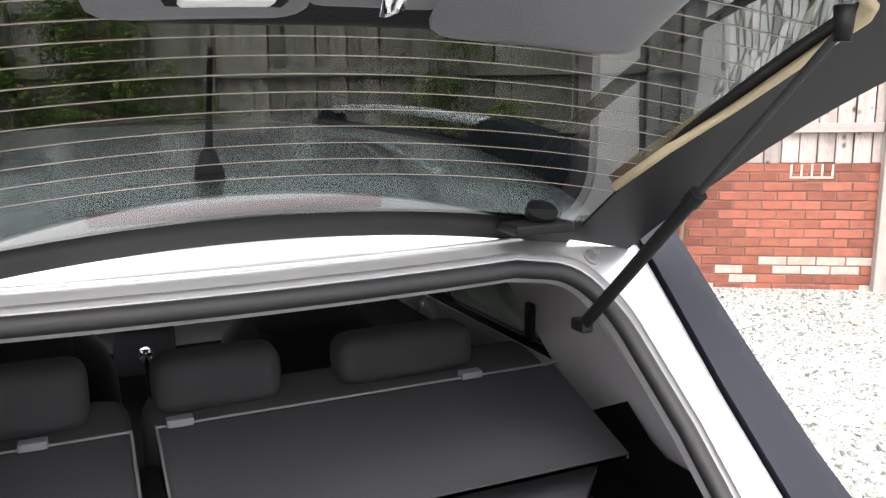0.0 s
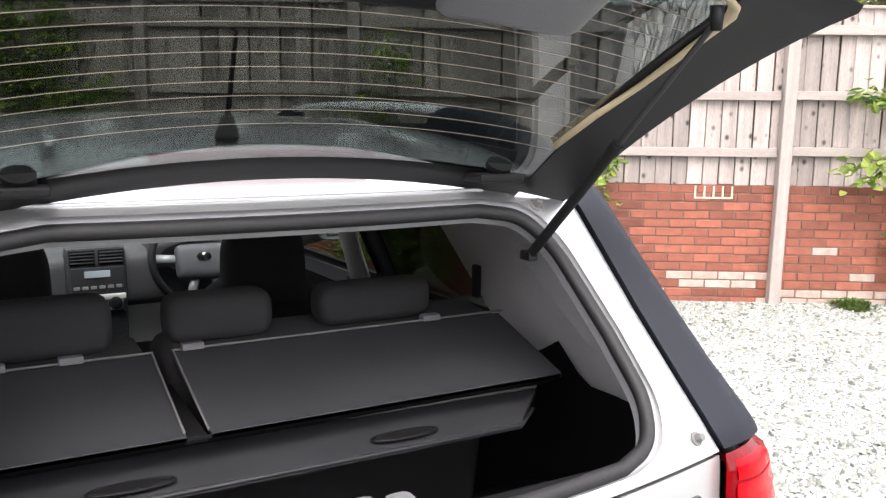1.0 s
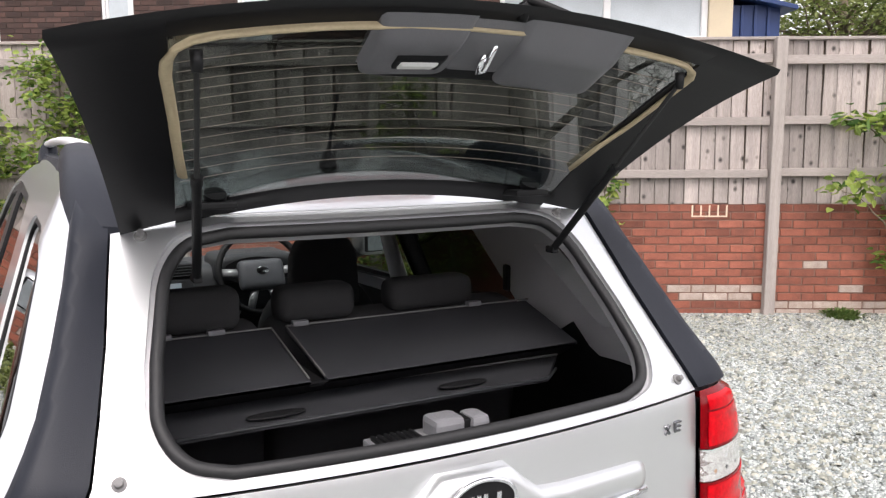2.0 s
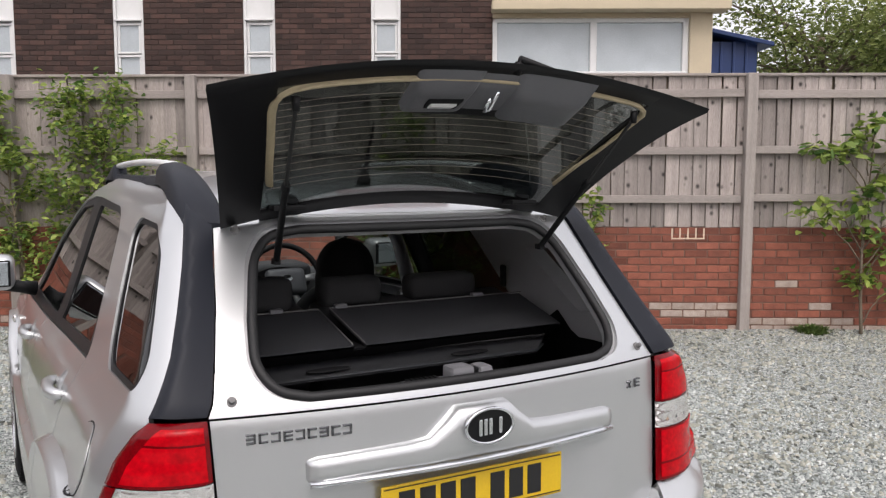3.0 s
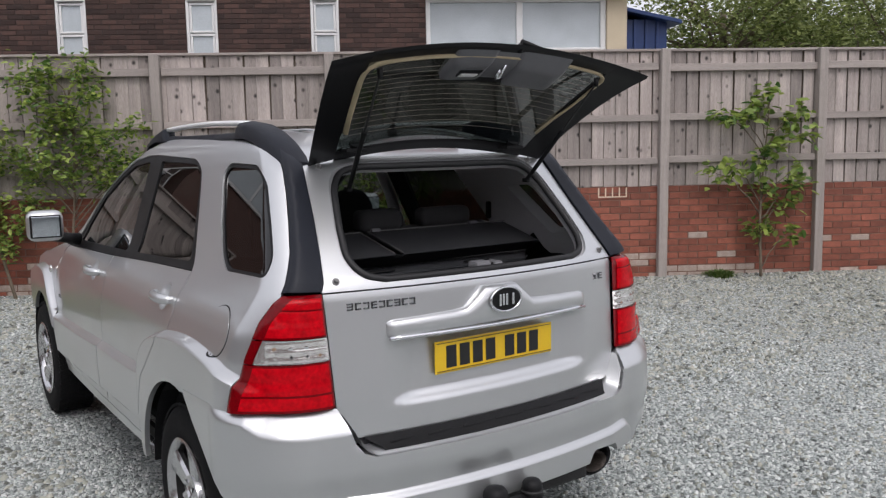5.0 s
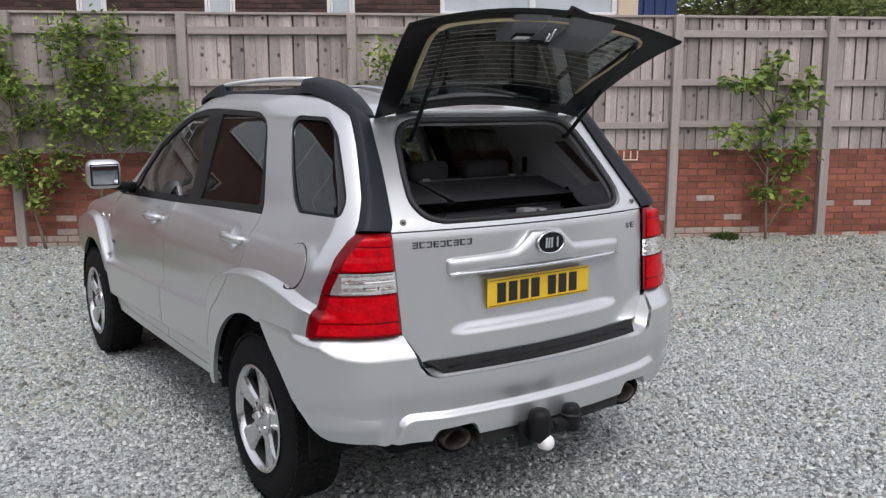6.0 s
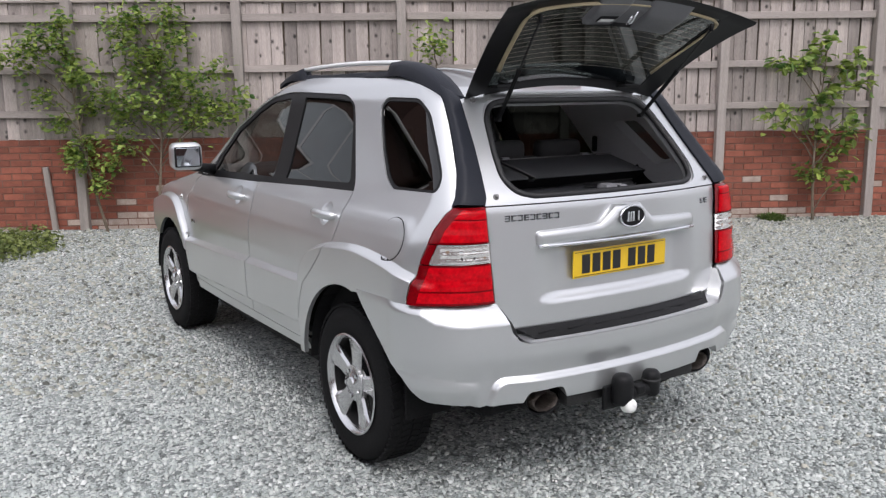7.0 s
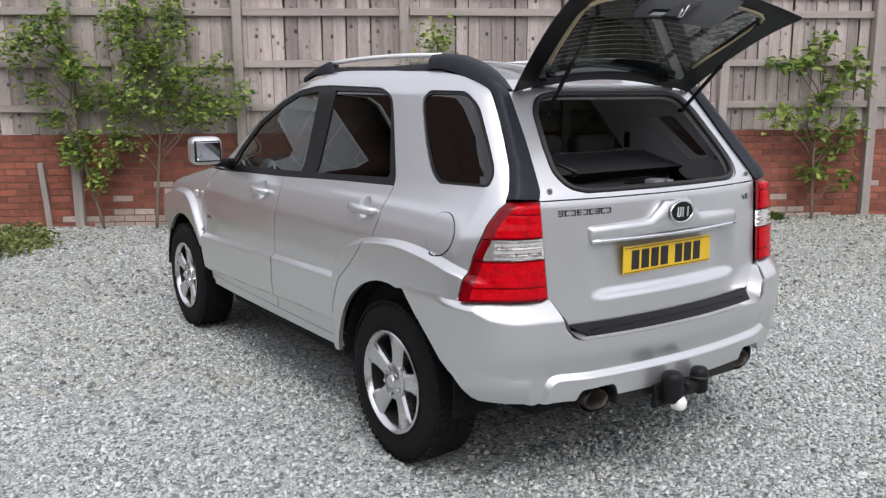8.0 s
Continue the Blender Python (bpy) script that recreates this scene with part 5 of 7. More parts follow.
for x in (-0.355, 0.355):
    hg = part("hinge", lathe([(0.021, -0.008), (0.021, 0.004), (0.016, 0.010), (0.009, 0.010), (0.009, 0.004), (0.0, 0.004)], 20, "z"), BLACK_PLASTIC, hatch, smooth=40, m=hb @ Matrix.Translation(hatch_at(x, 0.055, -0.014)) @ Matrix.Rotation(radians(180 + 30), 4, "X"))
    boxed("hinge_foot", (x - 0.05, 0.53, 1.592), (x + 0.035, 0.60, 1.606), BLACK_PLASTIC, hatch, 0.004, m=hb)
for g in (-1, 1):
    a_, b_ = Vector((g * 0.402, 0.525, 1.470)), Vector((g * 0.460, 0.203, 1.826))
    m_ = a_.lerp(b_, 0.52)
    st = part("gas_strut", tube([a_, m_], 0.0085, 14), BLACK_PLASTIC, hatch, smooth=40, m=hb)
    part("strut_rod", tube([m_, b_], 0.0045, 10), DARK_METAL, st, smooth=40)
    part("strut_collar", tube([a_.lerp(b_, 0.50), a_.lerp(b_, 0.535)], 0.0105, 12), BLACK_PLASTIC, st, smooth=40)
    part("strut_ball", tube([b_ - Vector((0, 0, 0.012)), b_ + Vector((0, 0, 0.02))], [0.008, 0.010], 12), BLACK_PLASTIC, st, smooth=True)
    part("strut_foot", box(bmesh.new(), (-0.008, -0.009, -0.010), (0.009, 0.02, 0.006), 0.003, 2, Matrix.Translation(a_)), BLACK_PLASTIC, st)
part("drip_line", tube([tuple(placed(np.array([x]), np.array([1.574]), 0.001, None)[0][0]) for x in np.linspace(-0.44, 0.44, 24)], 0.0035, 6), SILVER, car, smooth=True)

# ---- inside the car ----
for g in (-1, 1):
    up = [(0.47, 1.13), (0.70, 1.12), (1.06, 1.10), (1.23, 1.45), (1.33, 1.57), (1.95, 1.59), (1.95, 1.60), (0.68, 1.60), (0.56, 1.42)]
    panel("upper_lining", on_skin(up), TRIM, car, holes=[on_skin([(0.92, 1.45, 0.03), (0.75, 1.46, 0.03), (0.575, 1.265, 0.03), (0.70, 1.245, 0.03)])], off=-0.070, shape=None, skirt=-0.058, mirror=g, label="pale grey pillar lining")
    panel("lower_lining", on_skin([(0.46, 0.62), (0.47, 1.168), (0.66, 1.17), (0.735, 1.166), (0.765, 1.185), (0.805, 1.244), (0.90, 1.20), (1.03, 1.145), (1.2, 1.14), (2.0, 1.12), (3.0, 1.09), (3.0, 0.5), (1.1, 0.5)]), DARK_TRIM, car, off=-0.080, shape=None, skirt=0.0, mirror=g)
    boxed("belt_slot", (g * 0.615 - 0.006, 1.03, 1.27), (g * 0.615 + 0.008, 1.06, 1.35), BLACK_PLASTIC, car, 0.008)
    part("door_pillar", tube([(g * 0.745, 2.02, 1.12), (g * 0.67, 2.0, 1.35), (g * 0.57, 1.98, 1.54)], [0.05, 0.042, 0.04], 12, flat=0.5), TRIM, car, "pale grey door pillar", smooth=True)
boxed("boot_floor", (-0.66, 0.34, 0.62), (0.66, 1.2, 0.66), DARK_TRIM, car, 0.01)
boxed("cabin_floor", (-0.74, 1.1, 0.38), (0.74, 3.2, 0.42), DARK_TRIM, car, 0.01)
# inner face of the tailgate, with the latch
boxed("tailgate_inner", (-0.50, 0.315, 0.66), (0.50, 0.36, 1.155), DARK_TRIM, car, 0.015)
sill_t = boxed("latch_plate", (-0.15, 0.285, 1.150), (0.085, 0.36, 1.170), GREY_BOX, car, 0.006, label="grey latch cover on the tailgate edge")
boxed("latch_block", (-0.035, 0.285, 1.160), (0.03, 0.345, 1.205), GREY_BOX, sill_t, 0.012)
boxed("latch_block", (0.045, 0.285, 1.160), (0.085, 0.345, 1.200), GREY_BOX, sill_t, 0.012)
boxed("latch_jaw", (0.028, 0.295, 1.160), (0.047, 0.335, 1.196), BLACK_PLASTIC, sill_t, 0.004)
for k in range(7):
    boxed("latch_rib", (-0.14 + 0.013 * k, 0.29, 1.166), (-0.133 + 0.013 * k, 0.345, 1.178), BLACK_PLASTIC, sill_t, 0.001)


def sheet(bm, corners, nx=12, ny=6, sag=0.0, thick=0.008):
    """A softly sagging sheet between four corners."""
    A_, B_, C_, D_ = [Vector(c) for c in corners]
    grids = []
    for o in (0, -thick):
        grids.append([[bm.verts.new(A_.lerp(B_, i / nx).lerp(D_.lerp(C_, i / nx), j / ny) + Vector((0, 0, o - sag * math.sin(math.pi * j / ny) * math.sin(math.pi * i / nx)))) for i in range(nx + 1)] for j in range(ny + 1)])
    for q, G in enumerate(grids):
        for j in range(ny):
            for i in range(nx):
                f = (G[j][i], G[j][i + 1], G[j + 1][i + 1], G[j + 1][i])
                bm.faces.new(f if not q else f[::-1])
    T_, U_ = grids
    for i in range(nx):
        bm.faces.new((T_[0][i + 1], T_[0][i], U_[0][i], U_[0][i + 1]))
        bm.faces.new((T_[ny][i], T_[ny][i + 1], U_[ny][i + 1], U_[ny][i]))
    for j in range(ny):
        bm.faces.new((T_[j][0], T_[j + 1][0], U_[j + 1][0], U_[j][0]))
        bm.faces.new((T_[j + 1][nx], T_[j][nx], U_[j][nx], U_[j + 1][nx]))
    return bm


flap_cover = thing("seat_back_flap", "black vinyl flaps bridging the seat backs and the load cover", "cover", at=(0, 0.78, 1.23))
fb = Matrix.Translation((0, -0.78, -1.23))
for x0, x1 in ((-0.60, -0.145), (-0.112, 0.60)):
    part("flap", sheet(bmesh.new(), ((x0 * 0.95, 0.645, 1.206), (x1 * (0.95 if x1 > 0 else 1), 0.645, 1.206), (x1 * 0.985, 0.91, 1.266), (x0 * 0.985, 0.91, 1.266)), sag=0.004), COVER, flap_cover, smooth=40, m=fb)
    for p0, p1 in (((x0, 0.91, 1.270), (x1, 0.91, 1.270)), ((x0 + 0.002 if x0 > -0.2 else x1 - 0.002, 0.65, 1.211), (x0 + 0.002 if x0 > -0.2 else x1 - 0.002, 0.91, 1.270))):
        part("flap_piping", tube([p0, p1], 0.0022, 6), FLANGE, flap_cover, m=fb)
boxed("flap_gap", (-0.146, 0.65, 1.192), (-0.111, 0.93, 1.200), DARK_TRIM, flap_cover, m=fb @ Matrix.Translation((0, 0, 0)))
for x in (-0.40, -0.28, -0.075, 0.42):
    boxed("flap_clip", (x - 0.02, 0.900, 1.268), (x + 0.02, 0.922, 1.281), GREY_BOX, flap_cover, 0.003, m=fb)
part("front_hem", sheet(bmesh.new(), ((-0.565, 0.645, 1.204), (0.565, 0.645, 1.204), (0.60, 0.755, 1.150), (-0.60, 0.755, 1.150)), thick=0.006), DARK_TRIM, flap_cover, smooth=40, m=fb)
cover = thing("load_cover", "black retractable load cover with two oval grips", "load cover", at=(0, 0.66, 1.13))
cb = Matrix.Translation((0, -0.66, -1.13))
part("cassette", tube([(-0.60, 0.80, 1.125), (0.60, 0.80, 1.125)], 0.032, 14), BLACK_PLASTIC, cover, smooth=40, m=cb)
part("cover_front", sheet(bmesh.new(), ((-0.585, 0.595, 1.146), (0.44, 0.59, 1.146), (0.565, 0.725, 1.152), (-0.60, 0.765, 1.152)), nx=20, thick=0.012), COVER, cover, smooth=40, m=cb)
part("cover_piping", tube([(-0.60, 0.762, 1.156), (0.565, 0.722, 1.156)], 0.003, 6), FLANGE, cover, m=cb)
part("cover_lip", tube([(-0.585, 0.595, 1.141), (0.0, 0.592, 1.141), (0.44, 0.588, 1.141), (0.50, 0.64, 1.146)], 0.0038, 8), DASH, cover, smooth=True, m=cb)
for x in (-0.232, 0.216):
    rim_ = part("grip_rim", tube([(x + 0.062 * math.cos(t), 0.618 + 0.017 * math.sin(t), 1.1545) for t in np.linspace(0, 2 * math.pi, 28, endpoint=False)], 0.0028, 8, closed=True), BLACK_PLASTIC, cover, smooth=True, m=cb)
    part("grip_hollow", lathe([(0.0, 0.0015), (0.9, 0.0015), (1.0, -0.002), (0.0, -0.006)], 28, "z"), DARK_TRIM, cover, m=cb @ Matrix.Translation((x, 0.618, 1.1555)) @ Matrix.Diagonal((0.060, 0.015, 1, 1)))


def cushion(bm, lo, hi, r, m=None):
    return box(bm, lo, hi, r, 4, m)


def pillow(lo, hi, m, r):
    """A stuffed form: rounded upper corners seen from behind, narrowing upwards, with a domed face."""
    lo, hi = Vector(lo), Vector(hi)
    w, h = (hi.x - lo.x) / 2, hi.z - lo.z
    cx, cy, d = (lo.x + hi.x) / 2, (lo.y + hi.y) / 2, (hi.y - lo.y) / 2
    bm = bmesh.new()
    rings = []
    for k in range(17):
        z = h * k / 16
        drop = max(0.0, z - (h - r)) / r
        half = (w - r * (1 - math.sqrt(max(0.0, 1 - drop * drop)))) * (1 - 0.10 * z / h)
        deep = d * (0.75 + 0.25 * math.sin(math.pi * min(1, 0.25 + 0.7 * z / h))) * math.sqrt(max(0.02, 1 - drop ** 4))
        ring = []
        for i in range(24):
            t = 2 * math.pi * i / 24
            c, s_ = math.cos(t), math.sin(t)
            ring.append(bm.verts.new(m @ Vector((cx + half * math.copysign(abs(c) ** 0.5, c), cy + deep * math.copysign(abs(s_) ** 0.7, s_), lo.z + z))))
        rings.append(ring)
    for A_, B_ in zip(rings, rings[1:]):
        for i in range(24):
            bm.faces.new((A_[i], A_[(i + 1) % 24], B_[(i + 1) % 24], B_[i]))
    bm.faces.new(rings[0][::-1])
    bm.faces.new(rings[-1])
    return bm


def seat_row():
    s_ = thing("bench_seat", "charcoal cloth rear bench with three headrests", "car seat", at=(0, 1.1, 0.45))
    o = Matrix.Translation((0, -1.1, -0.45))
    for x0, x1 in ((-0.62, -0.14), (-0.125, 0.62)):
        part("backrest", cushion(bmesh.new(), (x0, -0.08, 0), (x1, 0.08, 0.70), 0.05, o @ Matrix.Translation((0, 1.13, 0.57)) @ Matrix.Rotation(radians(9), 4, "X")), FABRIC, s_, smooth=True)
    part("bench", cushion(bmesh.new(), (-0.64, 1.18, 0.50), (0.64, 1.68, 0.72), 0.06, o), FABRIC, s_, smooth=True)
    for x0, x1, zt in ((-0.46, -0.20, 1.365), (-0.108, 0.102, 1.352), (0.20, 0.46, 1.345)):
        part("headrest", cushion(bmesh.new(), (x0, 0.965, 1.258), (x1, 1.06, zt), 0.038, o), FABRIC, s_, smooth=True)
    return s_


seat_row()


def front_seat(x):
    s_ = thing("front_seat", "dark cloth front seat with a headrest", "car seat", at=(x, 2.1, 0.45), group="front seats")
    part("seat_cushion", cushion(bmesh.new(), (-0.26, -0.05, 0.10), (0.26, 0.50, 0.30), 0.07), FABRIC, s_, smooth=True)
    part("seat_back", pillow((-0.25, -0.08, 0), (0.25, 0.09, 0.52), Matrix.Translation((0, -0.05, 0.24)) @ Matrix.Rotation(radians(12), 4, "X"), 0.20), FABRIC, s_, smooth=True)
    part("headrest", pillow((-0.138, -0.235, 0.655), (0.138, -0.11, 0.945), Matrix(), 0.13), FABRIC, s_, smooth=True)
    for g in (-1, 1):
        part("headrest_post", tube([(g * 0.06, -0.17, 0.74), (g * 0.06, -0.175, 0.80)], 0.007, 8), CHROME, s_)
    return s_


front_seat(0.37)
front_seat(-0.37)
dash = thing("dashboard", "dark dashboard with silver centre console, vents and radio", "dashboard", at=(0, 3.0, 1.0))
db = Matrix.Translation((0, -3.0, -1.0))
part("dash_top", cushion(bmesh.new(), (-0.70, 2.90, 0.90), (0.70, 3.32, 1.135), 0.07, db), DASH_TOP, dash, smooth=True)
part("instrument_hood", cushion(bmesh.new(), (0.19, 2.83, 1.05), (0.56, 3.1, 1.185), 0.05, db), DASH, dash, smooth=True)
part("instrument_panel", lathe([(0.0, 0.0), (0.15, 0.0), (0.15, 0.01), (0, 0.012)], 30, "y"), DARK_TRIM, dash, m=db @ Matrix.Translation((0.37, 2.825, 1.11)) @ Matrix.Diagonal((1, 1, 0.42, 1)))
con = boxed("centre_console", (-0.125, 2.86, 0.70), (0.10, 2.98, 1.165), DASH, dash, 0.03, m=db, smooth=40)
for x0, x1 in ((-0.112, -0.018), (-0.006, 0.088)):
    vent = boxed("air_vent", (x0, 2.853, 1.095), (x1, 2.866, 1.155), DARK_TRIM, dash, 0.004, m=db)
    for k in range(4):
        boxed("vent_slat", (x0 + 0.004, 2.848, 1.103 + 0.013 * k), (x1 - 0.004, 2.858, 1.107 + 0.013 * k), DASH_TOP, dash, 0.001, m=db)
radio = boxed("radio", (-0.108, 2.852, 0.985), (0.083, 2.866, 1.085), DASH, dash, 0.004, m=db)
boxed("radio_display", (-0.06, 2.848, 1.045), (0.035, 2.856, 1.072), PANE, dash, 0.002, m=db)
for k in range(6):
    boxed("radio_button", (-0.10 + 0.031 * k, 2.847, 1.0), (-0.078 + 0.031 * k, 2.856, 1.012), SILVER_PLASTIC, dash, 0.002, m=db)
boxed("heater_panel", (-0.12, 2.850, 0.900), (0.090, 2.866, 0.950), DASH, dash, 0.006, m=db)
boxed("heater_trim", (-0.14, 2.842, 0.955), (0.090, 2.866, 0.975), BAR_SILVER, dash, 0.004, m=db)
for x in (-0.075, -0.012, 0.05):
    boxed("heater_ring", (x - 0.028, 2.846, 0.912), (x + 0.028, 2.852, 0.968), SILVER_PLASTIC, dash, 0.012, m=db)
    part("heater_knob", lathe([(0.026, 0), (0.024, -0.02), (0.018, -0.024), (0, -0.024)], 20, "y"), BLACK_PLASTIC, dash, smooth=40, m=db @ Matrix.Translation((x, 2.85, 0.94)))
part("gear_lever", tube([(-0.02, 2.62, 0.62), (-0.03, 2.55, 0.86)], 0.008, 8), DARK_METAL, dash, m=db)
part("gear_knob", lathe([(0, -0.035), (0.018, -0.03), (0.024, 0.0), (0.02, 0.025), (0.0, 0.032)], 18, "z"), CHROME, dash, smooth=True, m=db @ Matrix.Translation((-0.03, 2.545, 0.88)))
wheel_s = thing("steering_wheel", "dark leather steering wheel with a grey hub", "steering wheel", at=(0.36, 2.70, 1.118))
sr = Matrix.Rotation(radians(66), 4, "X")
part("wheel_rim", tube([(0.192 * math.cos(t), 0.192 * math.sin(t), 0) for t in np.linspace(0, 2 * math.pi, 40, endpoint=False)], 0.0155, 10, closed=True), BLACK_PLASTIC, wheel_s, smooth=True, m=sr)
hubp = part("wheel_hub", cushion(bmesh.new(), (-0.105, -0.085, -0.02), (0.105, 0.06, 0.03), 0.035, Matrix()), GREY_HUB, wheel_s, smooth=True, m=sr)
for pts in (((-0.08, 0.0, 0), (-0.175, 0.01, 0)), ((0.08, 0.0, 0), (0.175, 0.01, 0)), ((0.03, -0.06, 0), (0.07, -0.17, 0)), ((-0.03, -0.06, 0), (-0.07, -0.17, 0))):
    part("wheel_spoke", tube(pts, 0.018, 8, flat=0.5), SILVER_PLASTIC, wheel_s, smooth=True, m=sr)
part("hub_emblem", lathe([(0, 0), (0.022, 0), (0.022, 0.004), (0, 0.005)], 20, "z"), CHROME, wheel_s, m=sr @ Matrix.Translation((0, 0, 0.03)) @ Matrix.Diagonal((1.3, 0.8, 1, 1)))

# ---- ground, wall, fence, house, plants ----
FA, FD = Vector((-0.664, 7.874, 0)), Vector((0.8611, -0.5084, 0))
FN = Vector((-0.5084, -0.8611, 0))      # towards the car
FENCE_C = -(FA.x * FN.x + FA.y * FN.y)


def rise(x, y):
    """The yard rises a little towards the wall."""
    d = FENCE_C + FN.x * x + FN.y * y
    return 0.11 * smooth01((3.0 - d) / 3.0)


def fence_m(s, out=0.0, z=0.0):
    """A pose at s along the fence, out in front of it: local x along, -y towards the car."""
    p = FA + FD * s + FN * out
    return Matrix(((FD.x, -FN.x, 0, p.x), (FD.y, -FN.y, 0, p.y), (0, 0, 1, z), (0, 0, 0, 1)))


gx = np.concatenate([[-400, -150, -60, -30], np.arange(-14, 14.1, 0.4), [30, 60, 150, 400]])
gy = np.concatenate([[-400, -150, -60, -30], np.arange(-12, 12.1, 0.4), [30, 60, 150, 400]])
V_ = [(x, y, float(rise(x, y)) + (0.004 * noise.noise((x * 0.9, y * 0.9, 0)) if abs(x) < 14 and abs(y) < 12 else 0) - 0.006) for y in gy for x in gx]
F_ = [(j * len(gx) + i, j * len(gx) + i + 1, (j + 1) * len(gx) + i + 1, (j + 1) * len(gx) + i) for j in range(len(gy) - 1) for i in range(len(gx) - 1)]
ground = tagged(obj("ground", mesh_of("ground", V_, F_, True), GRAVEL_BED), "ground bedded with slate gravel, darker between the chips", "ground", kind="structure")


def chips(name, count, region, size, seed, label, material=None):
    """Flat angular chips strewn over the yard, in one mesh."""
    rng = np.random.default_rng(seed)
    x, y = region(rng, count)
    n = len(x)
    sz = size * rng.uniform(0.55, 1.5, n)
    ang = rng.uniform(0, 2 * np.pi, n)
    base = np.array([[1, 0.1, 0], [0.1, 0.75, 0], [-0.95, 0.1, 0], [0.0, -0.7, 0]], float)
    k = len(base)
    P = np.zeros((n, 2 * k, 3))
    jit = rng.uniform(0.75, 1.25, (n, k, 2))
    low, top = base[None, :, :2] * jit, base[None, :, :2] * jit * rng.uniform(0.55, 0.85, (n, 1, 1))
    P[:, :k, :2], P[:, k:, :2] = low * sz[:, None, None], top * sz[:, None, None]
    P[:, k:, 2] = (sz * rng.uniform(0.25, 0.55, n))[:, None]
    P[:, :k, 2] = -0.004
    tx, ty = rng.normal(0, 0.33, (2, n))
    P[:, :, 2] += P[:, :, 0] * tx[:, None] + P[:, :, 1] * ty[:, None]
    c, s_ = np.cos(ang), np.sin(ang)
    X = P[:, :, 0] * c[:, None] - P[:, :, 1] * s_[:, None] + x[:, None]
    Y = P[:, :, 0] * s_[:, None] + P[:, :, 1] * c[:, None] + y[:, None]
    bumpy = 0.010 * np.sin(x * 2.1 + 1.3 * np.sin(y * 1.7)) * np.cos(y * 1.9 + x)
    Z = P[:, :, 2] + (rise(x, y) + rng.uniform(-0.010, 0.001, n) + 0.2 * bumpy)[:, None]
    V = np.stack([X, Y, Z], -1).reshape(-1, 3)
    f = [[k + i for i in range(k)]] + [[i, (i + 1) % k, k + (i + 1) % k, k + i] for i in range(k)]
    me = bpy.data.meshes.new(name)
    me.vertices.add(len(V))
    me.vertices.foreach_set("co", V.ravel())
    loops = np.concatenate([np.array(q) for q in f])
    sizes = np.array([len(q) for q in f])
    allv = (loops[None, :] + (np.arange(n) * 2 * k)[:, None]).ravel()
    start = np.concatenate([[0], np.cumsum(np.tile(sizes, n))[:-1]])
    me.loops.add(len(allv))
    me.loops.foreach_set("vertex_index", allv)
    me.polygons.add(n * len(f))
    me.polygons.foreach_set("loop_start", start)
    me.update()
    me.validate()
    me.materials.append(material or STONE)
    return tagged(new(name, me), label, "gravel", kind="stuff")


def yard(dimmed):
    """Chips all over the yard; those towards its far right are dirtied and dimmed."""
    def strewn(rng, count):
        x, y = rng.uniform(-8, 11, count), rng.uniform(-3.5, 9.5, count)
        d = FENCE_C + FN.x * x + FN.y * y
        ok = (d > 0.02) & ~((np.abs(x) < 0.55) & (y > 0.9) & (y < 4.0)) & ((y > -1.6) | (x > -1.5))
        ok &= (rng.uniform(0, 1, count) < smooth01((x + 0.6) / 4.0)) == dimmed
        return x[ok], y[ok]
    return strewn


chips("gravel", 95000, yard(False), 0.0125, 3, "grey-green slate chippings covering the yard")
chips("gravel", 95000, yard(True), 0.0125, 4, "dirty slate chippings, dimmed in colour towards the bright right", STONE_DIRTY_DIM)


def near_yard(rng, count):
    x, y = rng.uniform(-4.2, 4.2, count), rng.uniform(-1.4, 4.6, count)
    d = FENCE_C + FN.x * x + FN.y * y
    ok = (d > 0.3) & ~((np.abs(x) < 0.7) & (y > 0.6) & (y < 4.2))
    return x[ok], y[ok]


chips("gravel", 75000, near_yard, 0.0105, 5, "finer slate chippings round the car")



def far_yard(rng, count):
    x, y = rng.uniform(-8, 11, count), rng.uniform(1.5, 9.5, count)
    d = FENCE_C + FN.x * x + FN.y * y
    ok = (d > 0.03) & (d < 5.2) & ~((np.abs(x) < 0.95) & (y > 0.2) & (y < 4.4))
    return x[ok], y[ok]


chips("gravel", 50000, far_yard, 0.019, 9, "larger dirty slate chippings, dimmed towards the wall", STONE_DIRTY_DIM)

# brick wall under the fence
WALL_S0, WALL_S1, WALL_TOP = -7.3, 18.2, 1.115
wall = tagged(boxed("wall_garden", (WALL_S0, -0.012, -0.1), (WALL_S1, 0.20, WALL_TOP - 0.006), MORTAR, None, m=fence_m(0, -0.05)), "weathered red brick garden wall with patches of lime", "wall", kind="structure")
# fence: posts, rails, boards
BAYS = range(-4, 10)
BAY = 1.807
fence = thing("fence", "weathered grey timber fence, boards behind three rails", "fence", at=(0, 0, 0))
post_me = bpy.data.meshes.new("post")
bm = box(bmesh.new(), (-0.05, -0.05, -0.15), (0.05, 0.05, 2.60), 0.006, 1)
bm.to_mesh(post_me)
bm.free()
rng = random.Random(4)
for k in BAYS:
    s0 = k * BAY
    g = float(rise(*(FA + FD * s0).xy))
    obj("post", post_me, POST_WOOD, fence, m=fence_m(s0, 0.0, rng.uniform(-0.01, 0.012)) @ Matrix.Rotation(radians(rng.uniform(-0.4, 0.4)), 4, "Y"))
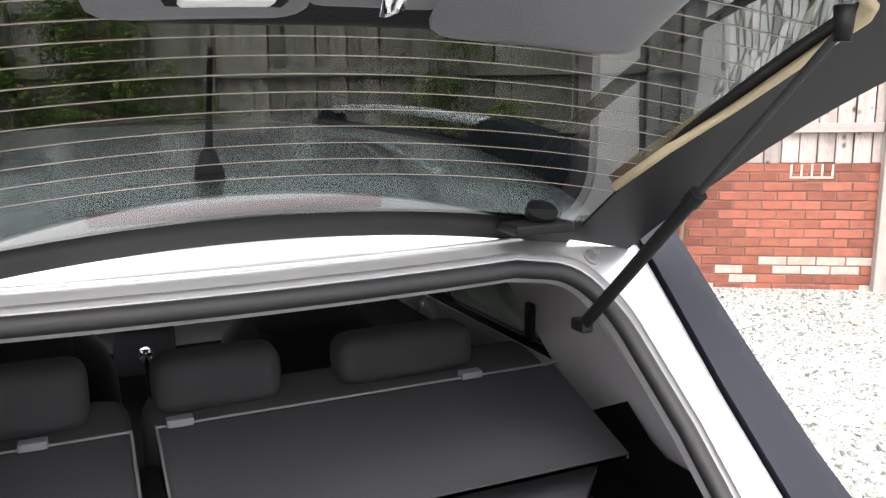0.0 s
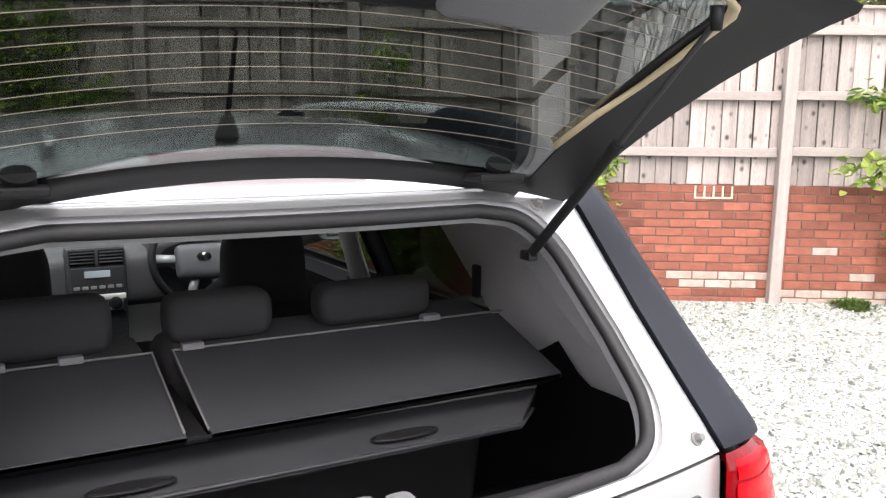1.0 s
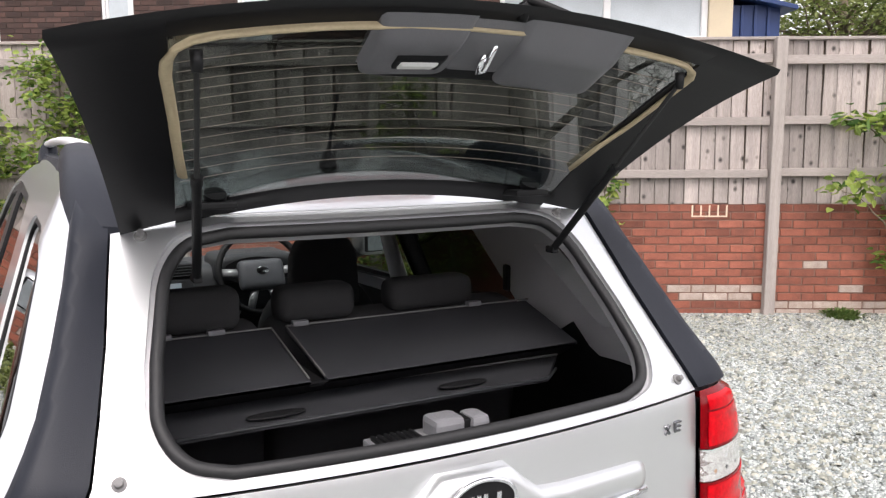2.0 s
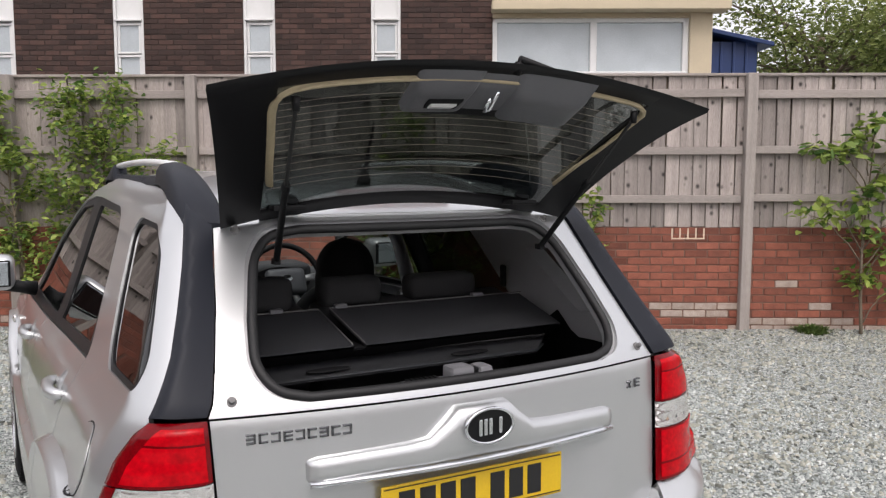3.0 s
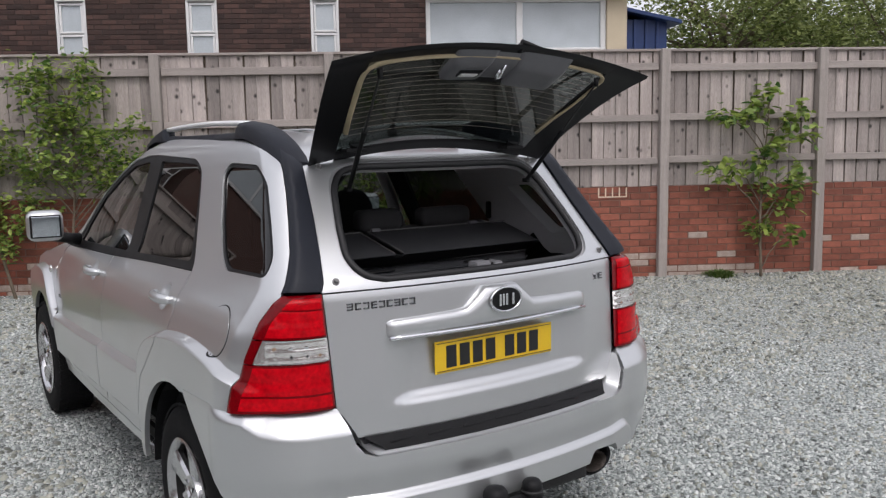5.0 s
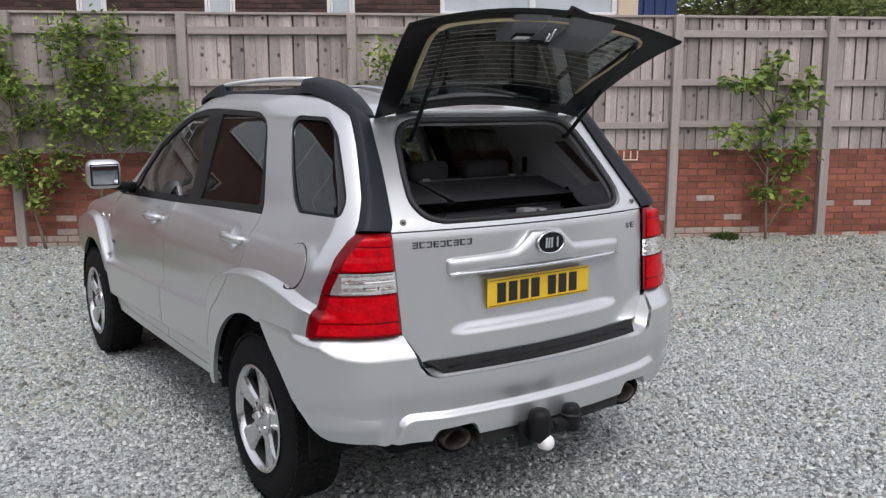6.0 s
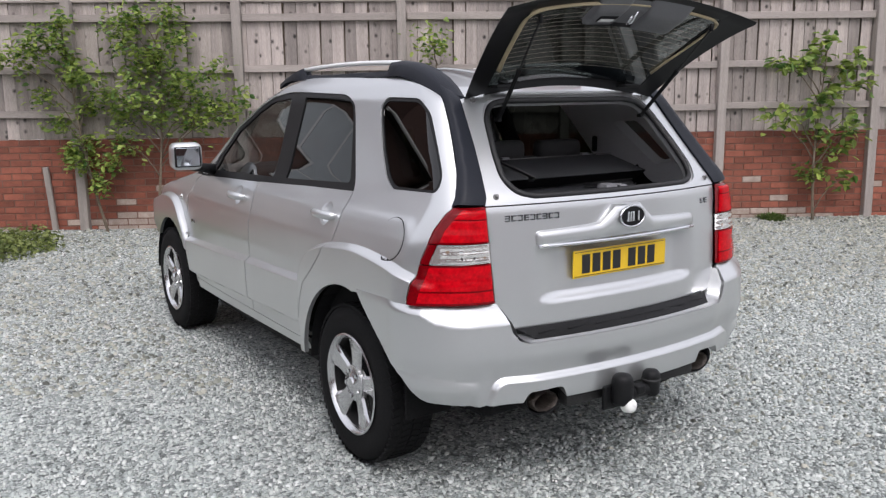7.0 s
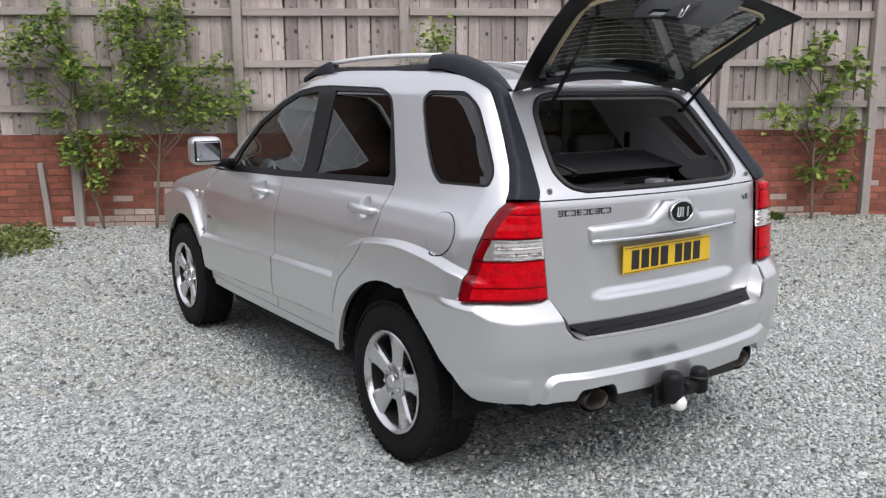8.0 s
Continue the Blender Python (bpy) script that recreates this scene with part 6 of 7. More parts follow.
for k in list(BAYS)[:-1]:
    s0 = k * BAY
    for z, dz in ((1.40, 0.075), (1.87, 0.075), (2.42, 0.08)):
        t0, t1 = rng.uniform(-0.012, 0.012), rng.uniform(-0.012, 0.012)
        bm = box(bmesh.new(), (s0 + 0.052, 0.0, z - dz / 2), (s0 + BAY - 0.052, 0.045, z + dz / 2), 0.004, 1)
        for v in bm.verts:
            v.co.z += t0 + (t1 - t0) * (v.co.x - s0) / BAY
        part("rail", bm, RAIL_WOOD, fence, m=fence_m(0, 0.0))
board_mes = []
for q in range(6):
    bm = box(bmesh.new(), (0, 0, 0), (0.1265 + 0.004 * q / 5, 0.016, 1.47), 0.003, 1)
    for v in bm.verts:
        v.co.y += 0.010 * (v.co.x / 0.13)
        if v.co.z > 1:
            v.co.z += rng.uniform(-0.012, 0.012)
    me = bpy.data.meshes.new("board")
    bm.to_mesh(me)
    bm.free()
    me.materials.append(PALE_WOOD)
    board_mes.append(me)
s0 = WALL_S0
while s0 < 16.2:
    obj("board", rng.choice(board_mes), PALE_WOOD, fence, m=fence_m(s0, -0.05, 1.118 + rng.uniform(-0.006, 0.006)) @ Matrix.Rotation(radians(rng.uniform(-0.5, 0.5)), 4, "Y"))
    s0 += 0.133 + rng.uniform(-0.005, 0.005)
part("capping", box(bmesh.new(), (WALL_S0, -0.03, 2.585), (16.2, 0.09, 2.612), 0.004, 1), RAIL_WOOD, fence, m=fence_m(0, -0.05))
# Dark sheet behind the boards puts the shade into their gaps.
part("gap_shade_board", box(bmesh.new(), (WALL_S0, 0.042, 1.12), (16.2, 0.055, 2.58)), BARK, fence, m=fence_m(0, -0.05))

# the house behind the fence
HC = 4.2
house = thing("house", "dark brown brick house with tall white window strips", "house", at=(0, 0, 0))


def hm(s, out=0.0, z=0.0):
    return fence_m(s, -HC + out, z)


def hs(x, y):
    return (Vector((x, y, 0)) - FA).dot(FD)


strips = [(hs(0.912, 11.819), hs(1.297, 11.591)), (hs(2.559, 10.845), hs(2.96, 10.608)), (hs(4.167, 9.894), hs(4.54, 9.674))]
pitch = strips[1][0] - strips[0][0]
strips = [(strips[0][0] - k * pitch, strips[0][1] - k * pitch) for k in (3, 2, 1)] + strips
W0, W1, E1 = hs(5.69, 8.994), hs(8.113, 7.561), hs(8.40, 7.39)
edges_ = [-6.2]
for a_, b_ in strips:
    edges_ += [a_, b_]
edges_ += [W0 - 0.0]
for k in range(0, len(edges_), 2):
    part("wall", box(bmesh.new(), (edges_[k], 0, -0.1), (edges_[k + 1], 0.25, 6.6)), BROWN_MORTAR, house, m=hm(0))
part("wall", box(bmesh.new(), (W0, 0, 4.06), (E1, 0.25, 6.6)), BROWN_MORTAR, house, m=hm(0))
part("wall", box(bmesh.new(), (W0, 0, -0.1), (E1, 0.25, 2.45)), BROWN_MORTAR, house, m=hm(0))
part("gable_wall", box(bmesh.new(), (E1 - 0.25, 0.25, -0.1), (E1, 7.0, 6.6)), BROWN_MORTAR, house, m=hm(0))
bm = bmesh.new()
vs = [bm.verts.new(p) for p in ((-6.6, -0.3, 6.5), (E1 + 0.35, -0.3, 6.5), (E1 + 0.35, 3.6, 6.8), (-6.6, 3.6, 6.8), (-6.6, 7.6, 6.5), (E1 + 0.35, 7.6, 6.5))]
for f in ((0, 1, 2, 3), (3, 2, 5, 4), (0, 3, 4), (1, 5, 2)):
    bm.faces.new([vs[i] for i in f])
bmesh.ops.solidify(bm, geom=bm.faces[:], thickness=0.12)
part("roof", bm, BROWN_MORTAR, house, m=hm(0))
for a_, b_ in strips:
    w = part("window", box(bmesh.new(), (a_, 0.06, 0.9), (b_, 0.10, 6.4)), WHITE_PAINT, house, m=hm(0), label="white window strip with panels and panes")
    for x0, x1 in ((a_, a_ + 0.045), (b_ - 0.045, b_)):
        part("window_frame", box(bmesh.new(), (x0, 0.0, 0.9), (x1, 0.07, 6.4), 0.006, 1), WHITE_PAINT, w)
    for z0, z1 in ((2.35, 3.32), (3.40, 3.78)):
        part("pane", box(bmesh.new(), (a_ + 0.085, 0.045, z0), (b_ - 0.085, 0.058, z1)), BLIND, w)
        for zz in (z0 - 0.03, z1):
            part("window_bar", box(bmesh.new(), (a_ + 0.046, 0.012, zz), (b_ - 0.046, 0.07, zz + 0.03), 0.005, 1), WHITE_PAINT, w)
        for x0, x1 in ((a_ + 0.05, a_ + 0.085), (b_ - 0.085, b_ - 0.05)):
            part("window_bar", box(bmesh.new(), (x0, 0.015, z0), (x1, 0.07, z1), 0.005, 1), WHITE_PAINT, w)
    part("window_ledge", box(bmesh.new(), (a_ + 0.02, -0.03, 3.84), (b_ - 0.02, 0.06, 3.87), 0.006, 1), WHITE_PAINT, w)
bay = part("window", box(bmesh.new(), (W0, 0.10, 2.45), (E1 - 0.25, 0.14, 4.06)), CREAM, house, m=hm(0), label="wide white two-light window in a cream surround")
part("surround", box(bmesh.new(), (W1 + 0.03, -0.05, -0.1), (E1 + 0.02, 0.10, 3.95), 0.01, 1), CREAM, bay)
part("canopy", box(bmesh.new(), (W0 - 0.02, -0.32, 3.93), (E1 + 0.20, 0.10, 4.06), 0.01, 1), CREAM, bay)
part("lintel", box(bmesh.new(), (W0, -0.03, 3.86), (W1 + 0.03, 0.10, 3.93), 0.006, 1), CREAM, bay)
mid_ = (W0 + W1) / 2 + 0.06
for x0, x1 in ((W0, W0 + 0.07), (mid_ - 0.05, mid_ + 0.05), (W1 - 0.06, W1 + 0.03)):
    part("window_frame", box(bmesh.new(), (x0, 0.0, 2.5), (x1, 0.10, 3.86), 0.008, 1), WHITE_PAINT, bay)
part("window_frame", box(bmesh.new(), (W0, 0.0, 3.80), (W1, 0.10, 3.86), 0.008, 1), WHITE_PAINT, bay)
part("window_frame", box(bmesh.new(), (W0, -0.02, 3.03), (W1, 0.10, 3.10), 0.008, 1), WHITE_PAINT, bay)
for x0, x1 in ((W0 + 0.07, mid_ - 0.05), (mid_ + 0.05, W1 - 0.06)):
    part("pane", box(bmesh.new(), (x0, 0.05, 3.1), (x1, 0.06, 3.80)), BLIND, bay)

# blue shed beyond the house
SH = hs(10.6, 9.43)
shed = thing("shed", "blue painted timber shed with a pitched roof", "shed")
part("shed_wall", box(bmesh.new(), (SH - 0.75, -1.5, -0.1), (SH + 0.30, 1.0, 3.72)), BLUE, shed, m=fence_m(0, -7.06))
for k in range(5):
    part("shed_batten", box(bmesh.new(), (SH - 0.70 + 0.2 * k, -1.53, -0.1), (SH - 0.66 + 0.2 * k, -1.50, 3.72), 0.004, 1), BLUE, shed, m=fence_m(0, -7.06))
bm = bmesh.new()
box(bm, (SH - 1.0, -1.7, 0), (SH + 0.50, 1.2, 0.07), 0.01, 1)
for v in bm.verts:
    v.co.z += 3.95 - 0.22 * (v.co.x - SH + 1.0)
part("shed_roof", bm, BLUE, shed, m=fence_m(0, -7.06))

# pale neighbouring house, beyond the fence's far end
villa = thing("neighbour_house", "dark brick terraced house with white curtained windows", "house")
VM = fence_m(0, -4.2)
part("house_wall", box(bmesh.new(), (-22.0, 0, -0.1), (-6.7, 6.0, 7.0)), BROWN_BRICK, villa, m=VM)
bm = bmesh.new()
vs = [bm.verts.new(p) for p in ((-22.4, -0.5, 6.95), (-6.5, -0.5, 6.95), (-6.5, 3.0, 7.9), (-22.4, 3.0, 7.9), (-22.4, 6.5, 6.95), (-6.5, 6.5, 6.95))]
for f in ((0, 1, 2, 3), (3, 2, 5, 4), (0, 3, 4), (1, 5, 2)):
    bm.faces.new([vs[i] for i in f])
bmesh.ops.solidify(bm, geom=bm.faces[:], thickness=0.12)
part("house_roof", bm, BROWN_MORTAR, villa, m=VM)
part("gutter", tube([(-22.3, -0.55, 6.93), (-6.5, -0.55, 6.93)], 0.05, 8), WHITE_PAINT, villa, m=VM, smooth=True)
for x0, x1, z0, z1 in ((-12.6, -7.4, 4.55, 6.10), (-21.0, -14.4, 4.55, 6.10)):
    w = part("window_frame", box(bmesh.new(), (x0, -0.05, z0), (x1, 0.02, z1), 0.01, 1), WHITE_PAINT, villa, m=VM)
    n_ = round((x1 - x0) / 1.3)
    for k in range(n_):
        q0, q1 = x0 + (x1 - x0) * k / n_ + 0.05, x0 + (x1 - x0) * (k + 1) / n_ - 0.05
        part("pane", box(bmesh.new(), (q0, -0.062, z0 + 0.07), (q1, -0.045, z1 - 0.07)), BLIND, w)
part("upper_storey", box(bmesh.new(), (-22.0, 0.5, 7.0), (-12.4, 6.0, 10.2)), BROWN_BRICK, villa, m=VM)
far = thing("far_house", "white house far off between the trees", "house", at=(31.0, 11.5, 0))
part("house_wall", box(bmesh.new(), (-1.4, -1.4, -0.1), (1.4, 1.4, 5.2)), WHITE_PAINT, far)
part("house_roof", box(bmesh.new(), (-1.7, -1.7, 5.2), (1.7, 1.7, 5.5), 0.1), BROWN_BRICK, far)
part("window", box(bmesh.new(), (-1.45, -0.5, 3.4), (-1.38, 0.5, 4.6)), PANE, far)

# behind the camera: a house across the yard, then added walls
back = thing("brick_house", "brown brick house across the yard", "house", at=(-14.0, -19.5, 0))
BM = Matrix.Rotation(radians(-39), 4, "Z")
part("house_wall", box(bmesh.new(), (-6.0, -5.0, -0.1), (5.0, 0.0, 5.2)), BROWN_BRICK, back, m=BM)
bm = bmesh.new()
vs = [bm.verts.new(p) for p in ((-6.4, 0.4, 5.1), (5.4, 0.4, 5.1), (5.4, -2.5, 7.6), (-6.4, -2.5, 7.6), (-6.4, -5.4, 5.1), (5.4, -5.4, 5.1))]
for f in ((0, 1, 2, 3), (3, 2, 5, 4), (0, 3, 4), (1, 5, 2)):
    bm.faces.new([vs[i] for i in f])
bmesh.ops.solidify(bm, geom=bm.faces[:], thickness=0.12)
part("house_roof", bm, BROWN_MORTAR, back, m=BM)
for x in (-4.0, -0.5, 3.0):
    for z in (0.9, 3.2):
        w = part("window_frame", box(bmesh.new(), (x - 0.6, -0.02, z), (x + 0.6, 0.04, z + 1.2), 0.01, 1), WHITE_PAINT, back, m=BM)
        part("pane", box(bmesh.new(), (x - 0.53, 0.03, z + 0.07), (x + 0.53, 0.05, z + 1.13)), PANE, w)
# Unseen walls, added to keep low sky out of the paint's reflections.
tagged(boxed("wall_west", (-8.9, -16.0, -0.1), (-8.6, 12.4, 3.1), BROWN_BRICK, None), "unseen wall added left of the car to block low sky", "wall", kind="structure")
tagged(boxed("wall_yard", (-8.6, -16.3, -0.1), (26.0, -16.0, 3.1), BROWN_BRICK, None), "unseen wall added behind the car to block low sky", "wall", kind="structure")

# ---- plants ----
def leafy(name, tips, per, spread, size, material, parent, seed, label=""):
    """Clusters of folded leaves round the twig ends."""
    rng = np.random.default_rng(seed)
    V, F = [], []
    for t in tips:
        for _ in range(per):
            c = np.array(t) + rng.normal(0, spread, 3)
            d = rng.normal(0, 1, 3)
            d[2] = -abs(d[2]) * 0.5 + 0.1
            d /= np.linalg.norm(d)
            u = np.cross(d, rng.normal(0, 1, 3) * 0.5 + np.array([0, 0, 1]))
            u /= np.linalg.norm(u) + 1e-9
            n = np.cross(u, d)
            L, W = size * rng.uniform(0.6, 1.35), size * rng.uniform(0.28, 0.48)
            k = len(V)
            V += [c, c + d * L * 0.3 + u * W * 0.8 + n * W * 0.35, c + d * L * 0.7 + u * W * 0.7 + n * W * 0.3, c + d * L, c + d * L * 0.7 - u * W * 0.7 + n * W * 0.3, c + d * L * 0.3 - u * W * 0.8 + n * W * 0.35]
            F += [(k, k + 1, k + 2, k + 3), (k, k + 3, k + 4, k + 5)]
    return obj(name, mesh_of(name, V, F), material, parent, label)


def grow(start, way, length, seed, parent, radius, forks, sway=0.25, lift=0.15):
    """A wandering stem; returns points along it."""
    rng = np.random.default_rng(seed)
    p, d = np.array(start, float), np.array(way, float)
    d /= np.linalg.norm(d)
    pts, n = [p.copy()], max(5, int(length / 0.12))
    for k in range(n):
        d = d + rng.normal(0, sway, 3) * 0.35 + np.array([0, 0, lift * 0.2])
        d /= np.linalg.norm(d)
        p = p + d * length / n
        pts.append(p.copy())
    part("branch", tube(pts, [radius * (1 - 0.8 * k / n) for k in range(n + 1)], 6), BARK, parent, smooth=True)
    return pts


def wall_tree(name, label, base_s, targets, seed, size=0.08, per=34, spread=0.085, out=0.16, stem=0.018):
    """A fruit tree trained against the fence: its limbs reach for places (along the fence, height)."""
    p = FA + FD * base_s + FN * out
    z0 = float(rise(p.x, p.y))
    t = thing(name, label, "tree", at=(p.x, p.y, z0))
    rng = np.random.default_rng(seed)
    top = max(q[1] for q in targets) - z0
    lean = sum(q[0] for q in targets) / len(targets) - base_s
    def stem_at(h):
        k = h / top
        return np.array([FD.x, FD.y, 0]) * (lean * k + 0.03 * math.sin(5 * k + seed)) + np.array([FN.x, FN.y, 0]) * 0.03 * math.cos(4 * k) + np.array([0, 0, h - 0.04])
    part("trunk", tube([stem_at(top * k / 14) for k in range(14)], [stem * (1 - 0.75 * k / 14) for k in range(14)], 8), BARK, t, smooth=True)
    tips, sizes = [], []
    for s_, h in targets:
        d = s_ - base_s
        end = np.array([FD.x, FD.y, 0]) * d + np.array([FN.x, FN.y, 0]) * rng.uniform(-0.06, 0.16) + np.array([0, 0, h - z0])
        a = stem_at(max(0.12, (h - z0) - 0.5 * abs(d - lean * (h - z0) / top) - 0.15))
        pts = []
        for k in range(9):
            u = k / 8
            pts.append(a + (end - a) * u + np.array([0, 0, 0.10 * math.sin(math.pi * u) * (1 if d else 0)]) + rng.normal(0, 0.008, 3))
        part("branch", tube(pts, [0.008 * (1 - 0.75 * k / 8) for k in range(9)], 6), BARK, t, smooth=True)
        tips += [pts[8], pts[8], pts[7], pts[6], pts[5]]
    leafy("crown", tips, max(1, per // 5), spread, size, LEAF, t, seed + 7)
    return t


wall_tree("fruit_tree", "young fruit tree with green and yellowing leaves, trained on the fence", 8.30,
          [(8.37, 2.15), (8.30, 2.0), (8.12, 1.92), (8.74, 1.91), (8.62, 1.8), (7.77, 1.9), (7.95, 1.86), (7.67, 1.29), (7.82, 1.36), (8.75, 1.66), (8.5, 1.6), (8.64, 1.25), (8.75, 1.12), (8.34, 1.09), (8.23, 0.62), (8.40, 0.68), (8.63, 0.92), (8.69, 0.57), (8.34, 1.5), (8.2, 1.35)], 3, per=32, spread=0.055, size=0.105)
wall_tree("shrub", "bushy fruit tree with pale green leaves, against the fence", 0.89,
          [(0.11, 1.83), (0.6, 2.17), (0.5, 2.35), (0.73, 2.42), (1.14, 2.45), (1.2, 2.2), (0.69, 1.83), (0.85, 2.0), (1.0, 1.94), (1.28, 1.77), (0.49, 1.36), (0.75, 1.55), (1.0, 1.35), (1.1, 1.6), (1.36, 1.35), (1.73, 1.41), (1.5, 1.55), (1.85, 1.55), (0.5, 1.1), (0.35, 1.6), (1.65, 1.85)], 5, per=130, spread=0.080, size=0.066)
wall_tree("shrub", "slender fruit tree with pale green leaves, against the fence", 0.30,
          [(-0.27, 2.23), (-0.5, 2.06), (-0.35, 2.1), (-0.02, 2.34), (-0.1, 2.15), (0.0, 1.95), (0.1, 1.75), (0.2, 1.47), (-0.32, 1.6), (-0.15, 1.3), (0.04, 0.88), (0.25, 0.63), (0.15, 1.05), (-0.05, 0.95), (0.4, 0.85), (-0.7, 2.0)], 9, per=95, spread=0.065, size=0.066)
wall_tree("shrub", "fruit tree behind the car, against the fence", 4.0,
          [(3.9, 0.6), (4.1, 0.42), (4.3, 0.45), (3.9, 1.3), (3.7, 1.7), (3.9, 2.12), (4.4, 1.5), (3.6, 1.0), (4.2, 1.0), (4.5, 0.7), (4.0, 0.8), (3.5, 0.6), (4.6, 1.2), (3.45, 1.35)], 13, per=160, spread=0.10, size=0.065)
wall_tree("shrub", "small sapling with fresh green leaves, against the wall", 5.66, [(5.62, 1.15), (5.68, 1.42), (5.75, 1.25), (5.6, 0.8), (5.72, 0.95)], 17, per=30, spread=0.05, size=0.08)


def tuft(name, label, at, r, h, count, seed):
    rng = np.random.default_rng(seed)
    V, F = [], []
    for _ in range(count):
        a, q = rng.uniform(0, 6.283), r * math.sqrt(rng.uniform(0, 1))
        b = np.array([q * math.cos(a), q * math.sin(a), 0])
        tip = b * 1.25 + np.array([rng.normal(0, 0.03), rng.normal(0, 0.03), h * rng.uniform(0.4, 1.1) * (1 - 0.5 * q / r)])
        u = np.array([math.cos(a + 1.5), math.sin(a + 1.5), 0]) * 0.006
        k = len(V)
        V += [b - u, b + u, (b + tip) / 2 + u * 1.6 + np.array([0, 0, 0.02]), tip, (b + tip) / 2 - u * 1.6 + np.array([0, 0, 0.02])]
        F += [(k, k + 1, k + 2, k + 4), (k + 4, k + 2, k + 3)]
    ob = obj(name, mesh_of(name, V, F), GRASS, m=Matrix.Translation(at))
    return tagged(ob, label, "plant", kind="stuff")


tuft("weed_tuft", "low green weeds at the foot of a post", (6.05, 3.78, 0.10), 0.16, 0.10, 260, 2)
def mound(label, at, rx, ry, h, count, seed):
    """A low cushion of small-leaved weeds with a few pale flowers."""
    rng = np.random.default_rng(seed)
    t = thing("weed_mound", label, "plant", at=at)
    tips = []
    for _ in range(count):
        a, q = rng.uniform(0, 6.283), math.sqrt(rng.uniform(0, 1))
        tips.append((rx * q * math.cos(a), ry * q * math.sin(a), h * rng.uniform(0.15, 1.0) * (1 - 0.75 * q * q) * (0.7 + 0.5 * noise.noise((q * 3, a, seed)))))
    leafy("foliage", tips, 5, 0.035, 0.05, LEAF_FAR, t, seed)
    leafy("flower", tips[::6], 1, 0.04, 0.022, WHITE_CAP, t, seed + 1)
    return t


mound("low mound of flowering weeds by the wall", (-1.62, 7.40, 0.03), 0.62, 0.75, 0.30, 700, 6)
mound("low mound of green weeds by the wall", (-2.6, 7.9, 0.03), 0.7, 0.7, 0.30, 600, 8)
stake = part("stake", box(bmesh.new(), (-0.03, -0.02, -0.06), (0.03, 0.02, 0.72), 0.004, 1), POST_WOOD, m=fence_m(-0.33, 0.02, 0.10) @ Matrix.Rotation(radians(-4), 4, "Y"))
tagged(stake, "grey wooden stake against the brick wall", "stake")


def big_tree(at, height, radius, seed):
    t = thing("tree", "large leafy tree beyond the houses", "tree", at=at, group="trees beyond the fence")
    rng = np.random.default_rng(seed)
    part("trunk", tube([(0, 0, -0.2), (0.1, 0, height * 0.25), (0.0, 0.1, height * 0.6)], [0.28, 0.2, 0.09], 8), BARK, t, smooth=True)
    tips = []
    for k in range(26):
        a, el = rng.uniform(0, 6.283), rng.uniform(-0.25, 1.2)
        d = np.array([math.cos(a) * math.cos(el), math.sin(a) * math.cos(el), math.sin(el)])
        st = np.array([0, 0, height * rng.uniform(0.25, 0.55)])
        pts = grow(st, d, radius * rng.uniform(0.6, 1.1), seed * 100 + k, t, 0.06, 0, lift=0.05)
        tips += [p for p in pts[len(pts) // 2::3]]
    leafy("crown", tips, 105, 0.40, 0.125, LEAF_FAR, t, seed)
    return t


big_tree((16.5, 11.5, 0), 8.0, 3.6, 21)
big_tree((20.5, 8.6, 0), 7.5, 3.4, 22)
big_tree((24.0, 14.5, 0), 9.0, 4.0, 23)
big_tree((25.5, 5.0, 0), 7.5, 3.6, 24)

# ---- bricks, last ----
def brick_mesh(name, L, H, D, jag, seed):
    r = random.Random(seed)
    bm = box(bmesh.new(), (0, -D, 0), (L, 0.01, H), 0.004, 1)
    for v in bm.verts:
        if v.co.y < -D * 0.5:
            v.co.y += r.uniform(-jag, jag)
        v.co.z += r.uniform(-0.0015, 0.0015)
    me = bpy.data.meshes.new(name)
    bm.to_mesh(me)
    bm.free()
    return me


rng = random.Random(11)
kinds = [(brick_mesh("brick", 0.213, 0.064, 0.010, 0.003, k), brick_mesh("brick", 0.100, 0.064, 0.010, 0.003, k + 20)) for k in range(4)]
pale_kinds = [[m.copy() for m in pr] for pr in kinds]
for pr in kinds:
    for m in pr:
        m.materials.append(BRICK)
for pr in pale_kinds:
    for m in pr:
        m.materials.append(BRICK_PALE)


def chosen(s, row):
    """Pale limed bricks lie in patches low on the wall."""
    v = noise.noise((s * 0.7, row * 0.4, 3.0)) - 0.055 * (row - 4)
    return v > 0.30 + rng.uniform(-0.2, 0.25) and row < 7


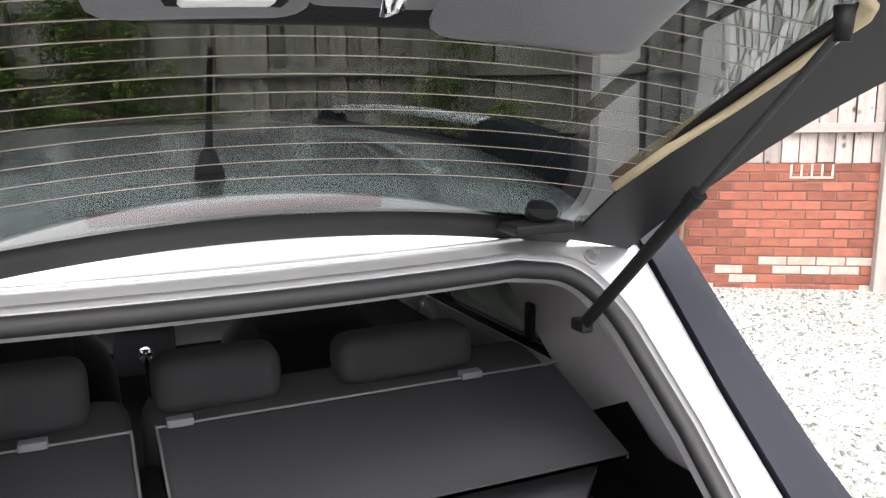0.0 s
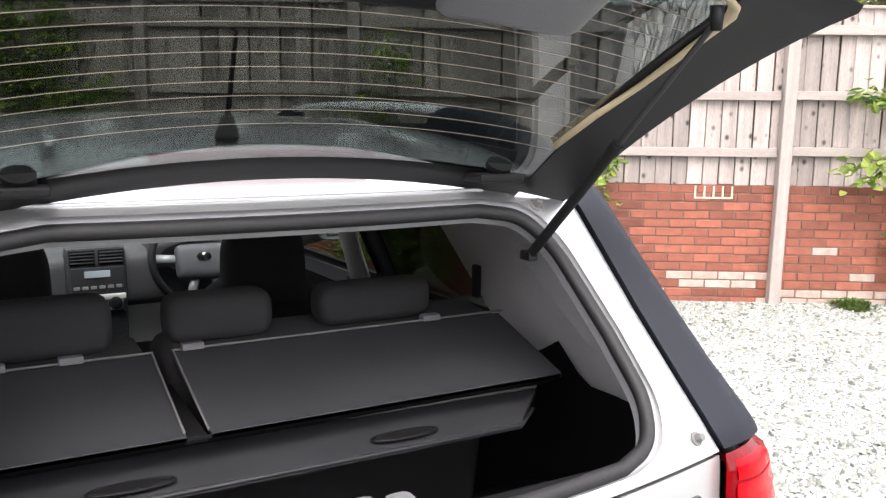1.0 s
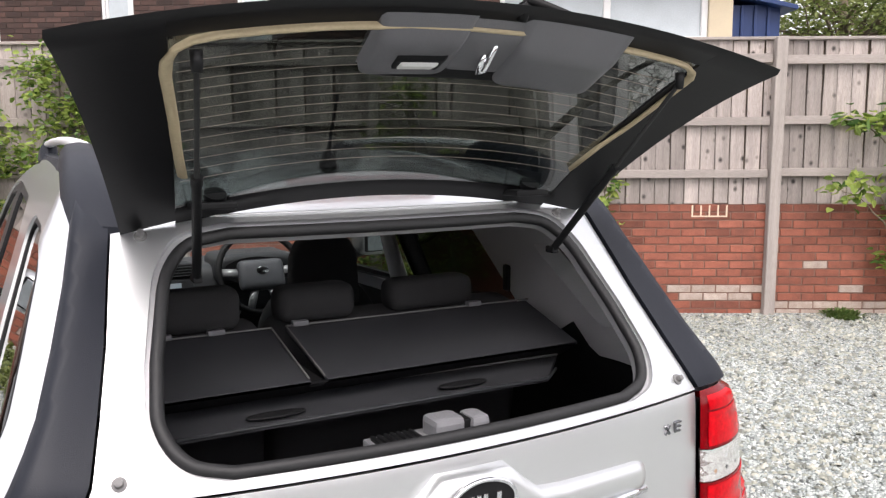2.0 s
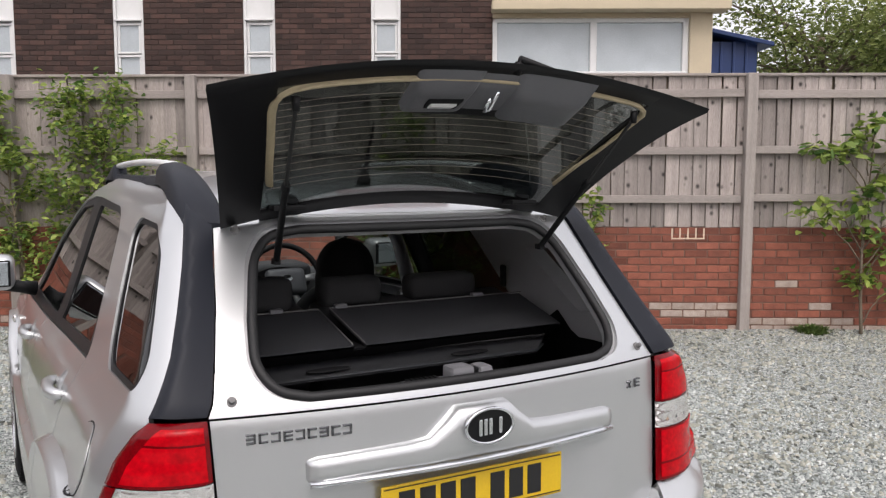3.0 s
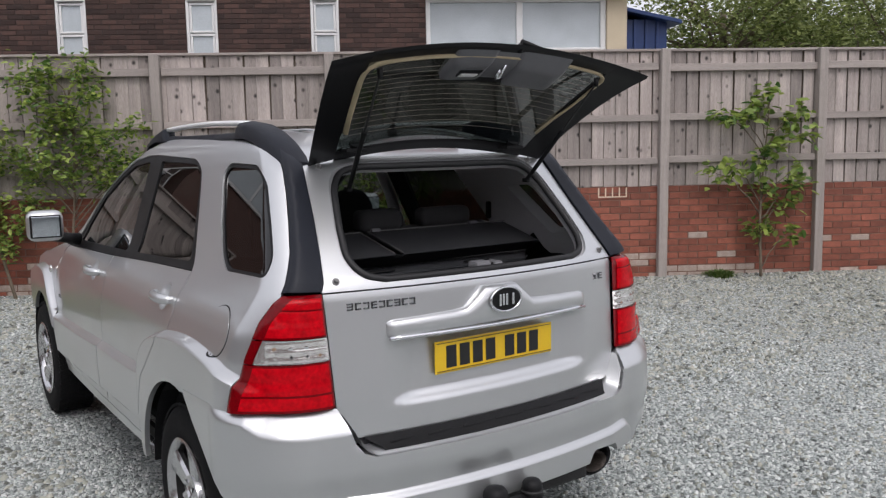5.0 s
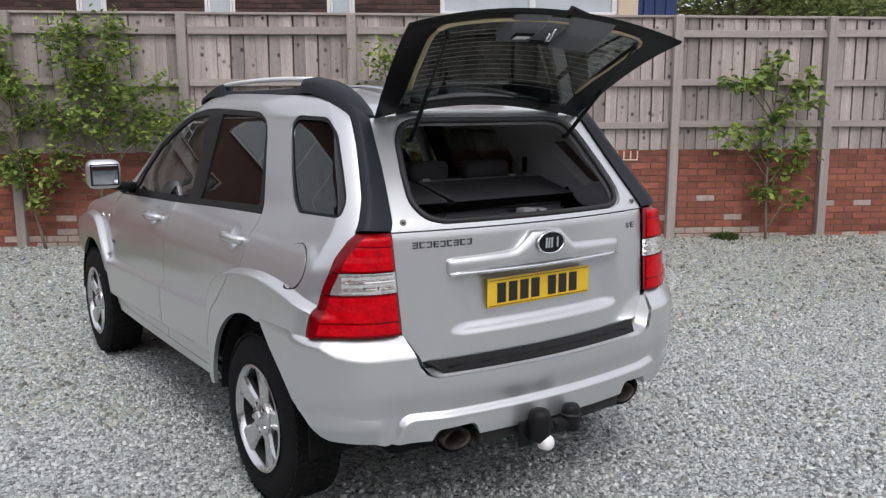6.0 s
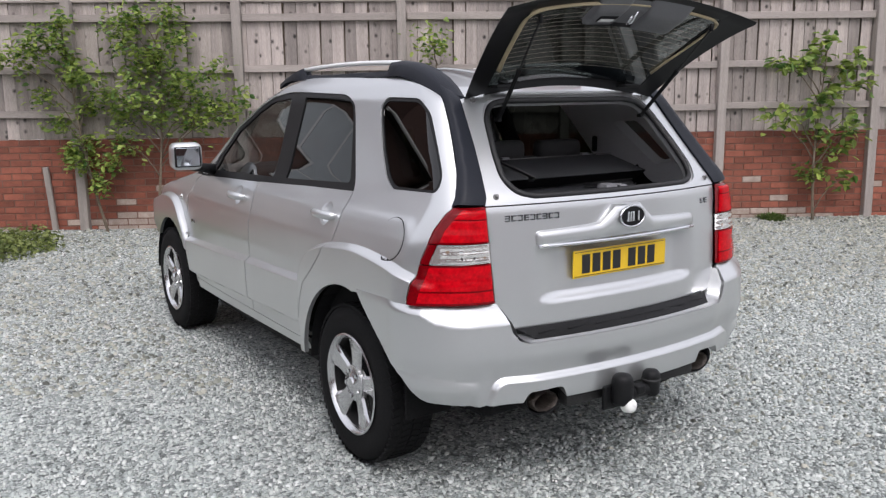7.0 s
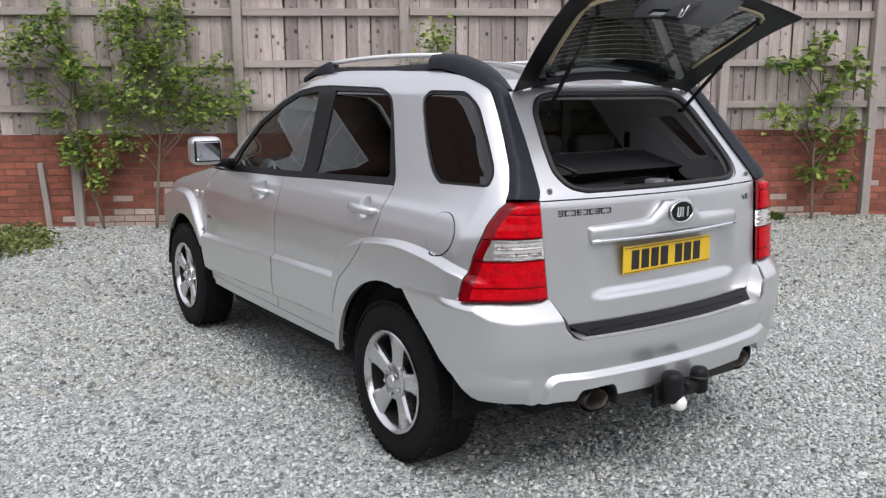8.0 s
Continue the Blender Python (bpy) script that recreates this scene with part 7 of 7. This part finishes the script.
rest_v, rest_f, count = [], [], 0
near = lambda s: -2.2 < s < 0.2 or 5.9 < s < 9.6
for row in range(14):
    z = 0.075 + row * 0.075
    s0 = WALL_S0 + (0.1125 if row % 2 else 0.0)
    while s0 < WALL_S1 - 0.22:
        pale = chosen(s0, row)
        if near(s0) and count < 320 and row < 14:
            me = rng.choice(pale_kinds if pale else kinds)[0]
            obj("brick", me, None, wall, m=fence_m(s0, -0.05 + 0.012 - 0.002 + rng.uniform(-0.0015, 0.0015), z) @ Matrix.Rotation(radians(rng.uniform(-0.4, 0.4)), 4, "Y"))
            count += 1
        else:
            k = len(rest_v)
            src = kinds[0][0]
            M = fence_m(s0, -0.05 + 0.012 - 0.002 + rng.uniform(-0.002, 0.002), z)
            rest_v += [tuple(M @ v.co) for v in src.vertices]
            rest_f.append((k, pale))
        s0 += 0.225
src = kinds[0][0]
for flag, m_, lab in ((False, BRICK, "red bricks"), (True, BRICK_PALE, "limed bricks")):
    V2, F2 = [], []
    for k, pale in rest_f:
        if pale == flag:
            o = len(V2)
            V2 += rest_v[k:k + len(src.vertices)]
            F2 += [tuple(o + i for i in p.vertices) for p in src.polygons]
    if V2:
        tagged(obj("brickwork", mesh_of("brickwork", V2, F2), m_, wall), lab, kind="stuff")

# upright bricks set in pale mortar at the top of the wall
for k in range(5):
    boxed("pale_joint", (6.51 + 0.078 * k, -0.0225, 1.012), (6.524 + 0.078 * k, 0.0, 1.108), SOLDIER_MORTAR, wall, m=fence_m(0, -0.05))
boxed("pale_joint", (6.51, -0.0228, 1.000), (6.836, 0.0, 1.013), SOLDIER_MORTAR, wall, m=fence_m(0, -0.05))

# brown bricks of the house, joined
V2, F2 = [], []
src = brick_mesh("brick", 0.213, 0.064, 0.006, 0.002, 77)
sv = [v.co.copy() for v in src.vertices]
sf = [tuple(p.vertices) for p in src.polygons]
spans = [(edges_[k], edges_[k + 1], 2.3, 6.4) for k in range(2, len(edges_), 2)] + [(W0, E1, 4.08, 6.4)]
for a_, b_, z0, z1 in spans:
    row = 0
    z = z0
    while z < z1 - 0.07:
        s0 = a_ - (0.1125 if row % 2 else 0)
        while s0 < b_ - 0.03:
            lo, hi = max(s0, a_ + 0.002), min(s0 + 0.213, b_ - 0.002)
            if hi - lo > 0.03:
                o = len(V2)
                M = hm(lo, rng.uniform(0, 0.003), z)
                k_ = (hi - lo) / 0.213
                V2 += [tuple(M @ Vector((c.x * k_, c.y, c.z))) for c in sv]
                F2 += [tuple(o + i for i in f) for f in sf]
            s0 += 0.225
        z += 0.075
        row += 1
tagged(obj("brickwork", mesh_of("brickwork", V2, F2), BROWN_BRICK, house), "dark brown bricks", kind="stuff")
